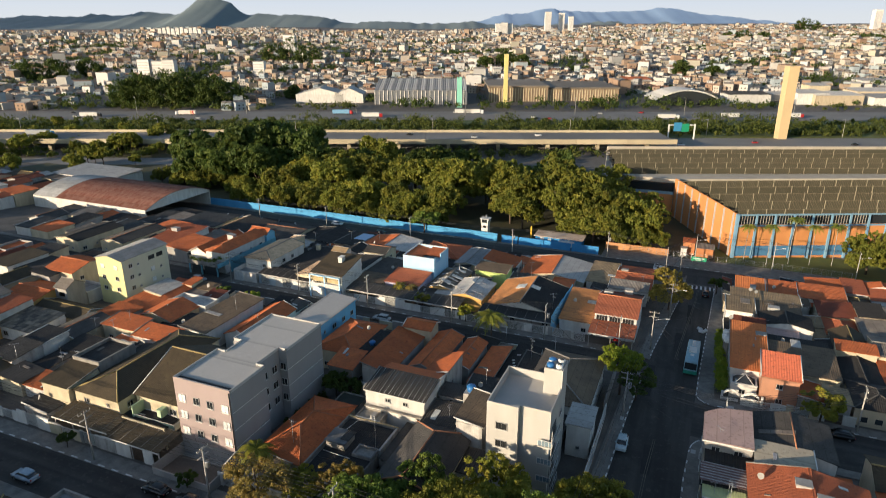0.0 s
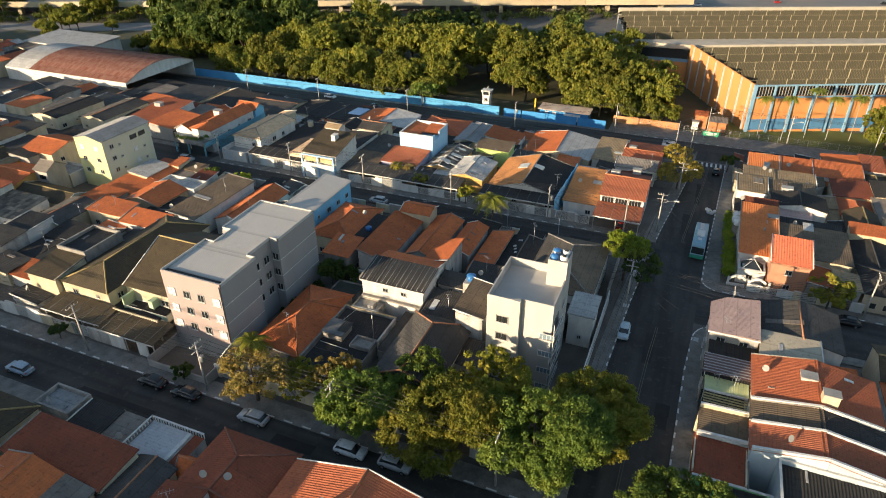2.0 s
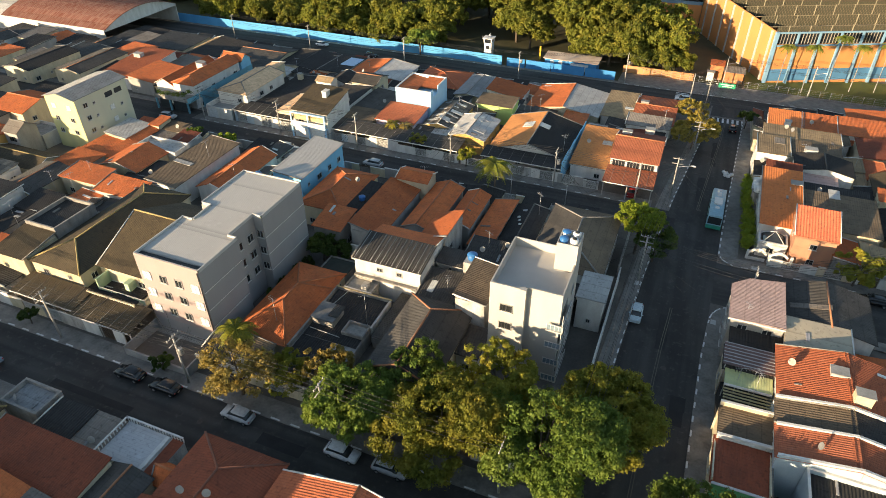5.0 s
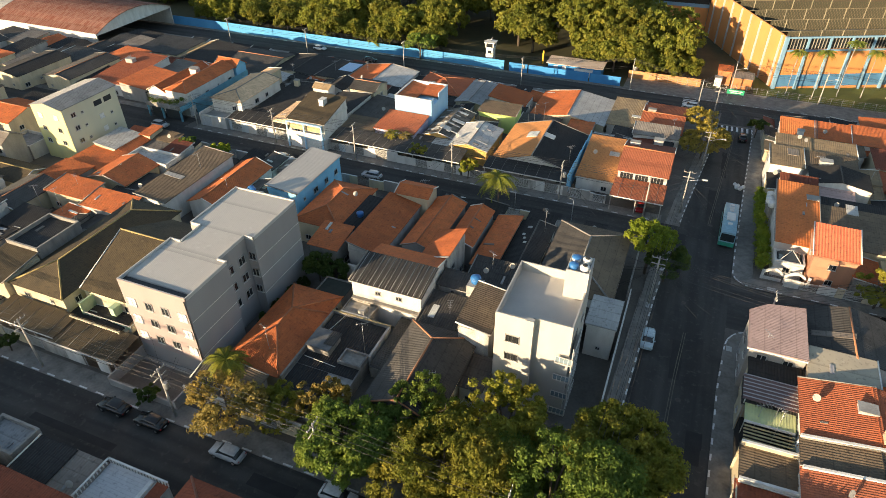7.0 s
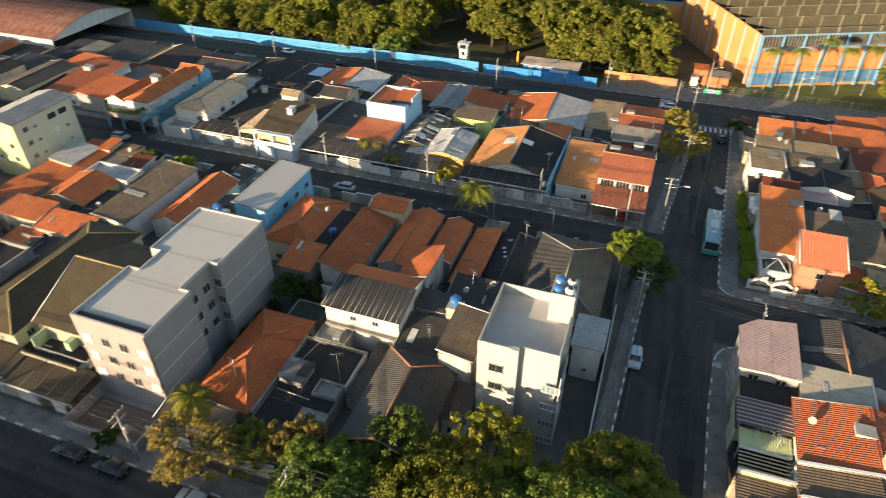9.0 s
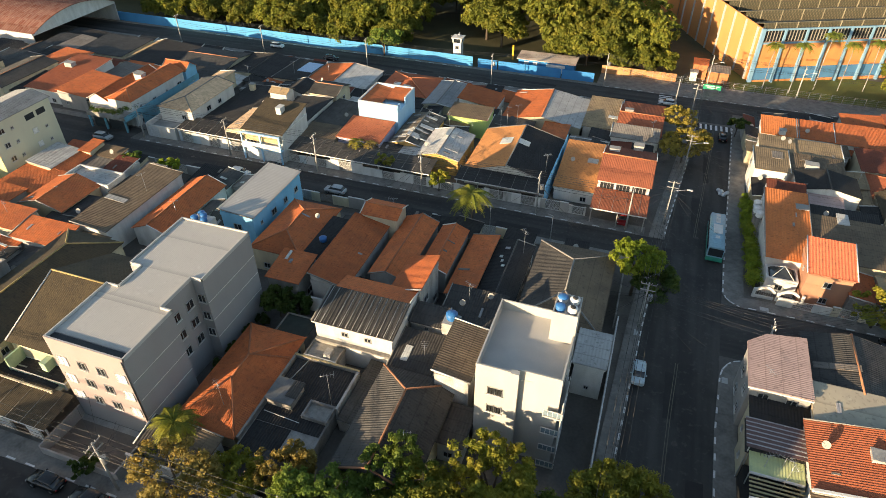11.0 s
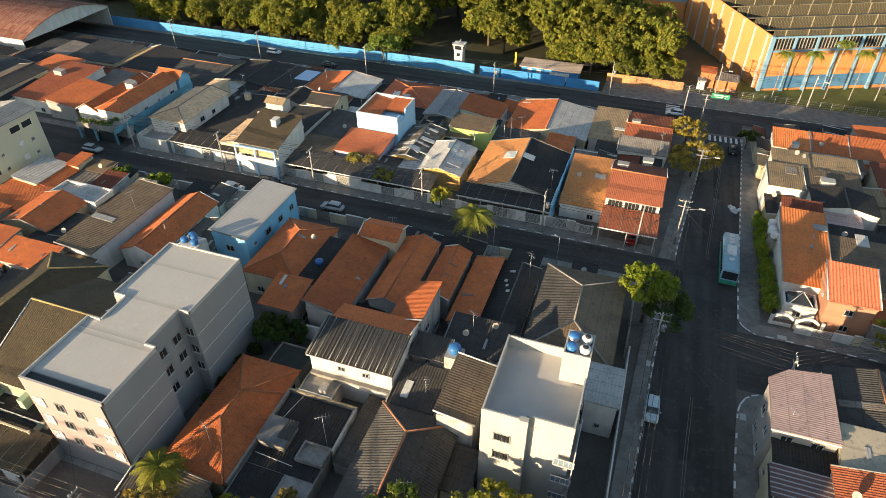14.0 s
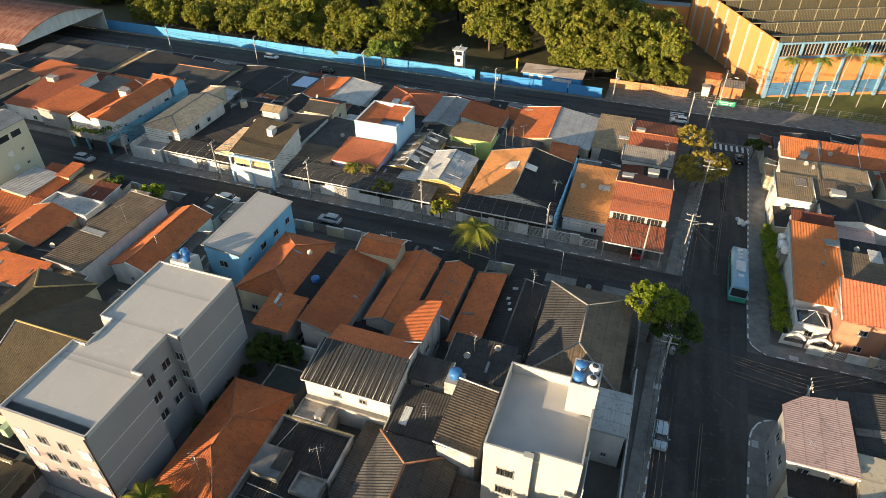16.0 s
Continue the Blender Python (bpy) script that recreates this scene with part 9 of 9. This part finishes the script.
def party_wall(x0, z0, x1, z1, y, label, foot=2.0, wl="white"):
    """A rendered wall with a pale coping that climbs with the roofs beside it."""
    ob = thing("party_wall", (x0, y, lie(y)), label, "wall", "party walls between the roofs")
    s = Shape()
    s.v = [(0, -0.1, -foot), (x1 - x0, -0.1, -foot), (x1 - x0, -0.1, z1), (0, -0.1, z0), (0, 0.1, -foot), (x1 - x0, 0.1, -foot), (x1 - x0, 0.1, z1), (0, 0.1, z0)]
    s.f = [(0, 1, 2, 3), (5, 4, 7, 6), (1, 5, 6, 2), (4, 0, 3, 7), (3, 2, 6, 7), (4, 5, 1, 0)]
    part("panel", s, WALL[wl], ob)
    c = Shape()
    c.v = [(x, y_, z + dz) for dz in (0.003, 0.1) for x, z, y_ in ((0, z0, -0.16), (x1 - x0, z1, -0.16), (x1 - x0, z1, 0.16), (0, z0, 0.16))]
    c.f = [(3, 2, 1, 0), (4, 5, 6, 7), (0, 1, 5, 4), (1, 2, 6, 5), (2, 3, 7, 6), (3, 0, 4, 7)]
    part("coping", c, TRIM, ob)


for y in (74.15, 69.9, 65.4):
    tone = "palewall" if y < 66 else "white"
    party_wall(10.95, 6.55, 18.55, 7.75, y, "pale party wall with white coping between the roofs", wl=tone)
    party_wall(18.6, 7.75, 25.3, 6.6, y, "pale party wall with white coping between the roofs", wl=tone)
party_wall(5.4, 5.3, 11.0, 5.5, 72.1, "thick cream party wall with pale coping", wl="cream")
party_wall(5.3, 5.0, 10.9, 5.2, 67.3, "low white party wall with pale coping")
STRIPE_A = plain("maroon_roof_sheet", (0.13, 0.07, 0.065), 0.6)
STRIPE_B = plain("white_roof_sheet", (0.36, 0.35, 0.36), 0.5)
ob = thing("striped_roof", (5.5, 78.1, lie(80)), "terrace roof of maroon and white striped sheets", "roof")
for i in range(7):
    for y0, y1, mat, dz in ((0.0, 0.42, STRIPE_A, 0.0), (0.425, 0.56, STRIPE_B, 0.03)):
        ya, yb, z = 0.1 + i * 0.57 + y0, 0.1 + i * 0.57 + y1, 5.75 + i * 0.02 + dz
        part("roof_panel", sheet(Shape(), [(-0.2, ya, z), (6.3, ya, z), (6.3, yb, z), (-0.2, yb, z)], 2.0, 0.01, 0.05), mat, ob)
part("post", Shape().box(0, 0.1, 0, 0.1, -0.5, 5.7), FRAME, ob)
part("post", Shape().box(6.0, 6.1, 0, 0.1, -0.5, 5.7), FRAME, ob)
ob = thing("patio_roof", (5.7, 72.3, lie(75)), "yellow-green translucent patio roof beside a slatted pergola", "patio roof")
part("floor", Shape().box(0, 5.3, 0.02, 5.8, -1.0, 2.6), ROOF["black"], ob)
part("roof", sheet(Shape(), [(0, 3.5, 4.75), (5.4, 3.5, 4.75), (5.4, 6.0, 4.9), (0, 6.0, 4.9)], 0.3, 0.015, 0.05), surface("green_plastic_sheet", (0.5, 0.52, 0.24), (0.28, 0.33, 0.2), rough=0.35, scale=0.9), ob, "yellow-green plastic sheets")
part("beam", Shape().box(0, 5.3, 3.3, 3.46, 4.55, 4.82), TRIM, ob)
PALE_SLAT = surface("weathered_pale_slat", (0.5, 0.42, 0.22), (0.25, 0.21, 0.13), scale=2.0)
for i in range(6):
    part("slat", Shape().box(0.0, 5.3, 0.3 + i * 0.5, 0.48 + i * 0.5, 4.5, 4.6), PALE_SLAT, ob)
for px in (0.0, 5.2):
    for py in (0.1, 3.3, 5.7):
        part("post", Shape().box(px, px + 0.1, py, py + 0.1, 2.6, 4.5), FRAME, ob)
ob = thing("green_yard", (5.3, 57.2, lie(59)), "front yard enclosed by bright green painted walls", "yard")
part("wall", Shape().box(0, 8.3, 4.2, 4.4, -0.5, 3.6), WALL["green"], ob)
part("wall", Shape().box(8.2, 8.4, 0.0, 4.2, -0.5, 3.2), WALL["green"], ob)
part("wall", Shape().box(0, 0.2, 0.0, 4.2, -0.5, 2.2), WALL["green"], ob)
part("coping", Shape().box(-0.05, 8.4, 4.15, 4.45, 3.603, 3.7), TRIM, ob)
part("roof", sheet(Shape(), [(4.0, 2.2, 3.0), (8.1, 2.2, 3.0), (8.1, 4.15, 3.4), (4.0, 4.15, 3.4)], 0.4, 0.03), ROOF["black"], ob)

# ---- white arched garden walls at the side street corner ----
ob = thing("garden_wall", (8.8, 112.6, lie(112.6)), "white garden wall with two arched openings and grilles", "garden wall")
for k in range(2):
    s = Shape()
    x0 = k * 3.3
    arc_ = [(x0 + 0.35 + 2.6 * i / 10, 1.2 + 0.75 * math.sin(math.pi * i / 10)) for i in range(11)]
    for (xa, za), (xb, zb) in zip(arc_, arc_[1:]):
        n = len(s.v)
        s.v += [(xa, -0.12, za), (xb, -0.12, zb), (xb, -0.12, zb + 0.5), (xa, -0.12, za + 0.5), (xa, 0.12, za), (xb, 0.12, zb), (xb, 0.12, zb + 0.5), (xa, 0.12, za + 0.5)]
        s.f += [tuple(n + i for i in q) for q in ((0, 1, 2, 3), (5, 4, 7, 6), (3, 2, 6, 7), (4, 5, 1, 0))]
    part("arch", s, TRIM, ob)
    part("pier", Shape().box(x0 - 0.05, x0 + 0.349, -0.14, 0.14, -0.4, 1.7), TRIM, ob)
    part("base", Shape().box(x0 + 0.352, x0 + 2.94, -0.1, 0.1, -0.4, 0.5), TRIM, ob)
    for i in range(8):
        part("bar", Shape().box(x0 + 0.5 + i * 0.32, x0 + 0.53 + i * 0.32, -0.02, 0.02, 0.5, 1.5), STEEL, ob)
part("pier", Shape().box(6.55, 6.95, -0.14, 0.14, -0.4, 1.9), TRIM, ob)

# ---- terrace of the house with the teal front ----
ob = thing("teal_terrace", (-128.0, 125.4, lie(126)), "teal painted terrace over a garage, hung with plants", "terrace")
part("slab", Shape().box(0, 10.0, 0, 5.4, 3.0, 3.35), WALL["greyold"], ob)
part("parapet", Shape().box(0, 10.0, -0.12, 0.1, 2.9, 4.0), WALL["greyold"], ob)
part("parapet", Shape().box(9.9, 10.12, 0.102, 26.0, 2.5, 3.7), WALL["teal"], ob)
part("side_wall", Shape().box(9.0, 9.9, 5.5, 26.0, -2.5, 2.5), WALL["teal"], ob)
for xx in (0.0, 4.2, 9.55):
    part("pillar", Shape().box(xx, xx + 0.35, 0.0, 0.35, -0.5, 2.99), WALL["teal"], ob)
part("garage_door", Shape().box(0.4, 4.1, 0.9, 1.0, -0.4, 2.9), plain("dark_garage", (0.05, 0.06, 0.065), 0.5), ob)
part("garage_door", Shape().box(4.6, 9.5, 0.9, 1.0, -0.4, 2.9), plain("dark_garage", (0.05, 0.06, 0.065), 0.5), ob)
cs = [(x, 125.6 + dy, lie(126) + dz) for x, dy, dz in ((-127, 0.6, 4.0), (-125.6, 0.3, 3.8), (-124, 0.5, 4.1), (-122.6, 0.6, 3.9), (-121, 0.4, 4.2), (-119.6, 0.7, 4.4), (-118.9, 2.0, 4.6), (-118.8, 4.0, 4.2))]
pl = thing("terrace_plants", (0, 0, 0), "row of potted green plants along the terrace edge", "plants", kind="stuff")
pm = new("foliage", leaf_mesh("foliage", leaves(cs, [0.75] * len(cs), 160, 0.16, 77), LEAF["green"]))
pm.parent = pl
# white walled terrace beside it
ob = thing("front_terrace", (-113.0, 126.0, lie(127)), "white walled front terrace with a tall gate", "terrace")
part("wall", Shape().box(0, 7.4, -0.1, 0.1, -0.5, 3.0), WALL["white"], ob)
part("wall", Shape().box(0, 0.2, 0.1, 6, -0.5, 3.2), WALL["white"], ob)
part("wall", Shape().box(7.2, 7.4, 0.1, 6, -0.5, 3.0), WALL["white"], ob)
part("floor", Shape().box(0.2, 7.2, 0.1, 6, -0.5, 2.1), CONCRETE, ob)
part("gate", Shape().box(0.5, 3.2, -0.16, -0.102, 0, 2.6), plain("pale_gate", (0.6, 0.62, 0.64), 0.4, 0.2), ob)

# ---- cream balcony on the brown-roofed house by the apartment block ----
ob = thing("balcony", (-80.2, 60.4, lie(62)), "cream balcony with round white balusters", "balcony")
part("slab", Shape().box(0.0, 8.8, 0.0, 1.98, 2.7, 2.95), WALL["cream"], ob)
part("handrail", Shape().box(0.0, 8.8, -0.05, 0.15, 3.75, 3.9), WALL["cream"], ob)
for i in range(20):
    part("baluster", Shape().lathe([(0.07, 0), (0.11, 0.25), (0.06, 0.5), (0.09, 0.8)], (0.2 + i * 0.44, 0.05, 2.95), 7), TRIM, ob)
for xx in (0.0, 4.3, 8.6):
    part("post", Shape().box(xx, xx + 0.22, -0.02, 0.2, -0.5, 3.95), WALL["cream"], ob)

# ---- courtyard wall with green patches behind the corner house ----
ob = thing("yard_wall", (-26.2, 153.0, lie(153)), "white courtyard wall painted with green patches", "wall")
part("panel", Shape().box(0, 8.4, -0.1, 0.1, -0.5, 3.4), WALL["white"], ob)
for xx, ww, hh in ((0.5, 1.8, 1.5), (2.6, 1.2, 1.0), (4.2, 2.0, 1.4), (6.6, 1.2, 0.9)):
    part("paint_patch", Shape().box(xx, xx + ww, -0.106, -0.102, 0.6, 0.6 + hh), WALL["lime"], ob)

# ---- heap of sacks on the main street ----
ob = thing("sack_heap", (5.1, 144.3, lie(144.3)), "heap of white rubbish sacks on the road edge", "sacks")
rs_ = random.Random(3)
for i in range(7):
    part("sack", Shape().lathe([(0.2, 0.0), (0.42, 0.15), (0.4, 0.4), (0.16, 0.62), (0.05, 0.7)], (rs_.uniform(-0.8, 0.8), rs_.uniform(-0.8, 0.8), 0.0 + 0.25 * (i % 2)), 8), TANKW, ob)

# pale ribs on the black ribbed roof of the white house
hit = roof_at(-41.6, 82.0)
if hit:
    for i in range(13):
        x = -5.2 + i * 0.86
        part("rib", Shape().rod((x, -2.95, 7.03), (x, 2.9, 8.0), 0.03, 0.03, 4), FRAME, hit[0])

# shrubs crowding the front yards
cs, rs = [], []
hr = np.random.default_rng(16)
for i in range(46):
    x, y = hr.uniform(-56, -37), hr.uniform(57.8, 61.8)
    cs.append((x, y, lie(y) + hr.uniform(0.5, 2.6)))
    rs.append(hr.uniform(0.5, 1.1))
tagged(new("yard_shrubs", leaf_mesh("yard_shrubs", leaves(cs, rs, 150, 0.15, 4), LEAF["olive"])), "tangled olive shrubs behind the front wall", "shrubs", kind="stuff")

# ---- glazed balcony front of the house with the brown sloping roof ----
bal = thing("balcony", (-87.6, 125.0, lie(130.2)), "glazed balcony with sky blue posts and cream blinds", "balcony")
part("slab", Shape().box(0.0, 8.9, -0.9, 0.15, 3.2, 3.42), WALL["skyblue"], bal, "sky blue floor edge")
part("parapet", Shape().box(0.35, 8.55, -0.88, -0.76, 3.42, 4.6), WALL["white"], bal)
part("blind", Shape().box(0.35, 8.55, -0.3, -0.22, 4.75, 6.3), surface("cream_blind", (0.62, 0.5, 0.28), (0.4, 0.3, 0.16), scale=1.2), bal, "cream and brown blinds")
for xx in (0.0, 4.3, 8.6):
    part("post", Shape().box(xx, xx + 0.3, -0.9, -0.62, -0.3, 6.5), WALL["skyblue"], bal, "sky blue post")
part("lintel", Shape().box(0.0, 8.9, -0.9, -0.5, 6.35, 6.6), WALL["skyblue"], bal)
part("shutter_door", Shape().box(0.5, 8.4, -0.4, -0.3, -0.2, 3.1), SHUTTER, bal, "white roller doors")

# ---- glass pyramid over the corner house ----
pyr = thing("glass_pyramid", (12.5, 115.9, lie(115.9) + 2.6), "dark glass pyramid skylight with white ribs", "skylight")
for a, b in (((-1.9, -1.7), (1.9, -1.7)), ((1.9, -1.7), (1.9, 1.7)), ((1.9, 1.7), (-1.9, 1.7)), ((-1.9, 1.7), (-1.9, -1.7))):
    part("pane", Shape().face([(*a, 0.05), (*b, 0.05), (0, 0, 1.7)]), GLASS, pyr)
    part("rib", Shape().rod((*a, 0.08), (0, 0, 1.74), 0.06, 0.06, 5), TRIM, pyr)
    part("sill", Shape().rod((*a, 0.06), (*b, 0.06), 0.07, 0.07, 5), TRIM, pyr)

# ---- white tanks on a low stand by the hedge ----
for x, y in ((9.5, 133.4), (9.3, 131.2), (9.6, 129.6)):
    ob = thing("tank_stand", (x, y, lie(y)), "slim cement stand beside the orange roof", "tank stand")
    part("post", Shape().box(-0.28, 0.28, -0.28, 0.28, -0.3, 4.3), WALL["greyold"], ob)
    part("slab", Shape().box(-0.62, 0.62, -0.62, 0.62, 4.3, 4.42), CONCRETE, ob)
    roof_tank(x, y, lie(y) + 4.42, TANKW, TANKW, 0.95, "white plastic water tank beside an orange roof")

# ---- satellite dishes on the roofs ----
dish_rng = random.Random(53)
houses_near = [q for q in ROOFS if -112 < q[0] < 26 and 30 < q[2] < 178]
for i in range(44):
    x0, x1, y0, y1, host, tops = houses_near[dish_rng.randrange(len(houses_near))]
    x, y = dish_rng.uniform(x0 + 0.6, x1 - 0.6), dish_rng.uniform(y0 + 0.6, y1 - 0.6)
    hit = roof_at(x, y)
    if not hit:
        continue
    z = hit[0].location.z + hit[1].z
    ob = thing("satellite_dish", (x, y, z), "small grey satellite dish on a short bent mast", "satellite dish", "roof satellite dishes", turn=dish_rng.uniform(-50, 50))
    part("mast", Shape().rod((0, 0, -0.15), (0, 0, 0.6), 0.03, 0.03, 5), STEEL, ob)
    dsh = part("dish", Shape().lathe([(0.04, 0.0), (0.22, 0.03), (0.42, 0.11), (0.44, 0.13)], k=12), POLE, ob, at=(0, -0.08, 0.62))
    dsh.rotation_euler = (radians(62), 0, 0)
    part("arm", Shape().rod((0, -0.1, 0.5), (0, -0.62, 0.72), 0.015, 0.015, 4), STEEL, ob)

# ---- torn pale sheets on the patched roof, loose boards and pipes on the dark roofs ----
for i in range(16):
    skylight(dish_rng.uniform(-59.6, -54.0), dish_rng.uniform(137.0, 148.6), dish_rng.uniform(0.25, 0.7), dish_rng.uniform(0.8, 2.4), PALE_SHEET if i % 3 else STRIPE_B, "patch_sheet")
for i in range(70):
    x0, x1, y0, y1, host, tops = houses_near[dish_rng.randrange(len(houses_near))]
    skylight(dish_rng.uniform(x0 + 0.8, x1 - 0.8), dish_rng.uniform(y0 + 0.8, y1 - 0.8), dish_rng.uniform(0.15, 0.5), dish_rng.uniform(0.6, 1.9), dish_rng.choice((STRIPE_B, ROOF["greyflat"], ROOF["greybrown"], PALE_SHEET)), "loose_sheet")

# ---- service drops from the poles to the houses ----
sh = Shape()
drop_rng = random.Random(61)
for key, side in [(("front", i), 1) for i in range(6)] + [(("mid", i), s_) for i in range(6) for s_ in (-1, 1)] + [(("main", i), s_) for i in range(1, 5) for s_ in (-1, 1)]:
    px, py, pz = HEADS[key][4]
    for k in range(5):
        if key[0] == "main":
            q = Vector((px + side * drop_rng.uniform(5, 9), py + drop_rng.uniform(-9, 9), pz - drop_rng.uniform(1.6, 3.0)))
        else:
            q = Vector((px + drop_rng.uniform(-11, 11), py + side * drop_rng.uniform(4, 8) * (1.6 if side < 0 else 1.0), pz - drop_rng.uniform(1.4, 3.0)))
        p, last = Vector((px, py, pz)), Vector((px, py, pz))
        for j in range(1, 7):
            u = j / 6
            here = p.lerp(q, u) - Vector((0, 0, 0.45 * 4 * u * (1 - u)))
            sh.rod(last, here, 0.02, 0.02, 3)
            last = here
tagged(part("service_cables", sh, WIRE), "thin slack service cables from the poles to the houses", "cables", kind="stuff")
